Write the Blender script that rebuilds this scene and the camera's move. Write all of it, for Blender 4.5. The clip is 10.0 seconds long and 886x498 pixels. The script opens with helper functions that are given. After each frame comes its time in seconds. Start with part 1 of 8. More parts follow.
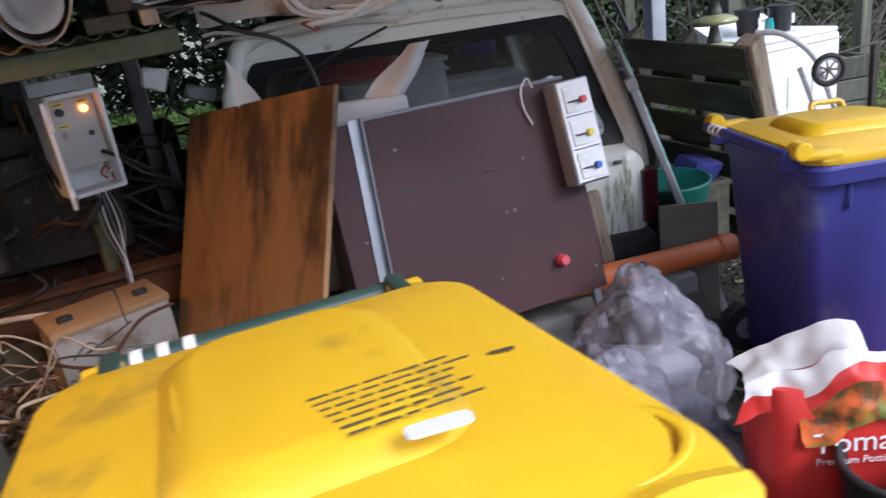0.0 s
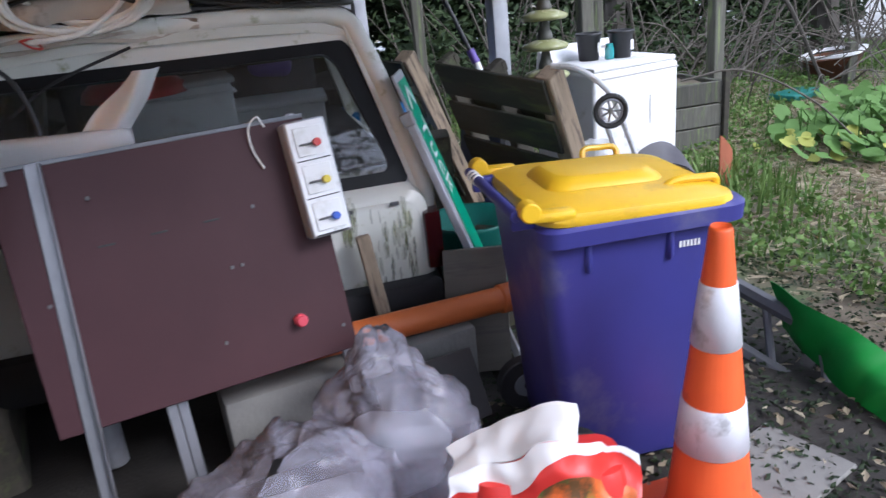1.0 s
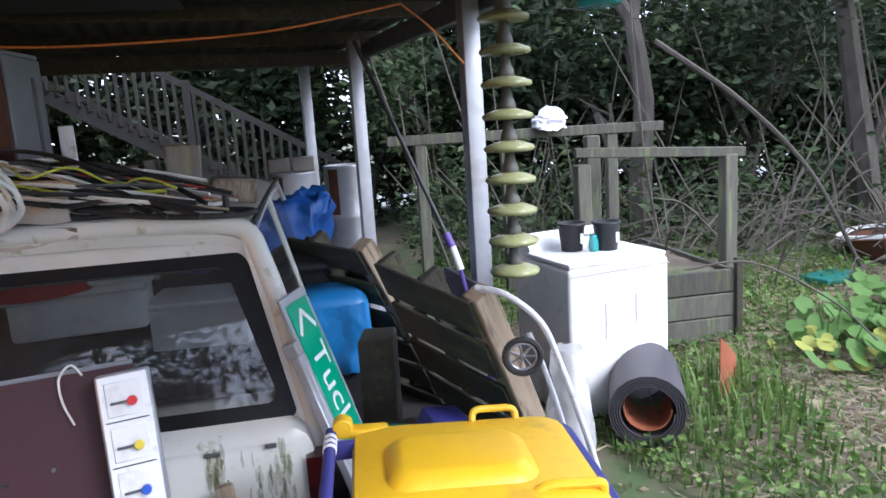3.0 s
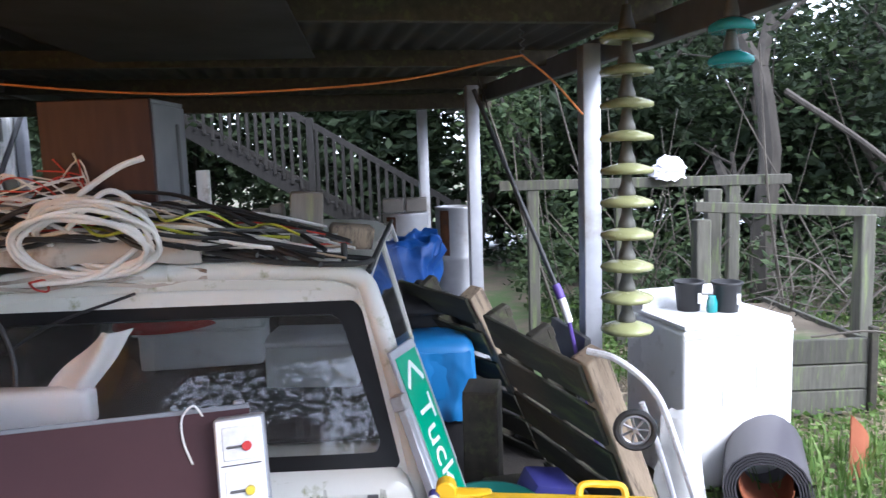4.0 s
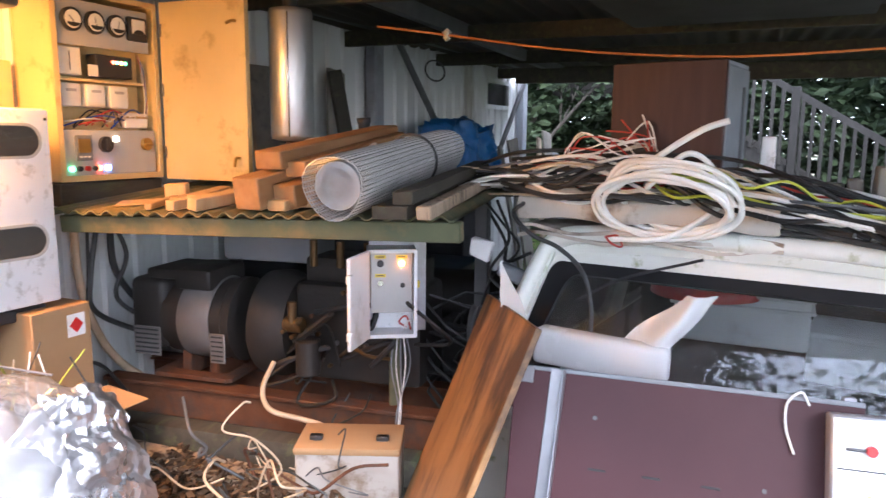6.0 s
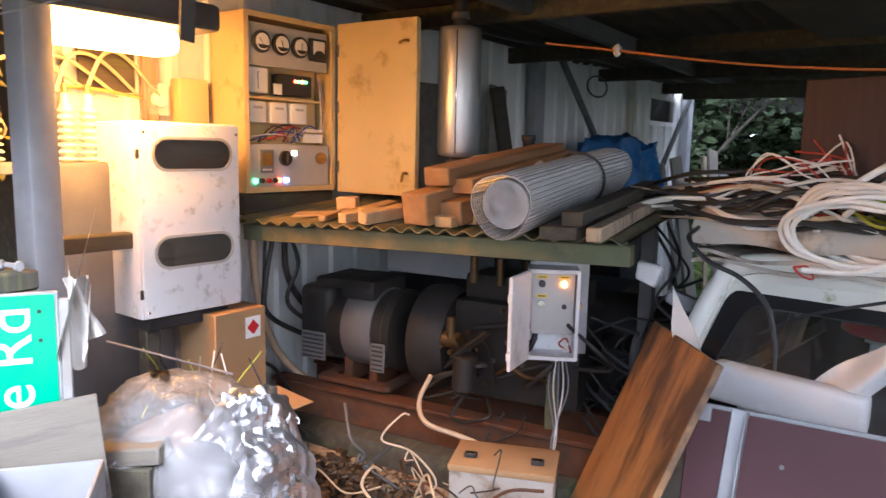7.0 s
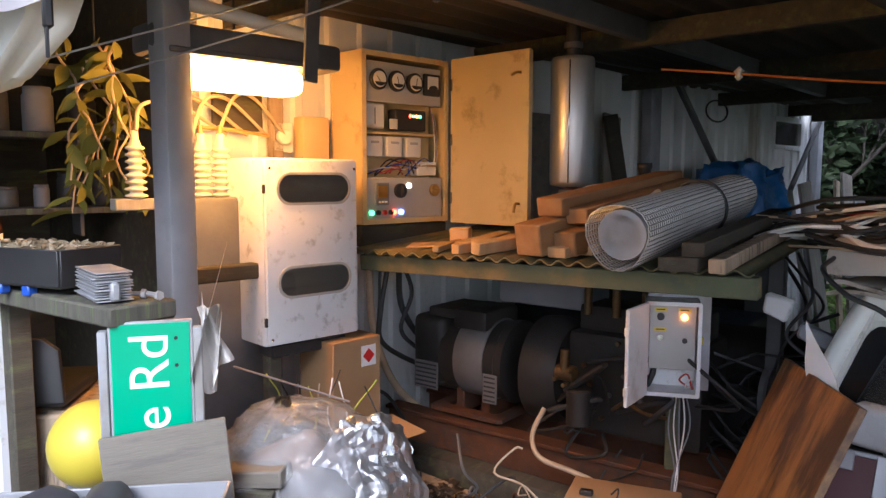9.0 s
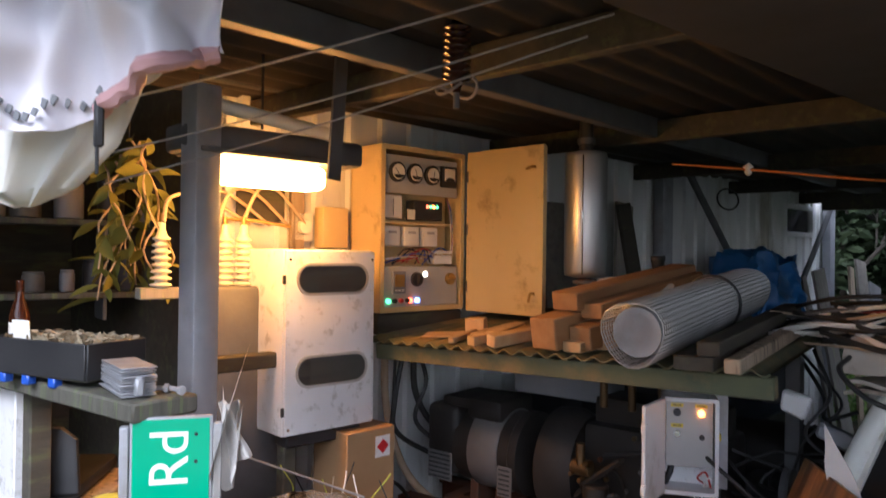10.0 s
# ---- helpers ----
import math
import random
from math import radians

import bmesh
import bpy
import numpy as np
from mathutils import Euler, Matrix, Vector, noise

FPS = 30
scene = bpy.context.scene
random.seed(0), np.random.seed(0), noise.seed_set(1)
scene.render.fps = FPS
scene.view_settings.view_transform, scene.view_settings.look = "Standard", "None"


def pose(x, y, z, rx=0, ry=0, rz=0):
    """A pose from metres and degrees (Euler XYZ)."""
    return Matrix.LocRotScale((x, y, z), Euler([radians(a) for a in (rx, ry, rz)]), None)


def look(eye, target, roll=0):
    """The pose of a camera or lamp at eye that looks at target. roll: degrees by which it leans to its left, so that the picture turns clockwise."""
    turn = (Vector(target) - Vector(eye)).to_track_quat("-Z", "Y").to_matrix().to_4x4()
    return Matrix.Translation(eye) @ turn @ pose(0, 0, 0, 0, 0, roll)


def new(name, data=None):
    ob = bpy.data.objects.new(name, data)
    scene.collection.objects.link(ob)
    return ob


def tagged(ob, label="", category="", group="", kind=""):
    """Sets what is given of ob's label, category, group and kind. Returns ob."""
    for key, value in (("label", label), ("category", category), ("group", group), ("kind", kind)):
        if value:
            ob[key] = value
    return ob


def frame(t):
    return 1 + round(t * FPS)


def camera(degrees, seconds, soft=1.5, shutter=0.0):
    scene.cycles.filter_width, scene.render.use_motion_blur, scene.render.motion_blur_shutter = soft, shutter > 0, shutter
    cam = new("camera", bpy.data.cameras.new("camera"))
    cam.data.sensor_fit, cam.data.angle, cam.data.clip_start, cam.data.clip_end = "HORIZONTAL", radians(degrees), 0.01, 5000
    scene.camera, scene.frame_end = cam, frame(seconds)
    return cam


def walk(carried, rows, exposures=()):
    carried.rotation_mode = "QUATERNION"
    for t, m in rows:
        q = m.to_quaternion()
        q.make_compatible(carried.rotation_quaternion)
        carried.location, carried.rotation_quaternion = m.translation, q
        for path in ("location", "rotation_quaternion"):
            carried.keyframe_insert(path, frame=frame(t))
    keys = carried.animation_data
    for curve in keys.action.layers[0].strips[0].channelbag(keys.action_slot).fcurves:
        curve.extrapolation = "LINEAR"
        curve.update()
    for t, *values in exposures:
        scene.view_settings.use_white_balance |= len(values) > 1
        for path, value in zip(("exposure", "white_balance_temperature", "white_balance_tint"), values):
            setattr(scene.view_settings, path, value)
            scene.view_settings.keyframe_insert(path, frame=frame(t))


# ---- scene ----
cam = camera(63.5, 10.0, soft=1.4, shutter=0.25)
METRES, EYE, TILT, LEAN, TURN = 2.35, 1.5, 0.0, 0.0, -8.0
ROWS = [
    (0.0, 0.0, 0.0, 0.0, -2.96, -20.43, 7.98),
    (0.5, 0.1394, 0.026, 0.0028, -5.19, -21.13, 5.77),
    (1.0, 0.271, 0.1047, 0.0009, -8.12, -21.02, 5.52),
    (1.5, 0.3892, 0.167, 0.0182, -10.06, -20.47, 5.03),
    (2.0, 0.4525, 0.229, 0.0487, -11.71, -17.72, 2.38),
    (2.5, 0.5339, 0.2588, 0.0699, -7.46, -13.72, 3.42),
    (4.0, 0.5217, 0.2779, 0.1232, 6.08, -7.12, 1.91),
    (4.5, 0.4945, 0.2686, 0.1222, 12.61, -6.72, 1.12),
    (5.0, 0.4524, 0.2563, 0.1197, 22.37, -6.76, 0.68),
    (5.5, 0.404, 0.2508, 0.1109, 32.76, -7.83, 1.4),
    (6.0, 0.3137, 0.2385, 0.1154, 39.53, -8.96, -0.52),
    (7.5, 0.2813, 0.2272, 0.1203, 56.05, -6.9, -0.61),
    (8.0, 0.2804, 0.2253, 0.1209, 58.87, -6.4, -0.34),
    (8.5, 0.281, 0.225, 0.1212, 60.04, -6.0, -0.16),
    (9.0, 0.2802, 0.2272, 0.1222, 60.18, -5.73, -0.17),
    (9.5, 0.2816, 0.2228, 0.129, 59.75, -5.11, -0.43),
    (10.0, 0.2936, 0.2112, 0.1496, 61.19, 0.36, -0.79),
]
STOPS = [(t, s, 5750, 14) for t, s in ((0.0, 1.15), (1.0, 1.22), (2.0, 1.3), (2.7, 1.4), (4.0, 1.95), (5.0, 2.25), (6.0, 2.75), (6.6, 2.5), (7.5, 2.03), (9.0, 1.58), (10.0, 1.35))]
walk(cam, [(t, pose(0, 0, EYE, TILT, LEAN, TURN) @ pose(METRES * x, METRES * y, METRES * z, 90 + pitch, roll, yaw)) for t, x, y, z, yaw, pitch, roll in ROWS], STOPS)

# ---- light ----
world = bpy.data.worlds.new("world")
scene.world = world
world.use_nodes = True
wn, wl = world.node_tree.nodes, world.node_tree.links
sky = wn.new("ShaderNodeTexSky")
sky.sky_type, sky.sun_disc = "NISHITA", False
sky.sun_elevation, sky.sun_rotation = radians(39), radians(135)
cloud = wn.new("ShaderNodeMix")          # thin overcast over the clear sky
cloud.data_type = "RGBA"
cloud.inputs[0].default_value = 0.7
cloud.inputs[7].default_value = (7.4, 7.6, 8.2, 1)
wl.new(sky.outputs[0], cloud.inputs[6])
wl.new(cloud.outputs[2], wn["Background"].inputs[0])
wn["Background"].inputs[1].default_value = 0.15
sun = new("sun", bpy.data.lights.new("sun", "SUN"))
sun.data.energy, sun.data.angle, sun.data.color = 1.5, radians(24), (1, 0.98, 0.95)
sun.matrix_world = look((5.5, -5.6, 6.3), (0, 0, 0))


# ---- materials ----
def material(name, c1, c2=None, scale=8.0, rough=0.6, metal=0.0, bump=0.15, fine=60.0, stain=None, mix=0.5, stretch=(1, 1, 1), per_piece=0.0, spec=0.5):
    """Two-tone noise colour, optional stains (colour, scale, amount), fine relief, gloss that varies."""
    m = bpy.data.materials.new(name)
    m.use_nodes = True
    n, l = m.node_tree.nodes, m.node_tree.links
    p = n["Principled BSDF"]
    tc = n.new("ShaderNodeTexCoord")
    info = n.new("ShaderNodeObjectInfo")
    mp = n.new("ShaderNodeMapping")
    mp.inputs["Scale"].default_value = stretch
    off = n.new("ShaderNodeVectorMath")
    off.operation = "MULTIPLY_ADD"
    off.inputs[1].default_value = (1, 1, 1)
    sc = n.new("ShaderNodeVectorMath")
    sc.operation = "SCALE"
    sc.inputs[0].default_value = (7.3, 3.1, 5.7)
    l.new(info.outputs["Random"], sc.inputs["Scale"])
    l.new(tc.outputs["Object"], off.inputs[0])
    l.new(sc.outputs[0], off.inputs[2])
    l.new(off.outputs[0], mp.inputs[0])
    big = n.new("ShaderNodeTexNoise")
    big.inputs["Scale"].default_value, big.inputs["Detail"].default_value = scale, 6
    l.new(mp.outputs[0], big.inputs["Vector"])
    ramp = n.new("ShaderNodeValToRGB")
    ramp.color_ramp.elements[0].position, ramp.color_ramp.elements[1].position = 0.5 - mix / 2, 0.5 + mix / 2
    ramp.color_ramp.elements[0].color = (*c1, 1)
    ramp.color_ramp.elements[1].color = (*(c2 or [v * 0.8 for v in c1]), 1)
    l.new(big.outputs[0], ramp.inputs[0])
    col = ramp.outputs[0]
    if stain:
        sn = n.new("ShaderNodeTexNoise")
        sn.inputs["Scale"].default_value, sn.inputs["Detail"].default_value, sn.inputs["Roughness"].default_value = stain[1], 8, 0.65
        l.new(mp.outputs[0], sn.inputs["Vector"])
        sr = n.new("ShaderNodeValToRGB")
        sr.color_ramp.elements[0].position, sr.color_ramp.elements[1].position = 0.62 - stain[2] * 0.3, 0.72 - stain[2] * 0.2
        l.new(sn.outputs[0], sr.inputs[0])
        mx = n.new("ShaderNodeMix")
        mx.data_type = "RGBA"
        l.new(sr.outputs[0], mx.inputs[0])
        l.new(col, mx.inputs[6])
        mx.inputs[7].default_value = (*stain[0], 1)
        col = mx.outputs[2]
    if per_piece:
        hv = n.new("ShaderNodeHueSaturation")
        mr = n.new("ShaderNodeMapRange")
        mr.inputs["To Min"].default_value, mr.inputs["To Max"].default_value = 1 - per_piece, 1 + per_piece
        l.new(info.outputs["Random"], mr.inputs[0])
        l.new(mr.outputs[0], hv.inputs["Value"])
        l.new(col, hv.inputs["Color"])
        col = hv.outputs[0]
    l.new(col, p.inputs["Base Color"])
    fn = n.new("ShaderNodeTexNoise")
    fn.inputs["Scale"].default_value, fn.inputs["Detail"].default_value = fine, 4
    l.new(mp.outputs[0], fn.inputs["Vector"])
    bp = n.new("ShaderNodeBump")
    bp.inputs["Strength"].default_value, bp.inputs["Distance"].default_value = bump, 0.004
    l.new(fn.outputs[0], bp.inputs["Height"])
    l.new(bp.outputs[0], p.inputs["Normal"])
    rr = n.new("ShaderNodeMapRange")
    rr.inputs["To Min"].default_value, rr.inputs["To Max"].default_value = max(0.03, rough - 0.12), min(1, rough + 0.12)
    l.new(big.outputs[0], rr.inputs[0])
    l.new(rr.outputs[0], p.inputs["Roughness"])
    p.inputs["Metallic"].default_value = metal
    p.inputs["Specular IOR Level"].default_value = spec
    return m


def glassy(name, colour, see, rough=0.08, bump=0.0, fine=20.0):
    """Clear film or pane: see is the share that passes straight through."""
    m = material(name, colour, colour, rough=rough, bump=bump, fine=fine)
    n, l = m.node_tree.nodes, m.node_tree.links
    tr, mx = n.new("ShaderNodeBsdfTransparent"), n.new("ShaderNodeMixShader")
    mx.inputs[0].default_value = 1 - see
    l.new(tr.outputs[0], mx.inputs[1])
    l.new(n["Principled BSDF"].outputs[0], mx.inputs[2])
    l.new(mx.outputs[0], n["Material Output"].inputs[0])
    return m


def pane_glass(name, tint, dust):
    """Tinted glass: clear through, mirrored by Fresnel, with a little dust."""
    m = bpy.data.materials.new(name)
    m.use_nodes = True
    n, l = m.node_tree.nodes, m.node_tree.links
    tr, gl, fr, mx, df, m2 = (n.new("ShaderNode" + k) for k in ("BsdfTransparent", "BsdfGlossy", "Fresnel", "MixShader", "BsdfDiffuse", "MixShader"))
    tr.inputs[0].default_value = (*tint, 1)
    gl.inputs["Roughness"].default_value = 0.02
    fr.inputs[0].default_value = 1.6
    tc, nz, mr = n.new("ShaderNodeTexCoord"), n.new("ShaderNodeTexNoise"), n.new("ShaderNodeMapRange")
    nz.inputs["Scale"].default_value, nz.inputs["Detail"].default_value = 6, 8
    mr.inputs["To Min"].default_value, mr.inputs["To Max"].default_value = 0.0, dust * 2
    l.new(tc.outputs["Object"], nz.inputs["Vector"])
    l.new(nz.outputs[0], mr.inputs[0])
    df.inputs[0].default_value = (0.5, 0.48, 0.45, 1)
    l.new(fr.outputs[0], mx.inputs[0])
    l.new(tr.outputs[0], mx.inputs[1])
    l.new(gl.outputs[0], mx.inputs[2])
    l.new(mr.outputs[0], m2.inputs[0])
    l.new(mx.outputs[0], m2.inputs[1])
    l.new(df.outputs[0], m2.inputs[2])
    l.new(m2.outputs[0], n["Material Output"].inputs[0])
    return m


def clear_film(name, colour, haze):
    """Thin clear film: passes light, a little milky, with sharp bright gloss on its folds."""
    m = bpy.data.materials.new(name)
    m.use_nodes = True
    n, l = m.node_tree.nodes, m.node_tree.links
    tr, df, gl, m1, m2, fr, bp, nz, tc = (n.new("ShaderNode" + k) for k in ("BsdfTransparent", "BsdfDiffuse", "BsdfGlossy", "MixShader", "MixShader", "Fresnel", "Bump", "TexNoise", "TexCoord"))
    tr.inputs[0].default_value = (0.97, 0.965, 0.98, 1)
    df.inputs[0].default_value = (*colour, 1)
    gl.inputs["Roughness"].default_value = 0.16
    nz.inputs["Scale"].default_value, nz.inputs["Detail"].default_value = 18, 4
    bp.inputs["Strength"].default_value, bp.inputs["Distance"].default_value = 0.9, 0.02
    fr.inputs[0].default_value = 1.36
    l.new(tc.outputs["Object"], nz.inputs["Vector"])
    l.new(nz.outputs[0], bp.inputs["Height"])
    l.new(bp.outputs[0], gl.inputs["Normal"])
    l.new(bp.outputs[0], fr.inputs["Normal"])
    m1.inputs[0].default_value = haze
    l.new(tr.outputs[0], m1.inputs[1])
    l.new(df.outputs[0], m1.inputs[2])
    l.new(fr.outputs[0], m2.inputs[0])
    l.new(m1.outputs[0], m2.inputs[1])
    l.new(gl.outputs[0], m2.inputs[2])
    l.new(m2.outputs[0], n["Material Output"].inputs[0])
    return m


def leafy(name, c1, c2):
    """Leaves that differ one by one, glossy above and letting some light through."""
    m = bpy.data.materials.new(name)
    m.use_nodes = True
    n, l = m.node_tree.nodes, m.node_tree.links
    p = n["Principled BSDF"]
    g = n.new("ShaderNodeNewGeometry")
    r = n.new("ShaderNodeValToRGB")
    r.color_ramp.elements[0].color, r.color_ramp.elements[1].color = (*c1, 1), (*c2, 1)
    l.new(g.outputs["Random Per Island"], r.inputs[0])
    l.new(r.outputs[0], p.inputs["Base Color"])
    p.inputs["Roughness"].default_value = 0.65
    p.inputs["Specular IOR Level"].default_value = 0.3
    t, mx = n.new("ShaderNodeBsdfTranslucent"), n.new("ShaderNodeMixShader")
    mx.inputs[0].default_value = 0.25
    l.new(r.outputs[0], t.inputs[0])
    l.new(p.outputs[0], mx.inputs[1])
    l.new(t.outputs[0], mx.inputs[2])
    l.new(mx.outputs[0], n["Material Output"].inputs[0])
    return m


def glow(name, colour, strength):
    m = bpy.data.materials.new(name)
    m.use_nodes = True
    p = m.node_tree.nodes["Principled BSDF"]
    p.inputs["Base Color"].default_value = (*colour, 1)
    p.inputs["Emission Color"].default_value = (*colour, 1)
    p.inputs["Emission Strength"].default_value = strength
    return m


M = {}
M["soil"] = material("soil", (0.09, 0.07, 0.05), (0.16, 0.13, 0.09), 3, 0.95, bump=0.8, fine=40, stain=((0.06, 0.1, 0.03), 1.4, 0.55))
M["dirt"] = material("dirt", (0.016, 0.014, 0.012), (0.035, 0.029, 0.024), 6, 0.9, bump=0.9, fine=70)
M["grass"] = leafy("grass", (0.06, 0.13, 0.025), (0.17, 0.25, 0.07))
M["straw"] = leafy("straw", (0.28, 0.23, 0.15), (0.42, 0.36, 0.26))
M["dead_leaf"] = leafy("dead_leaf", (0.05, 0.03, 0.018), (0.16, 0.1, 0.06))
M["leaf_dark"] = leafy("leaf_dark", (0.012, 0.024, 0.01), (0.042, 0.062, 0.028))
M["leaf_mid"] = leafy("leaf_mid", (0.026, 0.048, 0.019), (0.072, 0.105, 0.042))
M["leaf_bright"] = leafy("leaf_bright", (0.04, 0.11, 0.02), (0.11, 0.21, 0.05))
M["leaf_yellow"] = leafy("leaf_yellow", (0.3, 0.29, 0.04), (0.34, 0.36, 0.08))
# brighter, yellower leaf copy with the lamp's light put into its colour
M["leaf_lamp"] = leafy("leaf_lamp", (0.12, 0.14, 0.03), (0.3, 0.28, 0.06))
M["bark"] = material("bark", (0.04, 0.034, 0.028), (0.09, 0.08, 0.068), 12, 0.95, bump=1.0, fine=50, stretch=(1, 1, 0.2))
M["twig"] = material("twig", (0.06, 0.052, 0.043), (0.14, 0.122, 0.1), 4, 0.9, bump=0.4)
M["galv"] = material("galv", (0.42, 0.43, 0.46), (0.34, 0.35, 0.38), 9, 0.5, 0.35, 0.1, stain=((0.3, 0.29, 0.28), 3, 0.3))
M["steel_dark"] = material("steel_dark", (0.1, 0.1, 0.105), (0.17, 0.17, 0.175), 7, 0.6, 0.4, 0.2)
M["tin_wall"] = material("tin_wall", (0.76, 0.77, 0.77), (0.66, 0.67, 0.66), 2.0, 0.5, 0.05, 0.1, stain=((0.42, 0.4, 0.35), 1.7, 0.25), stretch=(1, 1, 0.3))
# tin set near-black so that the shade under the roof stays deep
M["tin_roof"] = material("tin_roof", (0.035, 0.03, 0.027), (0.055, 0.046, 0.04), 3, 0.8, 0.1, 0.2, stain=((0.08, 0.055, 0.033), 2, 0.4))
M["tin_green"] = material("tin_green", (0.07, 0.08, 0.05), (0.12, 0.13, 0.07), 6, 0.75, 0.1, 0.2, stain=((0.2, 0.15, 0.07), 4, 0.5))
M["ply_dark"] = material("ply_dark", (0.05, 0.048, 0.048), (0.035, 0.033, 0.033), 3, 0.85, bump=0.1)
M["car_paint"] = material("car_paint", (0.72, 0.72, 0.68), (0.62, 0.62, 0.56), 3, 0.35, bump=0.05, stain=((0.3, 0.31, 0.16), 9, 0.08))
M["moss"] = material("moss", (0.2, 0.24, 0.06), (0.36, 0.38, 0.18), 20, 0.95, bump=1.0, fine=90)
M["moss_film"] = glassy("moss_film", (0.26, 0.28, 0.12), 0.7, 0.95, 0.6, 80)
M["rubber"] = material("rubber", (0.02, 0.02, 0.022), (0.035, 0.035, 0.037), 10, 0.6, bump=0.2)
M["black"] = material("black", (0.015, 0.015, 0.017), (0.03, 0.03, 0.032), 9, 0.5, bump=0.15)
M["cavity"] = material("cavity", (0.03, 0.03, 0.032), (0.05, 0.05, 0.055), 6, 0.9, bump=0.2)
M["car_glass"] = pane_glass("car_glass", (0.8, 0.82, 0.82), 0.03)
# near-black because the shade on the stair is put into its colour
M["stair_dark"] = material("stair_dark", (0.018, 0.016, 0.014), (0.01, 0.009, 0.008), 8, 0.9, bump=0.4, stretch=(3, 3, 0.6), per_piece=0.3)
M["fence_wood"] = material("fence_wood", (0.11, 0.105, 0.085), (0.06, 0.058, 0.048), 8, 0.9, bump=0.5, stretch=(6, 6, 0.6), per_piece=0.25, stain=((0.14, 0.17, 0.08), 4, 0.3))
M["seal"] = material("seal", (0.007, 0.007, 0.008), (0.012, 0.012, 0.013), 10, 0.45, bump=0.1, spec=0.25)
M["pallet_dark"] = material("pallet_dark", (0.028, 0.027, 0.02), (0.055, 0.052, 0.038), 6, 0.9, bump=0.6, stretch=(3, 0.6, 3), per_piece=0.35, stain=((0.07, 0.085, 0.035), 4, 0.35))
M["brass_old"] = material("brass_old", (0.16, 0.1, 0.04), (0.08, 0.05, 0.025), 16, 0.5, 0.6, 0.2)
M["beam_warm"] = material("beam_warm", (0.36, 0.2, 0.09), (0.26, 0.13, 0.055), 5, 0.65, bump=0.3, stretch=(4, 0.6, 4), per_piece=0.25)
M["tail_red"] = material("tail_red", (0.035, 0.004, 0.005), (0.025, 0.003, 0.004), 20, 0.2)
M["chrome"] = material("chrome", (0.8, 0.8, 0.8), (0.7, 0.7, 0.7), 8, 0.15, 1.0, 0.02)
M["brushed"] = material("brushed", (0.62, 0.62, 0.63), (0.5, 0.5, 0.51), 14, 0.36, 0.75, 0.15, 120, stretch=(1, 1, 0.1))
M["alu"] = material("alu", (0.34, 0.34, 0.36), (0.26, 0.26, 0.28), 10, 0.4, 0.7, 0.1)
M["bin_yellow"] = material("bin_yellow", (0.78, 0.48, 0.015), (0.72, 0.43, 0.012), 5, 0.38, bump=0.08, fine=150, stain=((0.5, 0.3, 0.03), 4, 0.15))
M["bin_blue"] = material("bin_blue", (0.045, 0.045, 0.235), (0.038, 0.038, 0.19), 4, 0.45, bump=0.08, fine=150, stain=((0.1, 0.1, 0.22), 3, 0.2))
M["bin_green"] = material("bin_green", (0.03, 0.06, 0.05), (0.04, 0.07, 0.06), 4, 0.45, bump=0.08, fine=150)
M["ink"] = material("ink", (0.05, 0.035, 0.02), (0.1, 0.07, 0.03), 30, 0.7)
M["white_paint"] = material("white_paint", (0.78, 0.78, 0.78), (0.7, 0.7, 0.7), 6, 0.45, bump=0.05, stain=((0.55, 0.54, 0.5), 6, 0.2))
M["white_worn"] = material("white_worn", (0.8, 0.8, 0.81), (0.72, 0.72, 0.73), 5, 0.45, bump=0.1, stain=((0.5, 0.49, 0.47), 17, 0.22))
M["enamel"] = material("enamel", (0.82, 0.82, 0.82), (0.76, 0.76, 0.75), 3, 0.3, bump=0.03, stain=((0.6, 0.59, 0.55), 8, 0.18))
M["maroon"] = material("maroon", (0.062, 0.024, 0.028), (0.046, 0.018, 0.022), 3, 0.55, bump=0.06, spec=0.3)
M["ply_orange"] = material("ply_orange", (0.38, 0.2, 0.075), (0.25, 0.125, 0.046), 2.6, 0.55, bump=0.2, fine=50, stain=((0.06, 0.03, 0.015), 3.2, 0.45), stretch=(1.5, 1, 0.6))
M["ply_edge"] = material("ply_edge", (0.5, 0.42, 0.33), (0.36, 0.28, 0.2), 40, 0.8, bump=0.4)
M["pine"] = material("pine", (0.5, 0.34, 0.18), (0.4, 0.25, 0.12), 6, 0.6, bump=0.2, stretch=(4, 4, 0.6), per_piece=0.2)
M["timber_grey"] = material("timber_grey", (0.27, 0.25, 0.22), (0.18, 0.165, 0.145), 8, 0.85, bump=0.5, stretch=(6, 6, 0.6), per_piece=0.2, stain=((0.3, 0.32, 0.18), 4, 0.2))
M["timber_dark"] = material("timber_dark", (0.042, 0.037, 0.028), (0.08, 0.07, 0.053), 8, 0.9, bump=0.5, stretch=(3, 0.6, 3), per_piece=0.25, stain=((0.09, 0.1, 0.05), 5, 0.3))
M["timber_pale"] = material("timber_pale", (0.4, 0.31, 0.22), (0.26, 0.2, 0.14), 9, 0.8, bump=0.5, stretch=(4, 4, 0.5), stain=((0.08, 0.06, 0.05), 7, 0.35))
# same timber tone with shade in its colour; no part uses it
M["timber_shaded"] = material("timber_shaded", (0.016, 0.015, 0.014), (0.009, 0.008, 0.008), 8, 0.9, bump=0.4, stretch=(6, 6, 0.6), per_piece=0.25)
M["board_grey"] = material("board_grey", (0.2, 0.18, 0.15), (0.14, 0.125, 0.105), 4, 0.8, bump=0.3, stretch=(0.5, 3, 4), stain=((0.12, 0.11, 0.1), 5, 0.3))
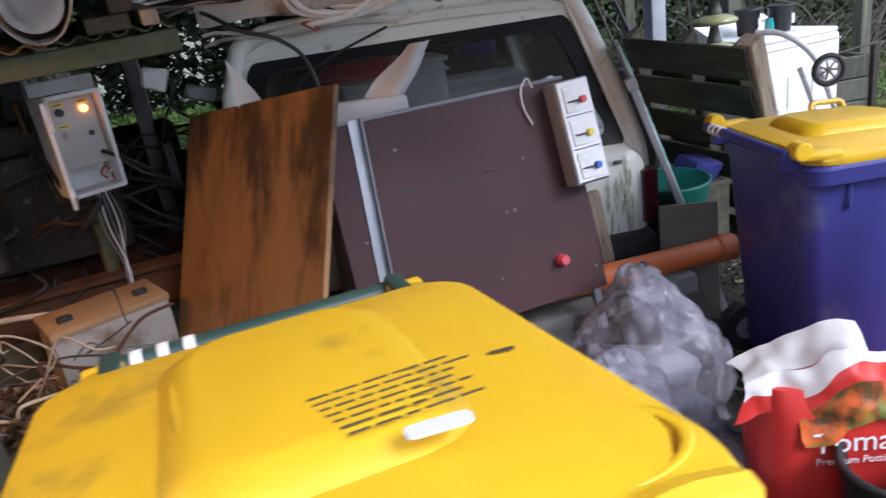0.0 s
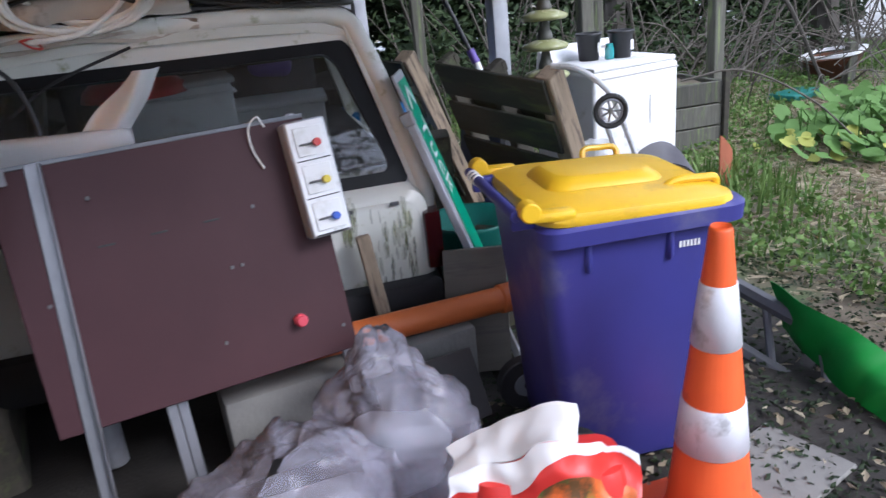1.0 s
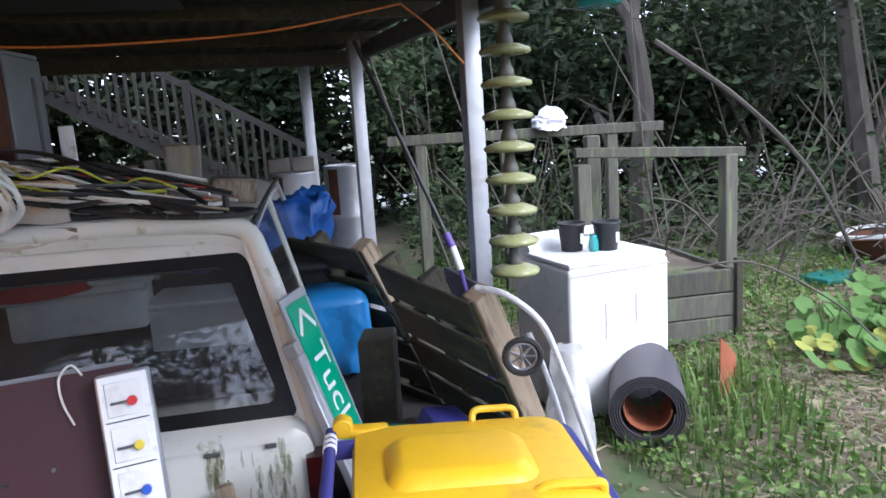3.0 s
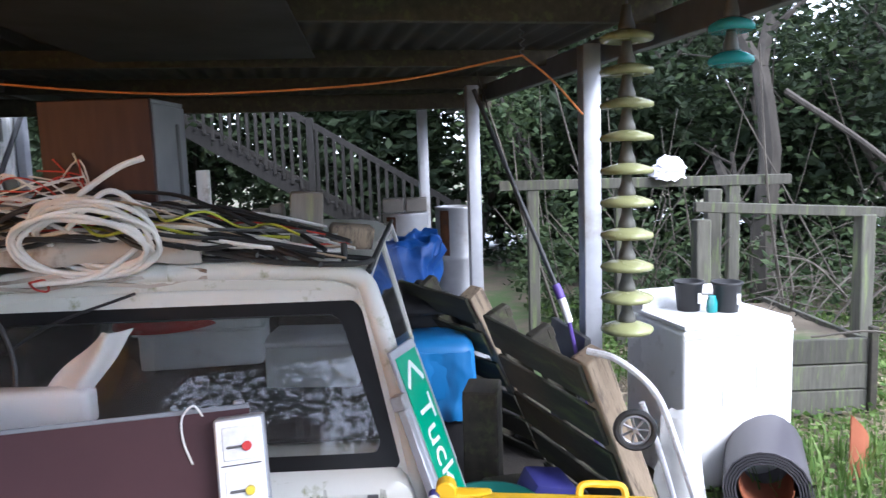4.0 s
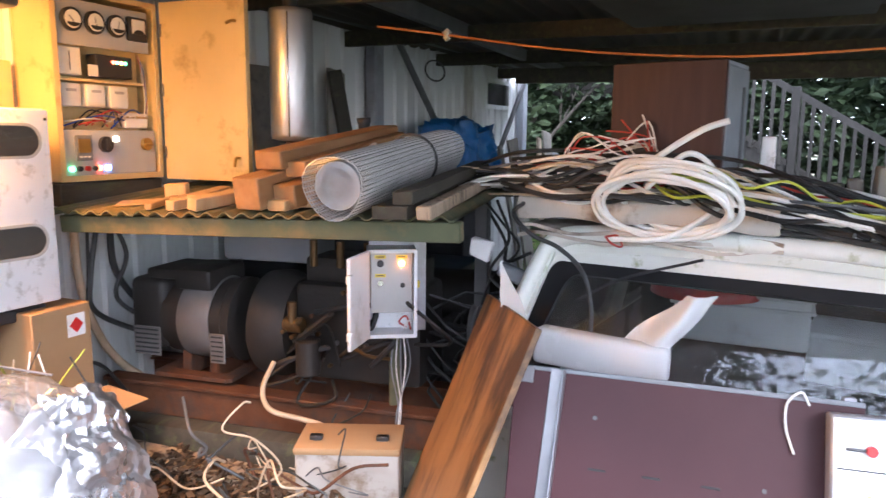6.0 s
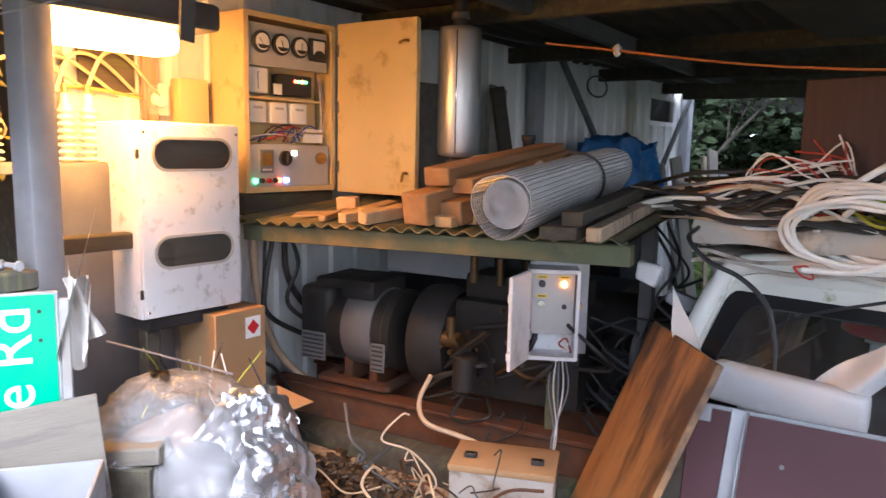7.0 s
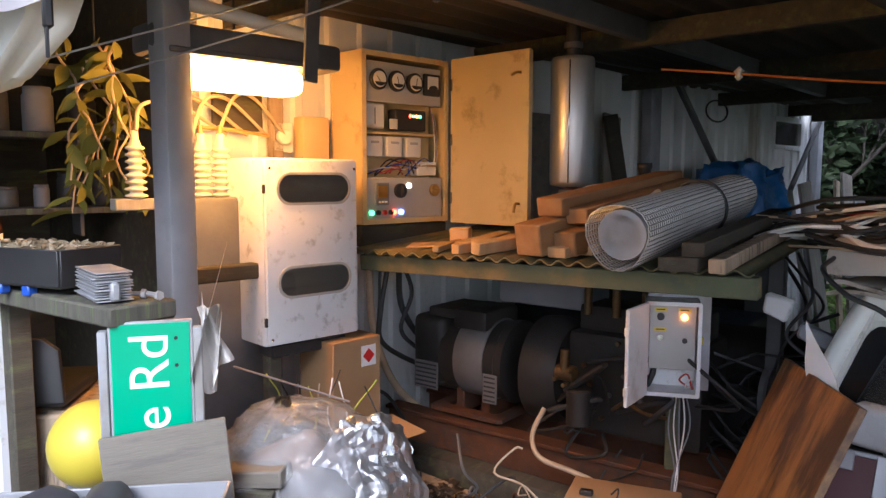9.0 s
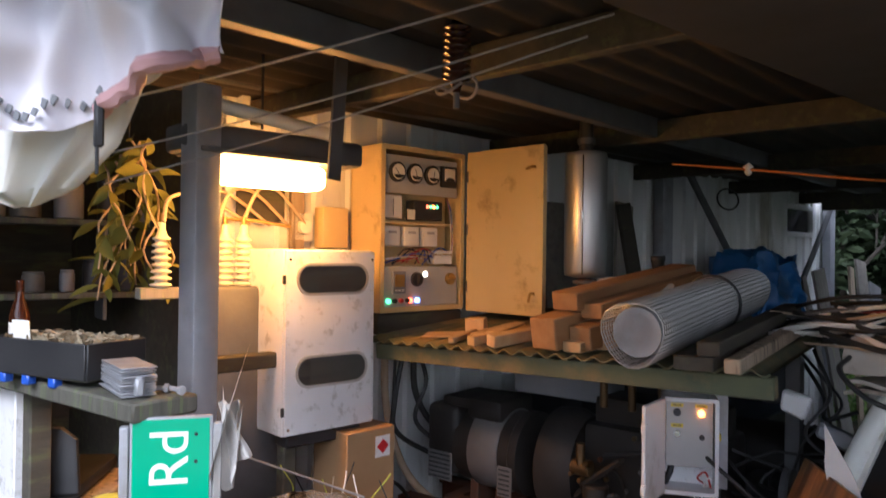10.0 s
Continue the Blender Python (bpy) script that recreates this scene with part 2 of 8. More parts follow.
M["cabinet_brown"] = material("cabinet_brown", (0.055, 0.021, 0.017), (0.04, 0.015, 0.012), 8, 0.6, bump=0.1, stretch=(4, 4, 0.4))
M["grey_panel"] = material("grey_panel", (0.22, 0.23, 0.25), (0.17, 0.18, 0.2), 5, 0.6)
M["sign_green"] = material("sign_green", (0.0, 0.36, 0.2), (0.0, 0.31, 0.17), 5, 0.35, bump=0.03)
M["sign_white"] = material("sign_white", (0.85, 0.86, 0.86), (0.8, 0.8, 0.8), 5, 0.4)
M["orange_cone"] = material("orange_cone", (0.85, 0.13, 0.025), (0.75, 0.1, 0.02), 6, 0.5, bump=0.1, stain=((0.45, 0.08, 0.03), 6, 0.15))
M["reflective"] = material("reflective", (0.75, 0.75, 0.78), (0.66, 0.66, 0.7), 10, 0.4, 0.2, 0.15, 90, stain=((0.4, 0.39, 0.4), 9, 0.2))
M["orange_pipe"] = material("orange_pipe", (0.6, 0.15, 0.035), (0.5, 0.12, 0.03), 6, 0.5)
M["tarp_blue"] = material("tarp_blue", (0.02, 0.11, 0.42), (0.015, 0.08, 0.32), 5, 0.45, bump=0.4, fine=25)
M["tarp_teal"] = material("tarp_teal", (0.015, 0.13, 0.36), (0.012, 0.1, 0.27), 5, 0.4, bump=0.4, fine=25)
M["tarp_sky"] = material("tarp_sky", (0.02, 0.2, 0.5), (0.015, 0.15, 0.4), 5, 0.45, bump=0.4, fine=25)
M["tarp_green"] = material("tarp_green", (0.012, 0.21, 0.03), (0.01, 0.16, 0.025), 5, 0.55, bump=0.5, fine=18, spec=0.2)
M["plastic_clear"] = clear_film("plastic_clear", (0.82, 0.79, 0.95), 0.17)
M["plastic_milky"] = glassy("plastic_milky", (0.86, 0.86, 0.86), 0.5, 0.25, 0.3, 14)
M["foil"] = material("foil", (0.66, 0.66, 0.68), (0.5, 0.5, 0.52), 4, 0.3, 0.9, 0.9, 34)
M["foil_clear"] = clear_film("foil_clear", (0.75, 0.75, 0.77), 0.2)
M["red_bag"] = material("red_bag", (0.62, 0.04, 0.03), (0.55, 0.03, 0.025), 6, 0.35, bump=0.3, fine=18)
M["white_bag"] = material("white_bag", (0.78, 0.76, 0.75), (0.68, 0.66, 0.66), 5, 0.45, bump=0.3, fine=16)
M["print_mix"] = material("print_mix", (0.1, 0.05, 0.02), (0.1, 0.22, 0.05), 14, 0.35, bump=0.2, stain=((0.65, 0.12, 0.02), 9, 0.6), mix=0.15)
M["glaze"] = material("glaze", (0.32, 0.33, 0.16), (0.26, 0.27, 0.13), 8, 0.25, bump=0.03)
M["glaze_aqua"] = glassy("glaze_aqua", (0.03, 0.35, 0.36), 0.25, 0.08)
M["porcelain"] = material("porcelain", (0.72, 0.66, 0.5), (0.62, 0.55, 0.4), 8, 0.25, bump=0.03)
M["cast_grey"] = material("cast_grey", (0.16, 0.155, 0.14), (0.1, 0.1, 0.09), 14, 0.6, 0.3, 0.3)
M["concrete"] = material("concrete", (0.22, 0.21, 0.19), (0.16, 0.15, 0.14), 6, 0.9, bump=0.5)
M["road_pale"] = material("road_pale", (0.6, 0.6, 0.6), (0.52, 0.52, 0.52), 2, 0.9, bump=0.3)
M["cable_white"] = material("cable_white", (0.8, 0.79, 0.76), (0.7, 0.69, 0.66), 20, 0.5, bump=0.05)
M["cable_black"] = material("cable_black", (0.02, 0.02, 0.02), (0.035, 0.035, 0.035), 20, 0.5, bump=0.05)
M["cable_yellow"] = material("cable_yellow", (0.55, 0.55, 0.06), (0.4, 0.45, 0.05), 20, 0.5, bump=0.05)
M["cable_red"] = material("cable_red", (0.5, 0.05, 0.03), (0.4, 0.04, 0.03), 20, 0.5, bump=0.05)
M["cable_tan"] = material("cable_tan", (0.5, 0.38, 0.26), (0.4, 0.3, 0.2), 20, 0.5, bump=0.05)
M["rope_orange"] = material("rope_orange", (0.75, 0.25, 0.06), (0.6, 0.18, 0.04), 40, 0.7, bump=0.4)
M["canvas"] = material("canvas", (0.52, 0.47, 0.41), (0.4, 0.35, 0.3), 5, 0.9, bump=0.4, fine=35, stain=((0.16, 0.12, 0.09), 4, 0.3))
M["cream"] = material("cream", (0.68, 0.52, 0.25), (0.62, 0.46, 0.21), 4, 0.5, bump=0.05, stain=((0.42, 0.29, 0.12), 5, 0.2))
M["panel_grey"] = material("panel_grey", (0.45, 0.44, 0.42), (0.38, 0.37, 0.35), 6, 0.5)
M["meter_white"] = material("meter_white", (0.8, 0.78, 0.72), (0.72, 0.7, 0.64), 6, 0.4)
M["brass"] = material("brass", (0.45, 0.3, 0.1), (0.34, 0.22, 0.07), 16, 0.4, 0.8, 0.2)
M["rust"] = material("rust", (0.13, 0.05, 0.02), (0.08, 0.03, 0.014), 10, 0.85, 0.2, 0.6, stain=((0.07, 0.04, 0.03), 7, 0.4))
M["engine_black"] = material("engine_black", (0.014, 0.013, 0.012), (0.032, 0.027, 0.023), 9, 0.6, 0.1, 0.3)
M["alt_grey"] = material("alt_grey", (0.2, 0.19, 0.185), (0.14, 0.135, 0.13), 7, 0.5, 0.2, 0.1)
M["carton"] = material("carton", (0.36, 0.22, 0.11), (0.3, 0.18, 0.09), 5, 0.85, bump=0.15)
M["batt"] = material("batt", (0.38, 0.35, 0.32), (0.3, 0.27, 0.24), 6, 0.6, stain=((0.16, 0.11, 0.07), 6, 0.35))
M["wire_mesh"] = material("wire_mesh", (0.52, 0.52, 0.51), (0.4, 0.4, 0.39), 12, 0.4, 0.4, 0.1)
M["ball"] = material("ball", (0.62, 0.52, 0.07), (0.55, 0.45, 0.05), 4, 0.35, bump=0.03)
M["cloth"] = material("cloth", (0.62, 0.6, 0.58), (0.54, 0.52, 0.5), 8, 0.95, bump=0.3, fine=80)
M["bag_lilac"] = material("bag_lilac", (0.82, 0.8, 0.86), (0.75, 0.73, 0.81), 4, 0.45, bump=0.25, fine=14)
M["pink"] = material("pink", (0.6, 0.36, 0.36), (0.5, 0.28, 0.3), 10, 0.6)
M["cream_roll"] = material("cream_roll", (0.74, 0.72, 0.66), (0.66, 0.64, 0.58), 4, 0.8, bump=0.2)
M["terracotta"] = material("terracotta", (0.33, 0.1, 0.045), (0.26, 0.075, 0.035), 8, 0.8, bump=0.3)
M["lino"] = material("lino", (0.05, 0.045, 0.055), (0.075, 0.07, 0.08), 6, 0.5, bump=0.1)
M["purple"] = material("purple", (0.12, 0.07, 0.32), (0.09, 0.05, 0.25), 6, 0.5)
M["teal_tub"] = material("teal_tub", (0.015, 0.16, 0.13), (0.01, 0.12, 0.1), 5, 0.45)
M["bottle"] = material("bottle", (0.05, 0.015, 0.006), (0.035, 0.01, 0.004), 5, 0.08)
M["red_plastic"] = material("red_plastic", (0.6, 0.03, 0.03), (0.5, 0.025, 0.025), 6, 0.35)
M["pink_knob"] = material("pink_knob", (0.6, 0.07, 0.1), (0.52, 0.05, 0.08), 6, 0.35)
M["yellow_plastic"] = material("yellow_plastic", (0.7, 0.55, 0.05), (0.62, 0.48, 0.04), 6, 0.35)
M["blue_plastic"] = material("blue_plastic", (0.03, 0.1, 0.5), (0.02, 0.08, 0.42), 6, 0.35)
M["lamp_glow"] = glow("lamp_glow", (1.0, 0.42, 0.085), 34.0)
M["amber_glow"] = glow("amber_glow", (1.0, 0.3, 0.04), 6.0)
M["red_glow"] = glow("red_glow", (1.0, 0.08, 0.03), 4.0)
M["green_glow"] = glow("green_glow", (0.1, 0.7, 0.25), 2.0)
M["blue_glow"] = glow("blue_glow", (0.2, 0.4, 1.0), 3.0)
M["white_glow"] = glow("white_glow", (1.0, 0.9, 0.7), 3.0)


# ---- shapes ----
def add(bm, other, m=None):
    """Joins a second bmesh into bm and frees it."""
    if m is not None:
        bmesh.ops.transform(other, matrix=m, verts=other.verts)
    me = bpy.data.meshes.new("tmp")
    other.to_mesh(me)
    other.free()
    bm.from_mesh(me)
    bpy.data.meshes.remove(me)
    return bm


def bx(sx, sy, sz, c=(0, 0, 0), bev=0.004, seg=1):
    bm = bmesh.new()
    bmesh.ops.create_cube(bm, size=1)
    bmesh.ops.scale(bm, vec=(sx, sy, sz), verts=bm.verts)
    if bev:
        bmesh.ops.bevel(bm, geom=bm.edges[:], offset=min(bev, min(sx, sy, sz) * 0.45), segments=seg, affect="EDGES", profile=0.5)
    bmesh.ops.translate(bm, vec=c, verts=bm.verts)
    return bm


def lathe(profile, seg=24, m=None):
    """Turns (radius, height) pairs round z."""
    bm = bmesh.new()
    rings = []
    for r, z in profile:
        rings.append([bm.verts.new((max(r, 1e-4) * math.cos(a), max(r, 1e-4) * math.sin(a), z)) for a in (2 * math.pi * i / seg for i in range(seg))])
    for a, b in zip(rings, rings[1:]):
        for i in range(seg):
            bm.faces.new((a[i], a[(i + 1) % seg], b[(i + 1) % seg], b[i]))
    bm.faces.new(rings[0][::-1])
    bm.faces.new(rings[-1])
    if m is not None:
        bmesh.ops.transform(bm, matrix=m, verts=bm.verts)
    return bm


def rod(r, h, c=(0, 0, 0), seg=20, axis="z", bev=0.0):
    """A cylinder centred at c along an axis, with softened rims."""
    b = bev or min(r * 0.15, h * 0.1)
    bm = lathe([(r - b, -h / 2), (r, -h / 2 + b), (r, h / 2 - b), (r - b, h / 2)], seg)
    turn = {"z": pose(0, 0, 0), "x": pose(0, 0, 0, 0, 90, 0), "y": pose(0, 0, 0, -90, 0, 0)}[axis]
    bmesh.ops.transform(bm, matrix=Matrix.Translation(c) @ turn, verts=bm.verts)
    return bm


def smooth_path(pts, n=8):
    """A Catmull-Rom curve through pts."""
    p = [Vector(v) for v in pts]
    p = [2 * p[0] - p[1], *p, 2 * p[-1] - p[-2]]
    out = []
    for i in range(1, len(p) - 2):
        for k in range(n):
            t = k / n
            a, b, c, d = p[i - 1], p[i], p[i + 1], p[i + 2]
            out.append(0.5 * (2 * b + (c - a) * t + (2 * a - 5 * b + 4 * c - d) * t * t + (3 * b - a - 3 * c + d) * t ** 3))
    return [*out, p[-2]]


def tube(pts, r, seg=8, n=6, taper=1.0):
    """A round tube along a smooth curve through pts."""
    path = smooth_path(pts, n) if n > 1 else [Vector(v) for v in pts]
    bm = bmesh.new()
    rings, up = [], Vector((0.13, 0.21, 0.97))
    for i, q in enumerate(path):
        d = (path[min(i + 1, len(path) - 1)] - path[max(i - 1, 0)]).normalized()
        s = d.cross(up)
        if s.length < 1e-3:
            s = d.cross(Vector((1, 0, 0)))
        s.normalize()
        up = s.cross(d)
        rr = r * (1 + (taper - 1) * i / max(1, len(path) - 1))
        rings.append([bm.verts.new(q + rr * (math.cos(a) * s + math.sin(a) * up)) for a in (2 * math.pi * k / seg for k in range(seg))])
    for a, b in zip(rings, rings[1:]):
        for k in range(seg):
            bm.faces.new((a[k], a[(k + 1) % seg], b[(k + 1) % seg], b[k]))
    bm.faces.new(rings[0][::-1])
    bm.faces.new(rings[-1])
    bmesh.ops.recalc_face_normals(bm, faces=bm.faces)
    return bm


def prism(outline, depth, bev=0.003):
    """A flat outline in x, z, made depth thick along +y."""
    bm = bmesh.new()
    a = [bm.verts.new((x, 0, z)) for x, z in outline]
    b = [bm.verts.new((x, depth, z)) for x, z in outline]
    n = len(a)
    bm.faces.new(a)
    bm.faces.new(b[::-1])
    for i in range(n):
        bm.faces.new((a[(i + 1) % n], a[i], b[i], b[(i + 1) % n]))
    bmesh.ops.recalc_face_normals(bm, faces=bm.faces)
    if bev:
        bmesh.ops.bevel(bm, geom=bm.edges[:], offset=bev, segments=1, affect="EDGES", profile=0.5)
    return bm


def ring_plate(outer, inner, depth):
    """A plate in x, z with a hole: outer and inner outlines with the same number of corners."""
    bm = bmesh.new()
    loops = [[bm.verts.new((x, y, z)) for x, z in o] for y in (0, depth) for o in (outer, inner)]
    n = len(outer)
    for i in range(n):
        j = (i + 1) % n
        for p, q in ((loops[0], loops[1]), (loops[3], loops[2]), (loops[2], loops[0]), (loops[1], loops[3])):
            bm.faces.new((p[i], p[j], q[j], q[i]))
    bmesh.ops.recalc_face_normals(bm, faces=bm.faces)
    return bm


def grid(fn, nu, nv, thick=0.0):
    """A surface fn(u, v) over the unit square; thick gives it two sides and an edge."""
    bm = bmesh.new()
    vs = [[bm.verts.new(fn(i / nu, j / nv)) for j in range(nv + 1)] for i in range(nu + 1)]
    for i in range(nu):
        for j in range(nv):
            bm.faces.new((vs[i][j], vs[i + 1][j], vs[i + 1][j + 1], vs[i][j + 1]))
    if thick:
        bmesh.ops.recalc_face_normals(bm, faces=bm.faces)
        bmesh.ops.solidify(bm, geom=bm.faces[:], thickness=thick)
    return bm


def rounded(w, h, r, n=5, cx=0, cz=0):
    """A rounded rectangle as (x, z) corners."""
    out = []
    for sx, sz, a0 in ((1, 1, 0), (-1, 1, 90), (-1, -1, 180), (1, -1, 270)):
        for k in range(n + 1):
            a = radians(a0 + 90 * k / n)
            out.append((cx + sx * (w / 2 - r) + r * math.cos(a), cz + sz * (h / 2 - r) + r * math.sin(a)))
    return out


def loft(loops, caps=True):
    bm = bmesh.new()
    rings = [[bm.verts.new(v) for v in l] for l in loops]
    n = len(rings[0])
    for a, b in zip(rings, rings[1:]):
        for i in range(n):
            bm.faces.new((a[i], a[(i + 1) % n], b[(i + 1) % n], b[i]))
    if caps:
        bm.faces.new(rings[0][::-1])
        bm.faces.new(rings[-1])
    bmesh.ops.recalc_face_normals(bm, faces=bm.faces)
    return bm


def lettering(text, size):
    """Letters as a thin mesh in x, y, standing from z = 0."""
    c = bpy.data.curves.new("text", "FONT")
    c.body, c.size, c.extrude, c.align_x, c.align_y = text, size, 0.0006, "CENTER", "CENTER"
    o = bpy.data.objects.new("text", c)
    me = bpy.data.meshes.new_from_object(o)
    bm = bmesh.new()
    bm.from_mesh(me)
    bpy.data.objects.remove(o)
    return bm


def letters(text, size, mat, parent, m):
    """Each letter of a word as a part of its own."""
    bm = lettering(text, size)
    left = set(bm.verts)
    while left:
        todo, isl = [left.pop()], []
        while todo:
            q = todo.pop()
            isl.append(q)
            for e in q.link_edges:
                o = e.other_vert(q)
                if o in left:
                    left.remove(o)
                    todo.append(o)
        one, made = bmesh.new(), {}
        for q in isl:
            made[q] = one.verts.new(q.co)
        for f in {f for q in isl for f in q.link_faces}:
            one.faces.new([made[q] for q in f.verts])
        part("letter", one, mat, parent, "", m)
    bm.free()


def wobble(p, amp, freq, seed=0.0):
    v = Vector(p)
    return v + amp * noise.noise_vector(v * freq + Vector((seed, seed * 1.7, -seed)))


def crease(bm, amp, freq, seed=0.0):
    """Sharp folds, as in film: ridges where the noise changes sign."""
    for v in bm.verts:
        p = v.co * freq + Vector((seed, -seed, seed * 0.6))
        r = 0.5 - abs(noise.noise(p)) - 0.5 * abs(noise.noise(p * 2.3))
        v.co = v.co * (1 + amp * r)
    return bm


def crumple(bm, amp, freq, seed=0.0):
    for v in bm.verts:
        v.co = wobble(wobble(v.co, amp, freq, seed), amp * 0.4, freq * 3.1, seed + 9)
    return bm


def mesh_object(name, bm, mat, flat=False, auto=40):
    me = bpy.data.meshes.new(name)
    if not flat:
        for f in bm.faces:
            f.smooth = True
        for e in bm.edges:
            if len(e.link_faces) == 2 and e.calc_face_angle(0) > radians(auto):
                e.smooth = False
    bm.to_mesh(me)
    bm.free()
    for mm in (mat if isinstance(mat, (list, tuple)) else [mat]):
        me.materials.append(M[mm])
    return new(name, me)


def part(name, bm, mat, parent, label="", m=None, auto=40):
    ob = mesh_object(name, bm, mat, auto=auto)
    ob.parent = parent
    if m is not None:
        ob.matrix_basis = m
    if label:
        ob["label"] = label
    return ob


def thing(name, label, category, m=None, group="", kind=""):
    ob = tagged(new(name), label, category, group, kind)
    ob.empty_display_size = 0.05
    if m is not None:
        ob.matrix_basis = m
    return ob


def single(name, bm, mat, label, category, m=None, group="", kind="", auto=40):
    ob = mesh_object(name, bm, mat, auto=auto)
    tagged(ob, label, category, group, kind)
    if m is not None:
        ob.matrix_basis = m
    return ob


def structure(name, bm, mat, label, m=None):
    return single(name, bm, mat, label, "structure", m, kind="structure")


def from_arrays(name, verts, faces, mat):
    me = bpy.data.meshes.new(name)
    me.from_pydata(verts, [], faces)
    me.materials.append(M[mat])
    return new(name, me)


# ---- ground, carport, shed wall ----
def ground_height(x, y):
    inside = max(0.0, min(1.0, (2.6 - x) / 0.6)) * max(0.0, min(1.0, (9.5 - y) / 1.0)) * max(0.0, min(1.0, (y + 2) / 1.0))
    return (1 - inside) * (0.05 * noise.noise((x * 0.9, y * 0.9, 0)) + 0.02 * noise.noise((x * 4, y * 4, 3))) - 0.012 * inside


def spread(u):
    """Close spacing in the middle, reaching 400 m out."""
    s = 2 * u - 1
    return 11 * s + 389 * s ** 7


structure("ground", grid(lambda u, v: (3 + spread(u), 4 + spread(v), ground_height(3 + spread(u), 4 + spread(v)) if abs(spread(u)) < 30 and abs(spread(v)) < 30 else 0.0), 150, 150), "soil", "trodden earth with weeds and straw, running out to the horizon")
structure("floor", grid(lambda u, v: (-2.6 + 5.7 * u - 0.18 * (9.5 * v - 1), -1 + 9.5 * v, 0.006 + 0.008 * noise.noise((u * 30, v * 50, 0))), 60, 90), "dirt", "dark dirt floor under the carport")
structure("road", bx(26, 12, 0.1, (0, 0, 0.0), 0.02), "road_pale", "pale concrete driveway beyond the bushes", pose(15.5, 12.1, 0, 0, 0, -38))

RF = pose(0.3, 4.5, 0, 0, 0, 10)
WF = pose(-2.5, 2.4, 0, 0, 0, 6)


def corrugated(w, l, pitch, amp, thick, per=6):
    """A sheet w wide (waves across x) and l long in y."""
    n = int(w / pitch * per)
    bm = bmesh.new()
    rows = []
    for z0 in (0, thick):
        for y in (0, l):
            rows.append([bm.verts.new((w * i / n, y, amp * math.sin(2 * math.pi * i / per) + z0)) for i in range(n + 1)])
    for a, b in ((0, 1), (3, 2), (2, 0), (1, 3)):
        for i in range(n):
            bm.faces.new((rows[a][i], rows[a][i + 1], rows[b][i + 1], rows[b][i]))
    bmesh.ops.recalc_face_normals(bm, faces=bm.faces)
    return bm


# roof and lining carry the underside's shade in their dark colours
roof = structure("ceiling", corrugated(5.6, 8.3, 0.15, 0.016, 0.02), "tin_roof", "corrugated carport roof, its shaded underside painted near-black", RF @ pose(-3.3, -4.0, 2.56))
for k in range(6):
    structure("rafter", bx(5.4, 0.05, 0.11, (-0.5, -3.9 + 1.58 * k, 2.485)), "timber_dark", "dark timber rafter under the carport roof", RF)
structure("ceiling_sheet", bx(1.25, 3.2, 0.012, (0.42, 3.25, 2.425)), "ply_dark", "lining sheet fixed under the roof, its colour darkened for the shade there", pose(0, 0, 0, 0, 0, 4))
for x, z, h in ((2.14, 2.4, 0.15), (-1.98, 2.5, 0.1)):
    structure("beam", bx(0.06, 8.2, h, (x, 0.1, z)), "steel_dark", "dark steel edge beam of the carport", RF)
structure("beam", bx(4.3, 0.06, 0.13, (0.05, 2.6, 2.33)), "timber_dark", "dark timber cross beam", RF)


def steel_post(x, y, top, label):
    bm = bx(0.11, 0.11, top, (0, 0, top / 2), 0.012, 2)
    add(bm, bx(0.22, 0.22, 0.012, (0, 0, 0.008), 0.003))
    structure("post", bm, "galv", label, pose(x, y, 0, 0, 0, 8))


for x, y in ((2.308, 4.69), (1.785, 6.83), (1.355, 8.64)):
    steel_post(x, y, 2.42, "galvanised square steel carport post")
structure("post", bx(0.1, 0.1, 2.42, (0, 0, 1.21), 0.01, 2), "galv", "grey steel post by the meter box", pose(-1.72, 1.2, 0, 0, 0, 14))
structure("post", bx(0.12, 0.12, 2.45, (0, 0, 1.225), 0.01, 2), "steel_dark", "grey steel post at the open side", pose(2.87, 1.85, 0, 0, 0, 6))
structure("trim", bx(0.035, 0.05, 2.4, (-0.085, -0.02, 1.2), 0.006), "timber_grey", "weathered batten beside the post", pose(2.87, 1.85, 0, 0, 0, 6))
pipe = structure("downpipe", rod(0.045, 2.4, (0.0, -0.13, 1.2), 20), "steel_dark", "grey plastic downpipe tied to the post with wire", pose(2.87, 1.85, 0, 0, 0, 6))
for z in (0.55, 1.25):
    part("wire_tie", tube([(-0.12 * math.cos(a) - 0.02, -0.08 + 0.15 * math.sin(a), z + 0.02 * math.sin(3 * a)) for a in [i * math.pi / 6 for i in range(13)]], 0.003, 5, 2), "black", pipe)


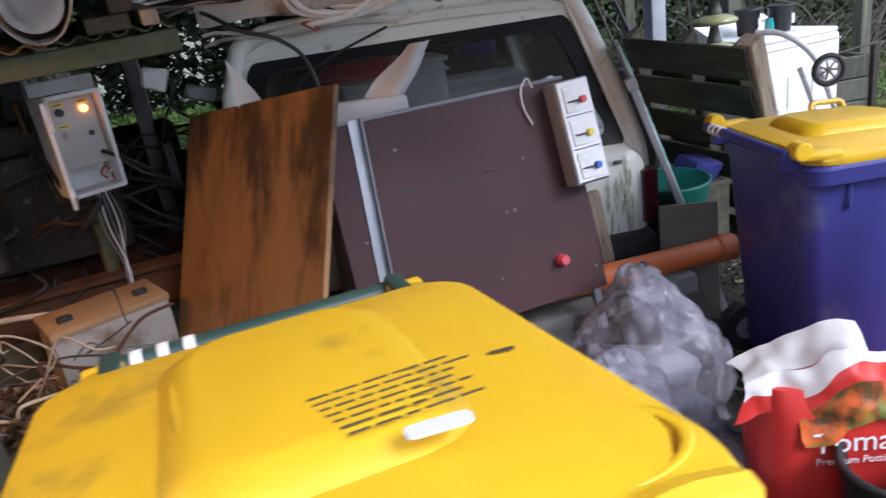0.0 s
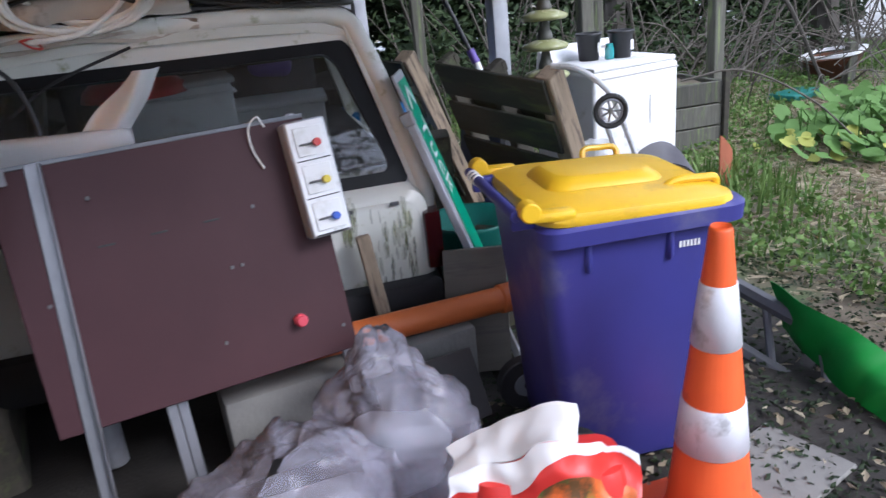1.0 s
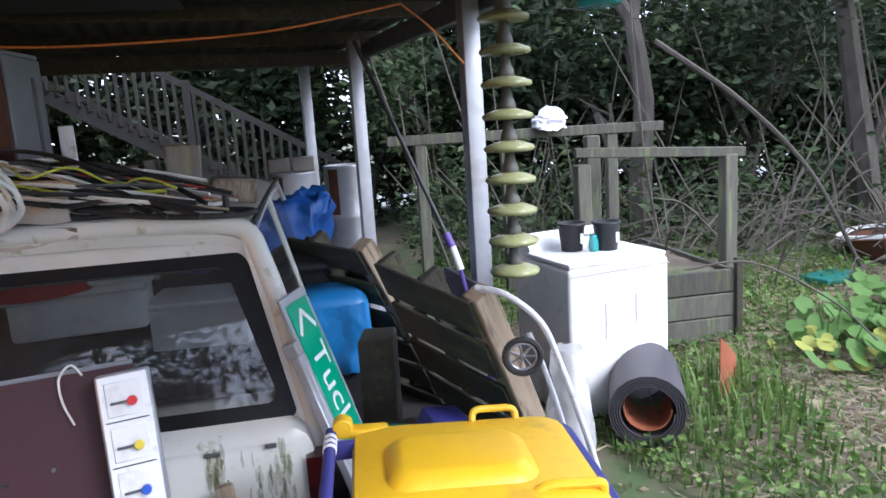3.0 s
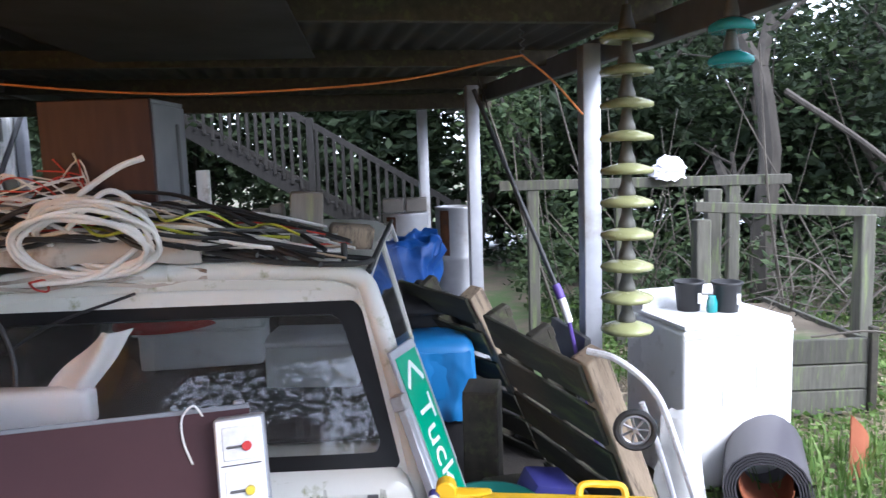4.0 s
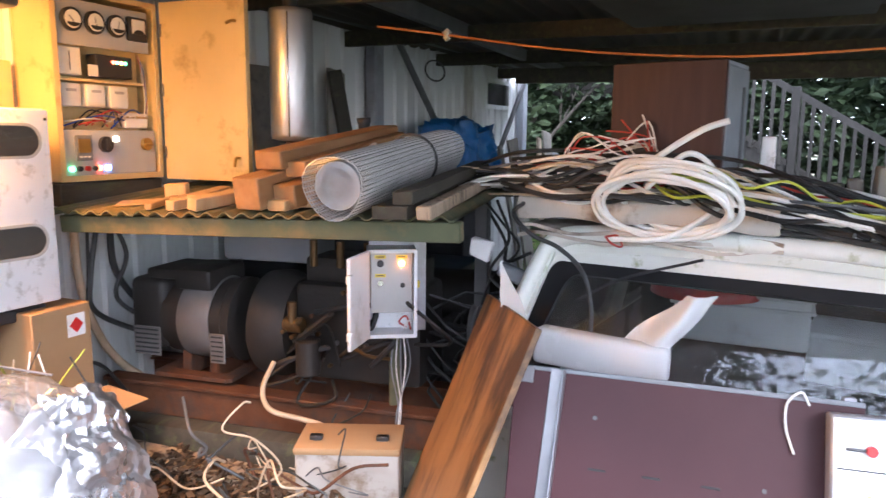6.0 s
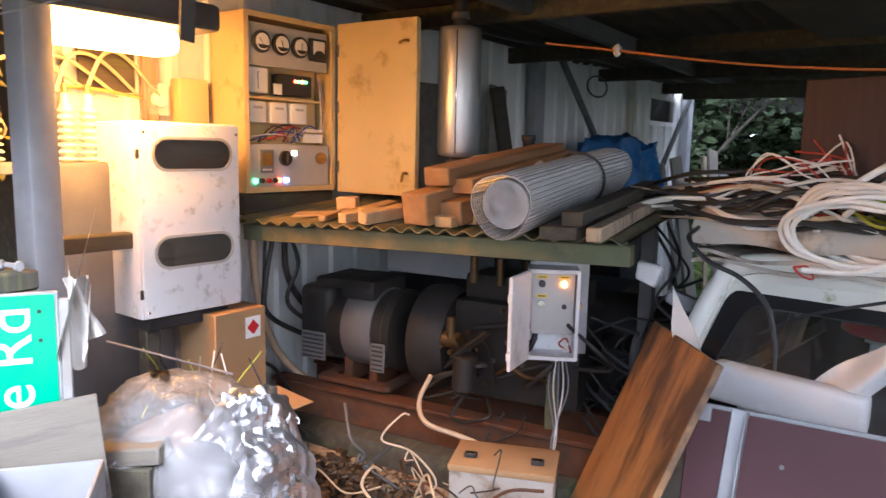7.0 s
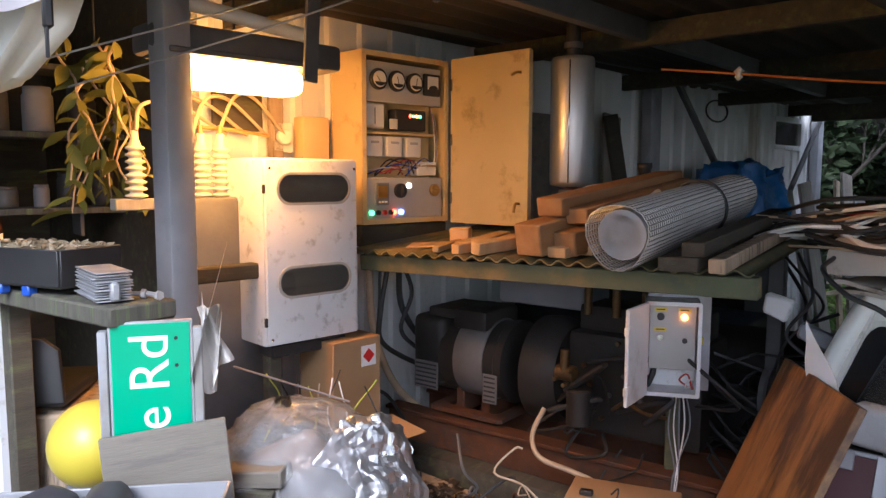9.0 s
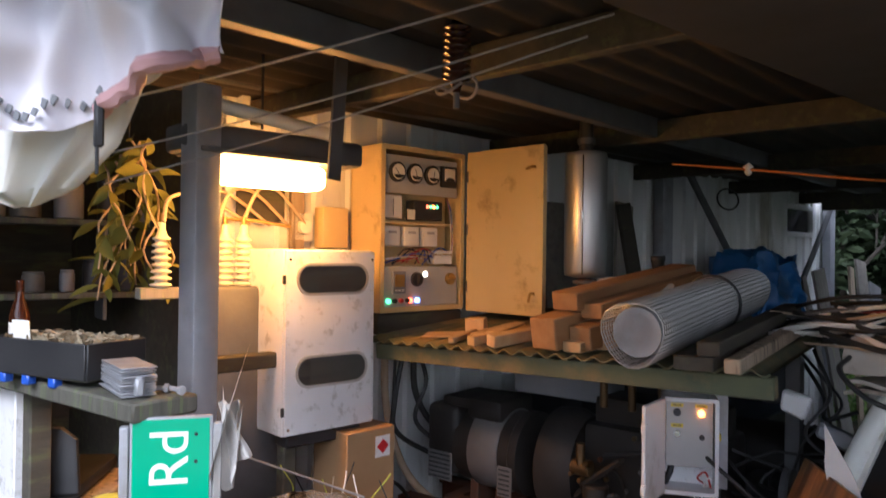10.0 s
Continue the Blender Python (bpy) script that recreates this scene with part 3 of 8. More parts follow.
def tin_wall(y0, y1, z0, z1):
    """Ribbed cladding that stands in y, z with square ribs every 0.2 m."""
    pts, y = [], y0
    while y < y1:
        pts += [(0, y), (0, y + 0.13), (0.022, y + 0.145), (0.022, y + 0.185), (0, y + 0.2)]
        y += 0.2
    bm = bmesh.new()
    front = [[bm.verts.new((x, yy, z)) for x, yy in pts] for z in (z0, z1)]
    back = [[bm.verts.new((-0.06, yy, z)) for x, yy in pts] for z in (z0, z1)]
    for i in range(len(pts) - 1):
        bm.faces.new((front[0][i], front[0][i + 1], front[1][i + 1], front[1][i]))
        bm.faces.new((back[1][i], back[1][i + 1], back[0][i + 1], back[0][i]))
        bm.faces.new((front[1][i], front[1][i + 1], back[1][i + 1], back[1][i]))
        bm.faces.new((front[0][i + 1], front[0][i], back[0][i], back[0][i + 1]))
    for i in (0, len(pts) - 1):
        bm.faces.new((front[0][i], front[1][i], back[1][i], back[0][i]))
    bmesh.ops.recalc_face_normals(bm, faces=bm.faces)
    return bm


structure("wall_shed", tin_wall(-0.95, 5.2, 0, 2.75), "tin_wall", "pale ribbed steel shed wall, stained", WF)
structure("wall_shed", tin_wall(5.2, 6.0, 0, 2.08), "tin_wall", "pale ribbed steel shed wall under a small window", WF)
structure("wall_shed", tin_wall(5.2, 6.0, 2.42, 2.75), "tin_wall", "pale ribbed steel shed wall above a small window", WF)
structure("wall_shed", tin_wall(6.0, 6.6, 0, 2.75), "tin_wall", "pale ribbed steel shed wall", WF)
# store walls take dark timber so that the room stays dim
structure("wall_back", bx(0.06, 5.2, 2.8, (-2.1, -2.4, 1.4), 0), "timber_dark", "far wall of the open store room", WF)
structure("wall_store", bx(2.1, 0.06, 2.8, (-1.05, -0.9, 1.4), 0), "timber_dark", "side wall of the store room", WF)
# out of view, added only to block daylight from the open end
structure("wall_store", bx(2.6, 0.06, 2.8, (-0.8, -3.1, 1.4), 0), "timber_dark", "unseen end wall added to keep daylight out of the store room", WF)
structure("wall_store", bx(0.06, 1.4, 0.9, (0.0, -2.3, 0.45), 0), "timber_grey", "low board wall of the open store", WF)
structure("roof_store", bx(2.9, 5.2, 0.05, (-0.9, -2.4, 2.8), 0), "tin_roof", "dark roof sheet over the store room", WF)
win = thing("window_1", "small dark louvre window in the shed wall", "window", WF, kind="structure")
part("window_frame", ring_plate(rounded(0.78, 0.34, 0.01, 1, 5.6, 2.25), rounded(0.68, 0.24, 0.01, 1, 5.6, 2.25), 0.05), "white_worn", win, "", pose(0, 0, 0, 0, 0, 90) @ pose(0, -0.03, 0))
part("pane", bx(0.006, 0.7, 0.26, (0.0, 5.6, 2.25), 0), "car_glass", win)
# flat dark plate stands for the unlit room; no room is built
part("room_dark", bx(0.02, 0.78, 0.34, (-0.12, 5.6, 2.25), 0), "cavity", win)
for y in (2.76, 6.3):
    structure("post", bx(0.09, 0.15, 2.7, (0.07, y, 1.35), 0.01, 2), "galv", "steel column against the shed wall", WF)
for y0, z0, y1, z1 in ((2.9, 2.6, 4.0, 1.62), (6.15, 2.45, 5.2, 1.5)):
    structure("brace", tube([(0.16, y0, z0), (0.16, y1, z1)], 0.028, 8, 1), "steel_dark", "diagonal steel brace", WF)
structure("gutter_beam", bx(0.09, 7.6, 0.1, (0.3, 2.6, 2.66), 0.008), "timber_pale", "timber plate under the eaves", WF)
structure("fascia", bx(0.03, 7.6, 0.12, (0.55, 2.6, 2.78), 0.004), "steel_dark", "dark fascia under the eaves", WF)
structure("conduit", rod(0.02, 7.0, (0.24, 2.4, 2.56), 10, "y"), "steel_dark", "thin pipe under the eaves", WF)


# ---- parked car ----
def car():
    c = thing("car", "old white station wagon, mossy paint, its roof loaded with cables", "car", pose(0.42, 2.62, 0))
    hw = 0.86

    def section(y, z0, z1, w0, w1, r=0.09):
        o = []
        for x, z in rounded(2, z1 - z0, r, 4, 0, (z0 + z1) / 2):
            w = w0 + (w1 - w0) * (z - z0) / (z1 - z0)
            o.append((x * w, y, z))
        return o
    body = loft([section(0.03, 0.36, 0.74, 0.8, 0.8), section(0.06, 0.31, 0.77, 0.835, 0.83), section(0.25, 0.27, 0.8, hw, 0.85), section(1.6, 0.25, 0.82, hw, 0.85), section(3.3, 0.27, 0.84, hw, 0.84),
                 section(3.85, 0.3, 0.8, 0.84, 0.76), section(4.15, 0.36, 0.68, 0.74, 0.66)])
    part("body", body, "car_paint", c)
    part("bumper", loft([section(-0.02, 0.27, 0.42, 0.8, 0.8, 0.05), section(0.0, 0.25, 0.43, 0.85, 0.85, 0.05), section(0.22, 0.25, 0.43, 0.875, 0.875, 0.05)]), "black", c, "weathered black plastic bumper")
    # tailgate: ring round the rear window, sloping forwards with height
    slope = math.degrees(math.atan(0.414))
    tilt = pose(0, 0.12, 0.74, -slope, 0, 0)
    k = math.cos(radians(slope))

    def arch(w0, w1, z0, z1, r, n=6):
        o = []
        for x, z in rounded(2, z1 - z0, r, n, 0, (z0 + z1) / 2):
            o.append((x * (w0 + (w1 - w0) * (z - z0) / (z1 - z0)), z / k))
        return o
    gate = part("tailgate", ring_plate(arch(0.85, 0.7, -0.03, 0.63, 0.06), arch(0.795, 0.655, 0.035, 0.565, 0.05), 0.05), "car_paint", c, "white tailgate with a moss-stained edge", tilt)
    part("window_seal", ring_plate(arch(0.797, 0.657, 0.033, 0.567, 0.05), arch(0.735, 0.585, 0.085, 0.525, 0.06), 0.03), "seal", gate, "black window surround", pose(0, -0.004, 0))
    pane = part("rear_window", prism(arch(0.74, 0.59, 0.08, 0.53, 0.06), 0.004, 0), "car_glass", gate, "dusty tinted rear window", pose(0, 0.006, 0))
    pane.visible_shadow = False
    # roof shell and side pillars
    def roof_fn(u, v):
        y = 0.36 + 2.25 * v
        s = 2 * u - 1
        e = max(0, abs(s) - 0.8) / 0.2
        return (0.69 * s, y - 0.02 * (1 - v) * (1 - s * s), 1.395 + 0.035 * (1 - s * s) - 0.05 * e * e + 0.02 * math.sin(math.pi * v) - 0.03 * (1 - min(1, v * 8)) ** 2)
    part("roof", grid(roof_fn, 24, 24, 0.035), "car_paint", c)
    for s in (-1, 1):
        for y0, y1, w in ((0.14, 0.38, 0.1), (1.55, 1.5, 0.07), (3.1, 2.55, 0.07)):
            part("pillar", loft([[(s * (0.845 + dx), y0 + dy, 0.76) for dx, dy in ((-0.05, -0.02), (0, -0.02), (0, w), (-0.05, w))], [(s * (0.69 + dx), y1 + dy, 1.39) for dx, dy in ((-0.05, -0.02), (0, -0.02), (0, w), (-0.05, w))]]), "car_paint", c)
        for ya, yb, yc, yd in ((0.27, 1.53, 0.5, 1.48), (1.64, 3.08, 1.59, 2.53)):
            q = part("side_window", loft([[(s * 0.835, ya, 0.78), (s * 0.835, yb, 0.78), (s * 0.831, yb, 0.78), (s * 0.831, ya, 0.78)], [(s * 0.68, yc, 1.38), (s * 0.68, yd, 1.38), (s * 0.676, yd, 1.38), (s * 0.676, yc, 1.38)]]), "car_glass", c)
            q.visible_shadow = False
        part("tail_light", loft([section(0.02, 0.46, 0.68, 0.03, 0.03, 0.02), section(0.2, 0.46, 0.68, 0.045, 0.045, 0.02)]), "tail_red", c, "dark red tail light", pose(s * 0.835, -0.01, 0))
        part("corner_panel", tube([(s * 0.845, 0.12, 0.66), (s * 0.835, 0.15, 0.8), (s * 0.765, 0.26, 1.1), (s * 0.705, 0.34, 1.3), (s * 0.665, 0.375, 1.375), (s * 0.56, 0.38, 1.41), (s * 0.3, 0.37, 1.42), (0, 0.365, 1.425)], 0.036, 12, 5), "car_paint", c, "rounded white body edge")
        part("rain_gutter", tube([(s * 0.69, 0.4, 1.4), (s * 0.7, 1.5, 1.425), (s * 0.69, 2.6, 1.4)], 0.012, 6, 4), "rubber", c)
        for y in (0.75, 3.3):
            wheel = part("wheel", rod(0.29, 0.18, (0, 0, 0), 28, "x", 0.03), "rubber", c, "", pose(s * 0.78, y, 0.29))
            part("rim", rod(0.18, 0.02, (0, 0, 0), 20, "x"), "alu", wheel, "", pose(s * 0.09, 0, 0))
    ws = part("windscreen", loft([[(-0.78, 3.15, 0.82), (0.78, 3.15, 0.82), (0.78, 3.16, 0.82), (-0.78, 3.16, 0.82)], [(-0.64, 2.6, 1.39), (0.64, 2.6, 1.39), (0.64, 2.61, 1.39), (-0.64, 2.61, 1.39)]]), "car_glass", c)
    ws.visible_shadow = False
    for x in (-0.38, 0.38):
        seat = add(bx(0.5, 0.14, 0.5, (x, 1.5, 1.0), 0.05, 3), bx(0.24, 0.1, 0.16, (x, 1.52, 1.29), 0.04, 3))
        part("seat", seat, "cavity", c)
    part("badge", bx(0.035, 0.006, 0.016, (0.7, 0.02, 0.735), 0.002), "steel_dark", c)
    part("badge", bx(0.05, 0.006, 0.014, (0.52, 0.02, 0.73), 0.002), "steel_dark", c)
    part("moss_streak", crumple(grid(lambda u, v: (0.35 + 0.33 * u, 0.41 + 0.09 * v + 0.03 * math.sin(9 * u), 1.424 - 0.03 * u * u + 0.012 * v), 14, 5), 0.01, 18, 4), "moss_film", c, "yellow-green moss on the roof edge")
    for x0, w, z0, z1, sd_ in ((0.6, 0.1, 0.39, 0.7, 3), (0.71, 0.05, 0.45, 0.73, 5), (0.5, 0.06, 0.6, 0.735, 8), (0.56, 0.04, 0.39, 0.5, 11)):
        streak = bmesh.new()
        for k in range(26):
            r_ = random.Random(sd_ * 50 + k)
            zc, xc, ww = r_.uniform(z0, z1), x0 + r_.uniform(0, w), r_.uniform(0.006, 0.018)
            add(streak, grid(lambda u, v: (xc + ww * (u - 0.5) * (1 - 0.5 * abs(2 * v - 1)), 0.0245, zc + (0.03 + 0.05 * ww / 0.018) * (v - 0.5)), 2, 4))
        part("moss_streak", crumple(streak, 0.004, 60, sd_), "moss_film", c, "green moss streaks down the tailgate", pose(0, 0.0, 0))
    mir = part("door_mirror", loft([section(0, 0, 0.12, 0.09, 0.09, 0.03), section(0.07, 0.02, 0.1, 0.06, 0.06, 0.03)]), "black", c, "", pose(-1.0, 2.4, 0.86))
    part("mirror_glass", bx(0.15, 0.004, 0.09, (0, -0.004, 0.06), 0.001), "chrome", mir)
    # left rear pillar, lit warm by the lamp, has a wiper stub
    part("wiper", tube([(-0.1, 0.3, 1.37), (-0.35, 0.22, 1.29), (-0.5, 0.19, 1.2)], 0.006, 6, 6), "black", c)
    return c


car()
CARGO = "goods in the car"
single("bowl", lathe([(0.02, 0), (0.1, 0.01), (0.17, 0.07), (0.18, 0.1), (0.165, 0.1), (0.1, 0.03), (0.02, 0.02)], 24), "red_plastic", "red plastic bowl upside down in the car boot", "bowl", pose(0.23, 3.45, 1.27, 180, 0, 0) @ Matrix.Scale(1.2, 4), CARGO)
single("cushion", crumple(bx(0.5, 0.35, 0.32, (0, 0, 0), 0.09, 3), 0.02, 5), "cavity", "dark bundle of cloth in the car boot", "bundle", pose(0.15, 3.95, 1.0), CARGO)
single("storage_tub", add(add(bx(0.5, 0.3, 0.2, (0, 0, 0), 0.02, 2), bx(0.53, 0.33, 0.025, (0, 0, 0.11), 0.01, 2)), bx(0.53, 0.34, 0.012, (0, 0, 0.06), 0.004)), "white_paint", "white plastic tub with a ribbed rim in the boot", "tub", pose(0.36, 3.55, 1.06, 0, 0, 6), CARGO)
single("storage_tub", add(bx(0.4, 0.3, 0.2, (0, 0, 0), 0.02, 2), bx(0.43, 0.33, 0.025, (0, 0, 0.11), 0.01, 2)), "white_paint", "pale storage tub in the car boot", "tub", pose(0.82, 3.62, 0.92, 0, 0, -4), CARGO)
single("cloth_bundle", crumple(bx(0.2, 0.15, 0.11, (0, 0, 0), 0.045, 3), 0.02, 8), "purple", "purple cloth in the boot", "cloth", pose(0.8, 3.55, 1.2), CARGO)
single("boot_floor", bx(1.55, 2.2, 0.02, (0, 0, 0), 0.004), "cavity", "dark carpeted load floor of the car", "floor", pose(0.42, 4.0, 0.83))


# ---- load on the car roof ----
LOAD = "load on the car roof"
cab = thing("cupboard", "brown chipboard cupboard with a grey side, standing on the car roof", "cupboard", pose(0.08, 3.42, 1.42, 0, 0, -4), LOAD)
part("front_panel", bx(0.44, 0.02, 0.64, (0, -0.12, 0.32)), "cabinet_brown", cab)
part("side_panel", bx(0.02, 0.3, 0.62, (0.215, 0.04, 0.31)), "grey_panel", cab, "grey painted side")
part("side_panel", bx(0.02, 0.3, 0.62, (-0.215, 0.04, 0.31)), "grey_panel", cab, "grey painted side")
part("top_panel", bx(0.44, 0.3, 0.018, (0, 0.04, 0.63)), "grey_panel", cab)
part("back_panel", bx(0.4, 0.012, 0.6, (0, 0.185, 0.31)), "grey_panel", cab)
part("trim_strip", bx(0.012, 0.02, 0.5, (0.228, 0.1, 0.3), 0.003), "steel_dark", cab)


def canvas_fold(u, v):
    x = -0.44 + 0.92 * u
    a = math.pi * (v * 1.15 - 0.1)
    return wobble((x, -0.16 * math.cos(a) * 0.6 + 0.04, 0.07 + 0.09 * math.sin(a) * (1 - 0.25 * u) - 0.0), 0.016, 6)


single("folded_canvas", grid(canvas_fold, 40, 16, 0.012), "canvas", "folded grey-brown canvas sheet on the car roof", "canvas", pose(0.06, 3.0, 1.425), LOAD)
for dz in (0.0, 0.028):
    single("canvas_layer", crumple(grid(lambda u, v: (-0.46 + 0.94 * u, 0.3 * v - 0.12 + 0.02 * math.sin(9 * u), 0.012 * math.sin(14 * u + 40 * dz) * (1 - v)), 50, 8, 0.012), 0.006, 9, dz), "canvas", "layer of folded grey canvas", "canvas", pose(0.08, 3.06, 1.405 + dz), LOAD)


def cable_coil(name, mat, label, m, turns, r, seed, rad, squash=0.8):
    rnd = random.Random(seed)
    pts = []
    for i in range(turns * 14 + 1):
        a = 2 * math.pi * i / 14
        rr = r * (1 + 0.1 * math.sin(i * 0.31 + seed) + rnd.uniform(-0.025, 0.025))
        pts.append((rr * math.cos(a), 0.05 * math.sin(i * 0.23) + rnd.uniform(-0.015, 0.015), rr * squash * math.sin(a)))
    return single(name, tube(pts, rad, 7, 4), mat, label, "cable", m, "cables on the car roof")


cable_coil("cable_coil", "cable_white", "thick white cable tied in a loose coil, hanging over the canvas", pose(0.2, 2.87, 1.56, 32, 0, -8), 6, 0.22, 3, 0.009, 0.62)
single("cable", tube([(0.12, 2.9, 1.6), (0.24, 2.95, 1.72), (0.33, 2.98, 1.66), (0.36, 2.96, 1.56), (0.2, 2.9, 1.44), (0.02, 2.88, 1.42)], 0.01, 8, 8), "cable_white", "loose loop of thick white cable", "cable", None, "cables on the car roof")
single("cable", tube([(0.02, 2.9, 1.6), (0.16, 2.95, 1.72), (0.28, 2.97, 1.8), (0.36, 2.99, 1.83)], 0.011, 8, 6), "cable_white", "frayed end of a thick white cable sticking up", "cable", None, "cables on the car roof")
single("cable_tie", tube([(0.0, 2.86, 1.43), (0.03, 2.84, 1.41), (0.06, 2.86, 1.4), (0.03, 2.9, 1.43), (0.0, 2.86, 1.43)], 0.004, 5, 4), "cable_red", "red tie round the white cable", "cable tie", None, "cables on the car roof")
rnd = random.Random(11)
CABLES = [("cable_black", 0.009, 26), ("cable_white", 0.007, 36), ("cable_yellow", 0.006, 4), ("cable_red", 0.004, 6), ("cable_tan", 0.005, 5), ("steel_dark", 0.007, 6)]
for mt, r, count in CABLES:
    for i in range(count):
        y, z = rnd.uniform(3.0, 3.4), rnd.uniform(1.54, 1.66)
        x0, x1 = rnd.uniform(-0.75, -0.25), rnd.uniform(0.45, 1.06)
        if mt == "cable_yellow":
            x0, x1, y = 0.1 + 0.04 * i, 0.75 + 0.04 * i, 3.0
        pts = []
        for k in range(7):
            u = k / 6
            hump = math.sin(math.pi * u) * rnd.uniform(0.0, 0.13 if mt != "cable_yellow" else 0.02)
            pts.append((x0 + (x1 - x0) * u, y + rnd.uniform(-0.1, 0.1) - 0.12 * u * (mt == "cable_black"), max(1.46, z - 0.11 * u + hump + rnd.uniform(-0.02, 0.03))))
        lab = {"cable_black": "black cable", "cable_white": "white cable", "cable_yellow": "green and yellow striped cable", "cable_red": "thin red cable", "cable_tan": "tan cable", "steel_dark": "grey armoured cable"}[mt]
        single("cable", tube(pts, r * rnd.uniform(0.8, 1.2), 6, 5), mt, lab + " in the tangle on the car roof", "cable", None, "cables on the car roof")
for i in range(16):
    a0 = rnd.uniform(0, 6)
    pts = [(-0.12 + 0.16 * math.cos(a0 + 0.7 * k) * (1 + 0.2 * rnd.random()), 3.22 + 0.08 * math.sin(a0 + 0.7 * k), 1.62 + 0.035 * k * rnd.uniform(0.3, 1) + 0.05 * math.sin(a0 * 2 + 1.3 * k)) for k in range(7)]
    single("wire", tube(pts, 0.0035, 5, 5), "cable_white" if i % 3 else "cable_red", "thin springy wire on top of the cable tangle", "wire", None, "cables on the car roof")
single("black_loop", tube([(0.55, 2.98, 1.5), (0.8, 2.93, 1.46), (1.05, 2.95, 1.44), (1.12, 3.05, 1.44), (1.0, 3.1, 1.45), (0.7, 3.05, 1.5)], 0.01, 8, 8), "cable_black", "thick black cable lying in a loop over the roof edge", "cable", None, "cables on the car roof")
single("timber_offcut", bx(0.13, 0.1, 0.24, (0, 0, 0.12), 0.006), "timber_grey", "short grey timber block standing on the car roof", "timber", pose(0.84, 3.36, 1.44, 0, 3, 8), LOAD)
single("timber_offcut", bx(0.05, 0.1, 0.19, (0, 0, 0.1), 0.006), "timber_grey", "narrow grey timber offcut on the car roof", "timber", pose(0.74, 3.4, 1.44, 0, -5, 4), LOAD)
single("timber_offcut", bx(0.06, 0.1, 0.17, (0, 0, 0.09), 0.006), "timber_grey", "weathered timber offcut on the car roof", "timber", pose(0.65, 3.42, 1.44, 0, 2, -6), LOAD)
single("crumpled_parcel", crumple(bx(0.18, 0.14, 0.1, (0, 0, 0.05), 0.02, 3), 0.012, 12), "timber_pale", "pale torn parcel on the roof edge", "parcel", pose(1.0, 3.5, 1.43, 0, 6, 10), LOAD)
single("white_post_cap", bx(0.05, 0.03, 0.16, (0, 0, 0.08), 0.004), "white_worn", "narrow white plate standing among the cables", "plate", pose(0.43, 3.42, 1.62), LOAD)
single("roof_rod", rod(0.012, 0.1, (0, 0, 0.05), 8), "black", "black roof rack foot", "rack foot", pose(1.02, 3.08, 1.4), LOAD)

# ---- leaning against the car ----
BOARD = pose(0.438, 2.109, 0.431, -15, -0.7, 10)
bd = thing("control_board", "dark maroon switchboard panel on aluminium legs, leaning against the car", "switchboard", BOARD)
part("panel", bx(0.86, 0.018, 0.73, (0, 0, 0.365), 0.003), "maroon", bd)
part("side_rail", add(bx(0.042, 0.006, 1.1, (0, -0.012, 0.19), 0.002), bx(0.006, 0.03, 1.1, (0.018, -0.027, 0.19), 0.002)), "alu", bd, "aluminium angle rail", pose(-0.345, 0, 0, 0, 3, 0))
part("side_rail", bx(0.03, 0.025, 0.45, (-0.14, 0.03, -0.2), 0.004), "alu", bd, "slotted aluminium leg")
part("side_rail", bx(0.03, 0.025, 0.45, (-0.11, 0.06, -0.2), 0.004), "alu", bd, "slotted aluminium leg")
part("side_rail", bx(0.03, 0.025, 0.9, (0.4, 0.03, 0.3), 0.004), "alu", bd, "aluminium angle rail")
part("top_edge", bx(0.86, 0.012, 0.012, (0, -0.004, 0.734), 0.002), "grey_panel", bd)
part("bracket", bx(0.06, 0.012, 0.045, (-0.405, -0.012, 0.715), 0.002), "alu", bd)
part("knob", add(rod(0.02, 0.03, (0, -0.02, 0), 18, "y"), rod(0.016, 0.02, (0, -0.04, 0), 18, "y")), "pink_knob", bd, "round red knob", pose(0.274, 0, 0.134))
for x, z in ((-0.186, 0.485), (-0.047, 0.487), (0.097, 0.487)):
    part("slot", bx(0.045, 0.006, 0.006, (x, -0.009, z), 0.001), "black", bd)
for x, z in ((-0.33, 0.06), (-0.36, 0.36), (0.4, 0.08), (0.05, 0.13), (-0.2, 0.62), (0.22, 0.5), (0.12, 0.34), (0.15, 0.34)):
    part("screw", rod(0.006, 0.006, (x, -0.011, z), 8, "y"), "steel_dark", bd)
sb = part("switch_box", bx(0.125, 0.085, 0.345, (0, 0, 0), 0.005), "galv", bd, "grey steel box with three switches", pose(0.412, -0.054, 0.541, 0, -1.4, 0))
part("face_plate", bx(0.115, 0.004, 0.335, (0, -0.045, 0), 0.002), "white_worn", sb)
for i, cm in enumerate(("red_plastic", "yellow_plastic", "blue_plastic")):
    z = 0.108 - 0.11 * i
    part("switch_plate", bx(0.085, 0.004, 0.085, (0, -0.049, z), 0.002), "white_paint", sb)
    part("switch_lever", rod(0.012, 0.02, (0.018, -0.06, z - 0.008), 12, "y"), cm, sb)
    part("lever_arm", bx(0.05, 0.012, 0.006, (-0.008, -0.055, z - 0.008), 0.002), "steel_dark", sb)
    part("divider", bx(0.1, 0.003, 0.003, (0, -0.049, z - 0.054), 0.001), "black", sb)
part("hook_wire", tube([(0.31, -0.01, 0.72), (0.29, -0.03, 0.75), (0.26, -0.03, 0.72), (0.26, -0.02, 0.66), (0.28, -0.02, 0.6)], 0.003, 6, 6), "cable_white", bd)

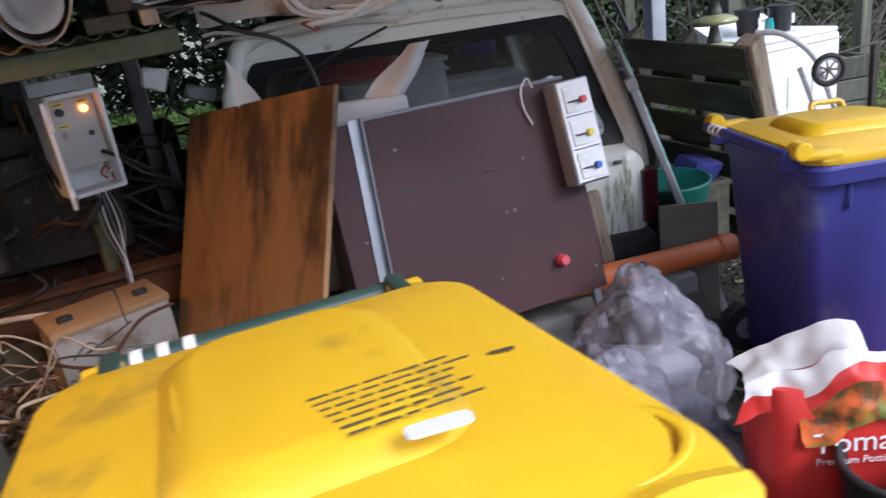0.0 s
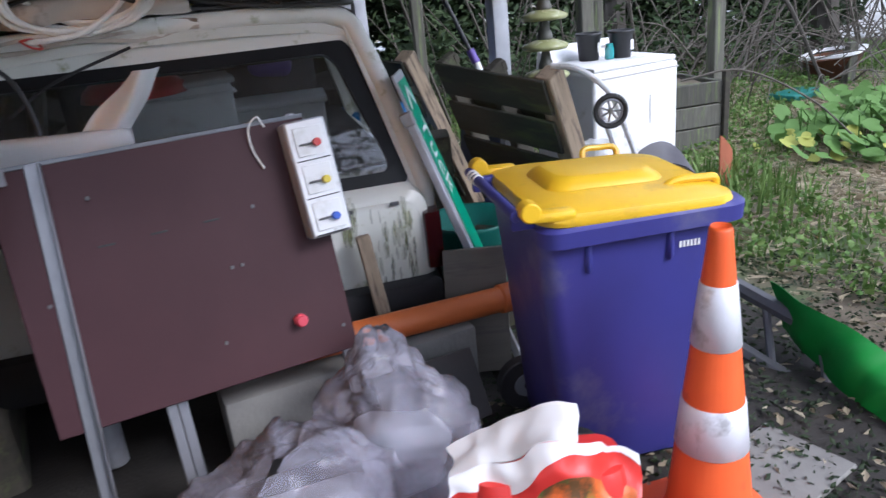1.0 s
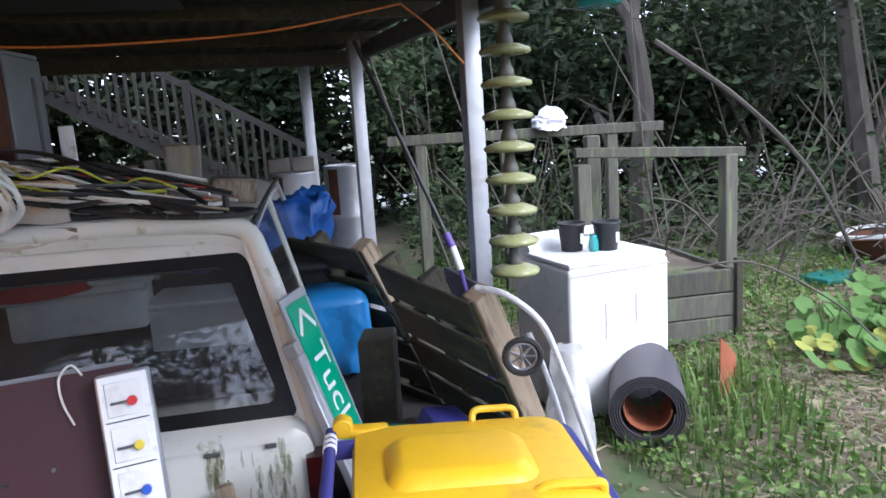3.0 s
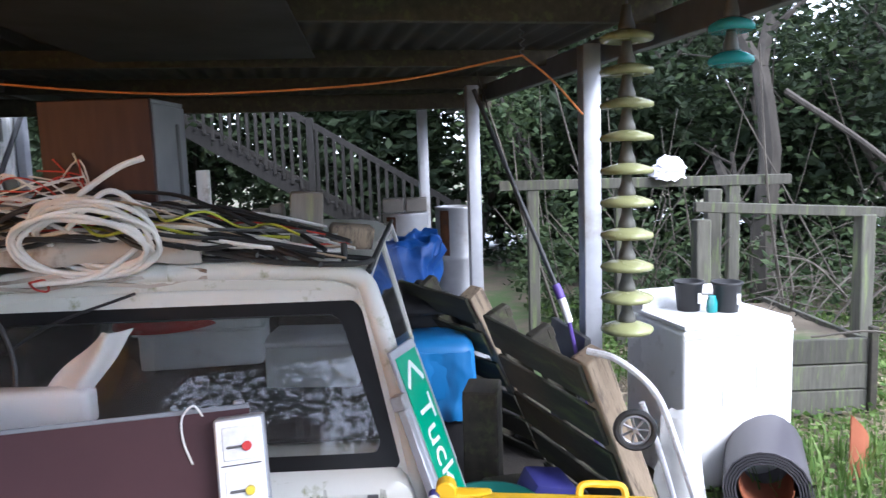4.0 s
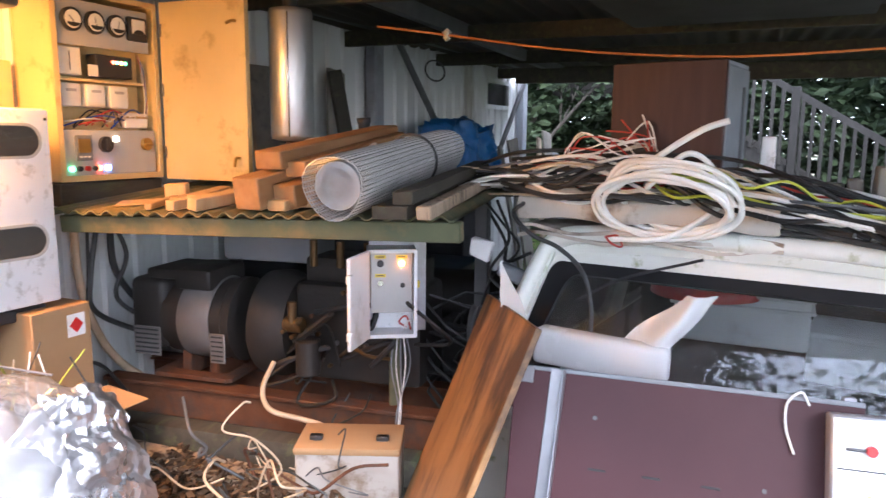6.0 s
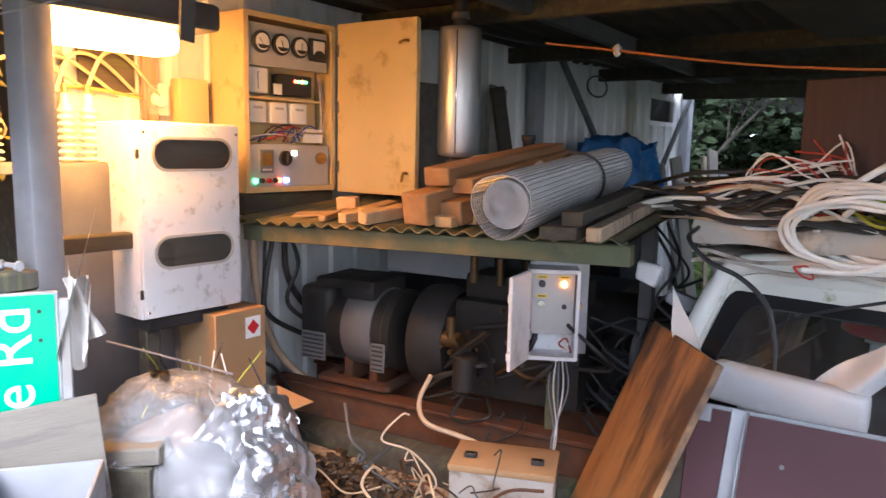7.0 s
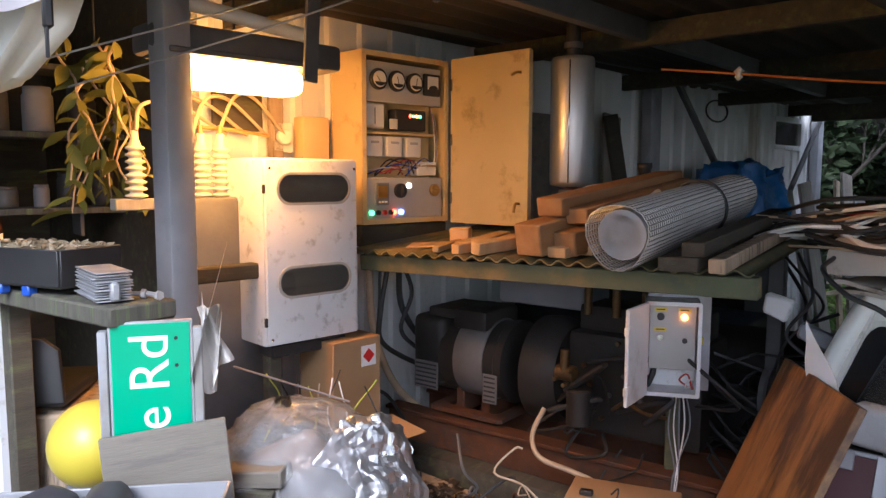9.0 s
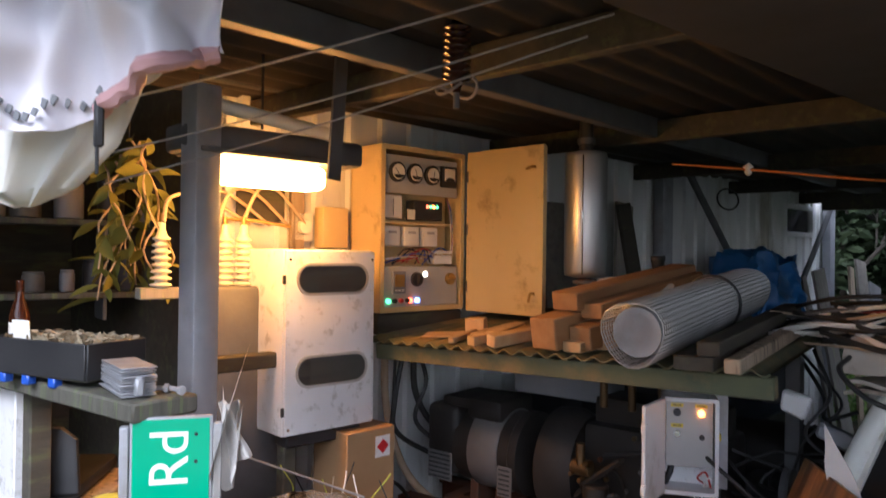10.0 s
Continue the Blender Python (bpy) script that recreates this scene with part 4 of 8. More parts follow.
single("plywood_sheet", bx(0.95, 0.019, 1.27, (0, 0, 0.585), 0.002), ["ply_orange"], "orange stained plywood sheet with dark patches, leaning on the car", "plywood", pose(-0.507, 2.16, 0.09, -22.4, -7, -54.3))
single("steel_tube", rod(0.045, 1.1, (0, 0, 0.55), 18), "galv", "grey steel tube leaning behind the board", "tube", pose(0.0, 2.5, 0.02, -6, 0, 0))
single("light_cover", crumple(bx(0.42, 0.09, 0.12, (0, 0, 0), 0.02, 3), 0.006, 8), "plastic_milky", "long milky plastic light cover behind the board", "light cover", pose(0.1, 2.56, 1.1, 0, 2, 4))


def film(u, v):
    x, z = 0.05 + 0.3 * v + 0.09 * u, 1.06 + 0.26 * v - 0.1 * u * (1 - v)
    return wobble((x, 2.58 + 0.03 * math.sin(5 * u + 3 * v), z), 0.02, 7)


single("plastic_sheet", grid(film, 14, 14, 0.002), "plastic_milky", "crumpled piece of milky plastic leaning on the rear window", "plastic", None)
single("plastic_sheet", grid(lambda u, v: wobble((-0.27 + 0.13 * u * (1 - v), 2.6, 1.08 + 0.27 * v + 0.02 * u), 0.012, 9), 8, 10, 0.002), "plastic_milky", "upright scrap of milky plastic by the car corner", "plastic", None)

single("drain_pipe", add(rod(0.048, 1.2, (0, 0, 0), 24, "x"), rod(0.055, 0.09, (0.56, 0, 0), 24, "x")), "orange_pipe", "orange plastic drain pipe lying behind the board", "pipe", pose(0.92, 2.36, 0.385, 0, 3, 10))
single("concrete_block", bx(0.9, 0.2, 0.32, (0, 0, 0.16), 0.02, 2), "concrete", "grey concrete kerb block under the pipe", "block", pose(0.85, 2.38, 0.0, 0, 0, 10))
single("wood_stake", bx(0.05, 0.04, 0.62, (0, 0, 0.31), 0.004), "timber_pale", "timber stake leaning on the tailgate", "stake", pose(1.04, 2.48, 0.05, -8, -6, 0))
single("wood_stake", bx(0.045, 0.04, 0.55, (0, 0, 0.28), 0.004), "timber_grey", "dark timber stake leaning on the tailgate", "stake", pose(0.9, 2.5, 0.05, -8, -8, 0))
single("ply_offcut", bx(0.24, 0.02, 0.5, (0, 0, 0.25), 0.003), "board_grey", "grey plywood offcut standing behind the pipe", "plywood", pose(1.36, 2.52, 0.03, -8, 2, -10))
single("green_tub", lathe([(0.13, 0), (0.19, 0.38), (0.2, 0.4), (0.185, 0.4), (0.125, 0.02)], 28), "teal_tub", "teal green plastic tub beside the car", "tub", pose(1.52, 3.02, 0.1))
single("tub_stand", bx(0.4, 0.35, 0.1, (0, 0, 0.05), 0.01), "timber_dark", "dark timber block under the tub", "block", pose(1.52, 3.04, 0))


# ---- wheelie bins ----
def wheelie_bin(label, m, body_mat, h, group, grips=True, lug=0.255, ajar=2.5):
    """A two-wheeled bin, hinge at -x, front at +x, 0.56 m by 0.54 m on top."""
    b = thing("wheelie_bin", label, "bin", m, group)
    lo = lambda w, d, z, r: [(x, y, z) for x, y in rounded(w, d, r, 4)]
    part("body", loft([lo(0.40, 0.4, 0.03, 0.05), lo(0.42, 0.42, 0.06, 0.05), lo(0.54, 0.5, h - 0.13, 0.05), lo(0.55, 0.51, h - 0.06, 0.05)]), body_mat, b)
    part("rim", loft([lo(0.58, 0.545, h - 0.125, 0.06), lo(0.6, 0.565, h - 0.12, 0.06), lo(0.605, 0.57, h - 0.075, 0.06), lo(0.585, 0.55, h - 0.065, 0.06)]), body_mat, b, "thick rim", pose(0.025, 0, 0))
    part("rib", bx(0.02, 0.03, 0.09, (0.1, -0.245, h - 0.17), 0.008), body_mat, b)
    part("rib", bx(0.02, 0.03, 0.09, (-0.14, -0.245, h - 0.17), 0.008), body_mat, b)
    lid = loft([lo(0.57, 0.55, h - 0.06, 0.07), lo(0.58, 0.56, h - 0.045, 0.07), lo(0.565, 0.545, h - 0.025, 0.07), lo(0.5, 0.48, h - 0.012, 0.09), lo(0.3, 0.28, h - 0.004, 0.09)])
    lid_ob = part("lid", lid, "bin_yellow", b, "yellow lid", pose(0.01, 0, 0) @ pose(-0.28, 0, h - 0.06, 0, ajar, 0) @ pose(0.28, 0, -(h - 0.06)))
    part("raised_panel", loft([lo(0.36, 0.27, h - 0.01, 0.06), lo(0.34, 0.25, h + 0.006, 0.06), lo(0.29, 0.2, h + 0.024, 0.05), lo(0.27, 0.18, h + 0.026, 0.05)]), "bin_yellow", lid_ob, "", pose(-0.03, 0, 0))
    if not grips:
        part("grip_recess", lathe([(0.01, -0.006), (0.05, -0.004), (0.062, 0.003), (0.068, 0.0)], 24), "bin_yellow", lid_ob, "moulded grip", pose(0.2, 0.19, h - 0.016, 0, 0, 0) @ Matrix.Diagonal((0.8, 1.1, 1, 1)))
        part("grip_edge", tube([(0.272, 0.13, h - 0.035), (0.277, 0.19, h - 0.018), (0.272, 0.25, h - 0.035)], 0.018, 8, 5), "bin_yellow", lid_ob)
    hp = tube([(0.2, -0.245, h - 0.025), (0.2, -0.24, h + 0.008), (0.2, -0.2, h + 0.012), (0.2, -0.12, h + 0.012), (0.2, -0.08, h - 0.01)], 0.012, 8, 5)
    bmesh.ops.rotate(hp, cent=(0.2, -0.16, h), matrix=Matrix.Rotation(radians(90), 3, "Z"), verts=hp.verts)
    if grips:
        part("lid_handle", hp, "bin_yellow", lid_ob, "", pose(-0.01, 0.0, -0.012))
    else:
        hp.free()
    hp = tube([(-0.06, 0.235, h - 0.03), (-0.055, 0.255, h + 0.014), (0.0, 0.26, h + 0.018), (0.055, 0.255, h + 0.014), (0.06, 0.235, h - 0.03)], 0.01, 8, 5)
    if grips:
        part("lid_handle", hp, "bin_yellow", lid_ob, "", pose(0.1, 0, -0.006))
    else:
        hp.free()
    for y in (-lug, lug):
        part("hinge_lug", add(rod(0.028 if grips else 0.018, 0.05, (-0.315, y, h - (0.01 if grips else 0.045)), 16, "y"), bx(0.12, 0.05, 0.03, (-0.25, y, h - (0.026 if grips else 0.042)), 0.012, 2)), "bin_yellow", lid_ob)
    part("handle_bar", rod(0.016, 2 * lug - 0.01, (-0.335, 0, h - (0.02 if grips else 0.055)), 14, "y"), body_mat, b)
    for y in ((0.14, 0.17, 0.2) if grips else (-0.17, -0.135, -0.1)):
        part("white_clip", rod(0.0185, 0.016, (-0.335, y, h - (0.02 if grips else 0.055)), 14, "y"), "white_paint", b, "white stripe on the handle bar")
    for y in (-0.2, 0.2):
        part("handle_arm", bx(0.1, 0.03, 0.05, (-0.29, y, h - 0.05), 0.01, 2), body_mat, b)
        w = part("wheel", rod(0.1, 0.05, (0, 0, 0), 20, "y"), "rubber", b, "", pose(-0.2, y * 1.15, 0.1))
        part("hub", rod(0.05, 0.054, (0, 0, 0), 14, "y"), "grey_panel", w)
    part("axle", rod(0.011, 0.5, (-0.2, 0, 0.1), 8, "y"), "steel_dark", b)
    return b


blue = wheelie_bin("blue wheelie bin with a yellow lid, standing beside the traffic cone", pose(1.63, 2.03, 0, 0, 0, -4), "bin_blue", 0.92, "wheelie bins")
for i in range(6):
    part("number_bar", bx(0.006, 0.002, 0.018, (0.13 + 0.011 * i, -0.2515, 0.745), 0), "sign_white", blue, "worn white number mark")
near = wheelie_bin("dark green wheelie bin, its dirty printed yellow lid slightly open", pose(-0.084, 0.733, 0, 0, 0, -79) @ Matrix.Diagonal((1.3, 1.2, 1, 1)), "bin_green", 1.05, "wheelie bins", False, 0.21, -6.5)
near_lid = [o for o in near.children if o.name.startswith("lid")][0]
rnd = random.Random(5)
for i in range(7):
    x = 0.05 + 0.0125 * i
    y = 0.0 + 0.003 * i
    while y < 0.125:
        w = 0.008 + 0.02 * rnd.random()
        part("print_line", bx(0.0022, w, 0.0015, (x, y + w / 2, 1.0765), 0), "ink", near_lid, "dark worn print")
        y += w + 0.004
label_bm = crumple(prism(rounded(0.055, 0.02, 0.008, 3), 0.002, 0), 0.002, 40)
part("worn_label", label_bm, "white_paint", near_lid, "scratched white label", pose(0.155, 0.082, 1.076, 90, 0, 85))
part("scratch", crumple(prism(rounded(0.03, 0.005, 0.002, 2), 0.001, 0), 0.003, 50), "ink", near_lid, "", pose(0.02, 0.2, 1.044, 90, 0, 80))
part("crease", tube([(-0.16, -0.115, 1.05), (-0.05, -0.112, 1.06), (0.08, -0.1, 1.06)], 0.008, 8, 5), "bin_yellow", near_lid)

# ---- traffic cone ----
cone = thing("traffic_cone", "orange traffic cone with two silver bands", "traffic cone", pose(1.69, 1.53, 0))
R = lambda z: 0.027 + 0.093 * (0.88 - z) / 0.86
part("base", add(bx(0.36, 0.36, 0.03, (0, 0, 0.015), 0.012, 2), bx(0.3, 0.3, 0.02, (0, 0, 0.038), 0.008, 2)), "orange_cone", cone)
part("body", lathe([(0.13, 0.03), (R(0.06), 0.06), (R(0.85), 0.85), (R(0.87), 0.875), (0.024, 0.885), (0.02, 0.86)], 32), "orange_cone", cone)
for z0, z1 in ((0.27, 0.41), (0.57, 0.74)):
    part("reflective_band", lathe([(R(z0), z0), (R(z0) + 0.003, z0 + 0.002), (R(z1) + 0.003, z1 - 0.002), (R(z1), z1)], 32), "reflective", cone, "silver reflective band")

# ---- bags on the floor ----
def bag(fn_r, h, seed, amp, freq, n=40, m=22):
    def fn(u, v):
        a = 2 * math.pi * u
        r = fn_r(v, a)
        return Vector((r * math.cos(a), r * math.sin(a), h * v))
    bm = grid(fn, n, m)
    bmesh.ops.remove_doubles(bm, verts=bm.verts, dist=0.0005)
    return crumple(bm, amp, freq, seed)


for x, y, z, h, r0, k, sd_, lab in ((0.57, 1.74, 0.0, 0.4, 0.52, 2.5, 3.0, "large clear plastic bag, crumpled, full of packaging"), (0.93, 2.02, 0.0, 0.54, 0.27, 2.5, 8.0, "peaked clear plastic bag beside the bin"), (0.3, 1.75, 0.0, 0.3, 0.17, 3.5, 5.0, "small clear plastic bag on the floor")):
    def pleated(v, a):
        """Pleats run down from the gathered peak, sharper towards the foot."""
        p = abs(math.sin(k * a + 2.6 * math.sin(4 * v + sd_))) * v + noise.noise((2.2 * math.cos(a), 2.2 * math.sin(a), 3 * v + sd_))
        return (r0 * (1 - v ** 1.3) ** 0.75 + 0.02) * (0.9 + 0.24 * p)
    film_bag = crease(bag(pleated, h, sd_, 0.07, 4.2, 110, 34), 0.1, 11, sd_)
    sack = thing("plastic_bag", lab, "plastic bag", pose(x, y, z), "clear bags")
    part("film", film_bag, "plastic_clear", sack, "", None, 22)
    part("packing", crumple(bx(r0 * 0.9, r0 * 0.75, h * 0.42, (0, 0, h * 0.23), 0.05, 4), 0.04, 6, sd_), "grey_panel", sack, "grey packing inside the film")
single("paper_label", crumple(grid(lambda u, v: (0.075 * u - 0.037 + 0.012 * v, 0.06 * v - 0.03, 0.012 * math.sin(4 * u + 2 * v)), 12, 10, 0.0015), 0.006, 16), "white_paint", "torn white paper label on the bag", "label", pose(0.5, 1.52, 0.31, 24, 18, 24))
single("cardboard_sheet", bx(0.36, 0.24, 0.02, (0, 0, 0), 0.003), "ply_dark", "grey board leaning by the bags", "board", pose(1.08, 2.16, 0.2, 55, 0, 10))

mixb = thing("potting_mix_bag", "red and white bag of tomato mix, its top folded open", "potting mix", pose(1.2, 1.5, -0.01, 0, 0, -14))
lo = lambda w, d, z, r: [(x, y, z) for x, y in rounded(w, d, r, 5)]
part("sack", crumple(loft([lo(0.36, 0.2, 0.0, 0.08), lo(0.4, 0.24, 0.06, 0.08), lo(0.41, 0.25, 0.18, 0.08), lo(0.4, 0.24, 0.26, 0.08), lo(0.39, 0.22, 0.34, 0.08), lo(0.37, 0.16, 0.39, 0.06)]), 0.008, 8, 2), "red_bag", mixb)


def flap(u, a, b, v, out):
    """A strip of the folded bag mouth between depths a and b under its slanting crest."""
    crest = 0.395 + 0.1 * math.sin(math.pi * min(1, u * 0.62 + 0.08)) ** 2 - 0.07 * max(0, u - 0.82) / 0.18
    d = a + (b - a) * v
    q = Vector((-0.25 + 0.47 * u, -0.055 - 0.42 * d - out + 0.016 * math.sin(9 * u + 3 * d), crest - d + 0.012 * math.sin(14 * u)))
    return wobble(wobble(q, 0.035, 6.5), 0.012, 19)


part("folded_top", grid(lambda u, v: flap(u, 0.0, 0.04 + 0.02 * math.sin(5 * u), v, 0.004), 40, 8, 0.003), "white_bag", mixb, "white inside of the folded bag top")
part("back_flap", grid(lambda u, v: flap(u * 0.7, 0.0, -0.005, v, -0.001 - 0.13 * v), 24, 6, 0.003), "white_bag", mixb, "white back edge of the bag mouth")
part("red_band", grid(lambda u, v: flap(u, 0.035 + 0.02 * math.sin(5 * u), 0.1, v, 0.002), 40, 6, 0.003), "red_bag", mixb)
part("printed_picture", grid(lambda u, v: flap(0.3 + 0.66 * u, 0.09, 0.185, v, 0.003), 40, 10, 0.003), "print_mix", mixb, "printed picture of plants and tomatoes")
letters("Tomato", 0.085, "sign_white", mixb, pose(0.05, -0.136, 0.255, 86, 0, 0))
part("lettering", lettering("Premium Potting Mix", 0.03), "sign_white", mixb, "", pose(0.05, -0.136, 0.2, 86, 0, 0))
single("black_bucket", lathe([(0.11, 0), (0.14, 0.22), (0.15, 0.225), (0.15, 0.24), (0.135, 0.24), (0.128, 0.21), (0.1, 0.015)], 28), "black", "black plastic bucket in front of the potting mix", "bucket", pose(1.24, 1.27, 0))
single("orange_bucket", lathe([(0.07, 0), (0.095, 0.15), (0.1, 0.16), (0.09, 0.16), (0.065, 0.015)], 24), "orange_cone", "small orange plastic pot on the floor", "pot", pose(1.5, 1.22, 0.0))
single("paving_slab", bx(0.4, 0.3, 0.02, (0, 0, 0.01), 0.006), "concrete", "grey paving slab sunk in the dirt", "slab", pose(1.98, 1.62, 0.0, 0, 0, 20))

# ---- road sign leaning by the car ----
s1 = thing("road_sign", "green and white road name sign leaning by the car corner", "road sign", pose(1.594, 2.672, 0.017, -19, 0.2, 69.3))
part("blade", bx(0.21, 0.012, 1.06, (0, 0.002, 0.7), 0.003), "galv", s1)
part("face", bx(0.17, 0.003, 0.98, (0, -0.006, 0.71), 0.001), "sign_green", s1, "green reflective face")
part("edge_channel", add(bx(0.035, 0.03, 1.09, (-0.118, 0.012, 0.545), 0.004), bx(0.045, 0.045, 0.05, (-0.122, 0.012, 1.07), 0.004)), "galv", s1, "steel channel along the sign")
part("edge_channel", bx(0.022, 0.02, 0.42, (0.105, 0.008, 0.98), 0.004), "galv", s1, "steel channel along the sign")
letters("Tuck", 0.155, "sign_white", s1, pose(0.0, -0.009, 0.89, 90, 0, 0) @ pose(0, 0, 0, 0, 0, -90))
chev = bmesh.new()
for sx in (-1, 1):
    add(chev, bx(0.018, 0.002, 0.1, (0, 0, 0), 0), pose(sx * 0.032, 0, 0, 0, sx * -42, 0))
part("arrow", chev, "sign_white", s1, "white chevron", pose(0, -0.009, 1.13))


# ---- pallets, trolley, washing machine and what stands round them ----
def pallet(label, m, w, h):
    """Stringers run up in z, slats run along y on both faces; x is the thickness."""
    p = thing("pallet", label, "pallet", m, "pallets")
    for i in range(3):
        y = -w / 2 + 0.02 + (w - 0.04) * i / 2
        st = bx(0.1, 0.095 if i == 0 else 0.045, h, (0, y, h / 2), 0.006)
        add(st, bx(0.03, 0.05, 0.05, (0.04, y, h * 0.97), 0.004))
        part("stringer", st, "timber_pale" if i == 0 else "timber_dark", p, "pale worn stringer" if i == 0 else "")
    for i in range(6):
        for x in (-0.06, 0.06):
            if x > 0 and i % 2:
                continue
            z = 0.06 + (h - 0.14) * i / 5
            part("slat", bx(0.018, w, 0.17 if x < 0 else 0.12, (x, 0, z), 0.004), "pallet_dark", p, "", pose(0, 0, random.Random(i * 7 + int(h * 10)).uniform(-0.02, 0.02), random.Random(i).uniform(-0.8, 0.8), 0, 0))
    part("paint_mark", prism(rounded(0.05, 0.02, 0.009, 4), 0.002, 0), "bin_blue", p, "blue oval mark", pose(0.0, -w / 2 - 0.005, h * 0.8))
    return p


pallet("weathered wooden pallet standing on edge, leaning towards the car", pose(2.17, 3.53, 0.0, 5, -24, 22), 0.69, 1.22)
pallet("dark wooden pallet leaning behind another one", pose(1.82, 4.88, 0.0, 3.5, -30.6, 35), 0.8, 1.31)

tr = thing("hand_trolley", "white hand trolley with a spoked wheel, leaning on the pallet", "trolley", pose(0, 0, 0))
part("frame", tube([(1.86, 2.86, 1.12), (1.95, 2.8, 1.1), (2.06, 2.76, 1.0), (2.12, 2.73, 0.84), (2.2, 2.68, 0.55), (2.3, 2.62, 0.1), (2.32, 2.6, 0.02)], 0.012, 8, 6), "white_worn", tr, "white tubular frame")
part("frame", tube([(2.03, 2.8, 0.95), (2.08, 2.78, 0.8), (2.14, 2.74, 0.55), (2.22, 2.68, 0.1), (2.24, 2.66, 0.02)], 0.011, 8, 6), "white_worn", tr, "white tubular frame")
wh = part("wheel", rod(0.012, 0.03, (0, 0, 0), 12, "y"), "alu", tr, "", pose(1.905, 2.46, 0.99, 0, 0, -12) @ Matrix.Scale(0.72, 4))
part("tyre", tube([(0.075 * math.cos(a), 0, 0.075 * math.sin(a)) for a in [i * math.pi / 12 for i in range(25)]], 0.014, 8, 1), "rubber", wh)
part("rim", tube([(0.058 * math.cos(a), 0, 0.058 * math.sin(a)) for a in [i * math.pi / 12 for i in range(25)]], 0.007, 6, 1), "alu", wh)
for i in range(7):
    a = 2 * math.pi * i / 7
    part("spoke", tube([(0.01 * math.cos(a), 0, 0.01 * math.sin(a)), (0.058 * math.cos(a), 0, 0.058 * math.sin(a))], 0.006, 6, 1), "alu", wh)

wm = thing("washing_machine", "white top-loading washing machine standing in the weeds", "washing machine", pose(2.87, 4.33, 0, 0, 0, 12))
part("cabinet", bx(0.66, 0.6, 0.86, (0, 0, 0.45), 0.025, 3), "enamel", wm)
part("lid", bx(0.64, 0.46, 0.03, (0, -0.06, 0.895), 0.012, 2), "enamel", wm)
part("control_panel", loft([[(-0.31, 0.14, 0.87), (0.31, 0.14, 0.87), (0.31, 0.3, 0.87), (-0.31, 0.3, 0.87)], [(-0.3, 0.16, 0.93), (0.3, 0.16, 0.93), (0.3, 0.29, 0.99), (-0.3, 0.29, 0.99)], [(-0.27, 0.2, 0.96), (0.27, 0.2, 0.96), (0.27, 0.28, 1.0), (-0.27, 0.28, 1.0)]]), "enamel", wm)
part("dial_strip", bx(0.2, 0.06, 0.004, (0.14, 0.2, 0.957), 0.001), "panel_grey", wm, "grey control strip", pose(0, 0, 0.01) @ pose(0, 0, 0))
part("seam", bx(0.665, 0.004, 0.01, (0, -0.3, 0.84), 0.001), "panel_grey", wm)
for x, z, hh in ((-0.1, 0.58, 0.24), (0.1, 0.6, 0.2)):
    part("lichen_patch", crumple(grid(lambda u, v: (x + 0.006 * (2 * u - 1), -0.3015, z + hh * (v - 0.5)), 4, 10), 0.004, 30, x), "panel_grey", wm, "grey mildew streak on the front")
for x in (-0.26, 0.26):
    for y in (-0.25, 0.25):
        part("foot", rod(0.025, 0.04, (x, y, 0.012), 10), "black", wm)
for x, y in ((2.78, 4.36), (2.97, 4.3)):
    pot = thing("plant_pot", "black plastic plant pot on the washing machine", "plant pot", pose(x, y, 0.91), "plant pots")
    part("pot", lathe([(0.06, 0), (0.078, 0.15), (0.085, 0.152), (0.085, 0.165), (0.074, 0.165), (0.055, 0.01)], 20), "black", pot)
    part("tag", bx(0.02, 0.002, 0.06, (0.03, -0.085, 0.08), 0), "white_paint", pot)
single("jam_jar", lathe([(0.025, 0), (0.03, 0.01), (0.03, 0.06), (0.022, 0.08), (0.022, 0.095)], 16), "glaze_aqua", "small green glass jar between the pots", "jar", pose(2.88, 4.28, 0.91))

lr = thing("lino_roll", "roll of dark grey flooring lying in the grass", "flooring roll", pose(2.98, 3.85, 0.2, 0, 0, -24))
bm = bmesh.new()
prev = None
for i in range(91):
    a = 2 * math.pi * i / 18
    r = 0.2 - 0.013 * i / 18
    cur = [bm.verts.new((r * math.cos(a), y, r * math.sin(a))) for y in (-0.28, 0.28)] + [bm.verts.new(((r - 0.007) * math.cos(a), y, (r - 0.007) * math.sin(a))) for y in (0.28, -0.28)]
    if prev:
        for k in range(4):
            bm.faces.new((prev[k], prev[(k + 1) % 4], cur[(k + 1) % 4], cur[k]))
    prev = cur
bmesh.ops.recalc_face_normals(bm, faces=bm.faces)
part("roll", bm, "lino", lr)
part("inner_sheet", grid(lambda u, v: (0.12 * math.cos(math.pi * (1 + u)), -0.27 + 0.3 * v, 0.12 * math.sin(math.pi * (1 + u)) + 0.02), 12, 2, 0.006), "terracotta", lr, "rust-brown sheet inside the roll")
single("broken_pot", grid(lambda u, v: (0.16 * math.sin(0.9 * u - 0.45), -0.16 * math.cos(0.9 * u - 0.45), (0.36 - 0.12 * u) * v), 6, 6, 0.012), "terracotta", "broken terracotta shard standing in the grass", "pot shard", pose(3.55, 4.2, -0.02, -6, 8, 20))
single("clear_sack", crumple(bag(lambda v, a: (0.14 * (1 - v * 0.5)) * (1 + 0.1 * math.sin(3 * a)), 0.55, 6, 0.02, 9, 24, 14), 0.02, 10), "plastic_milky", "milky plastic sack against the washing machine", "sack", pose(2.5, 3.7, 0.0))

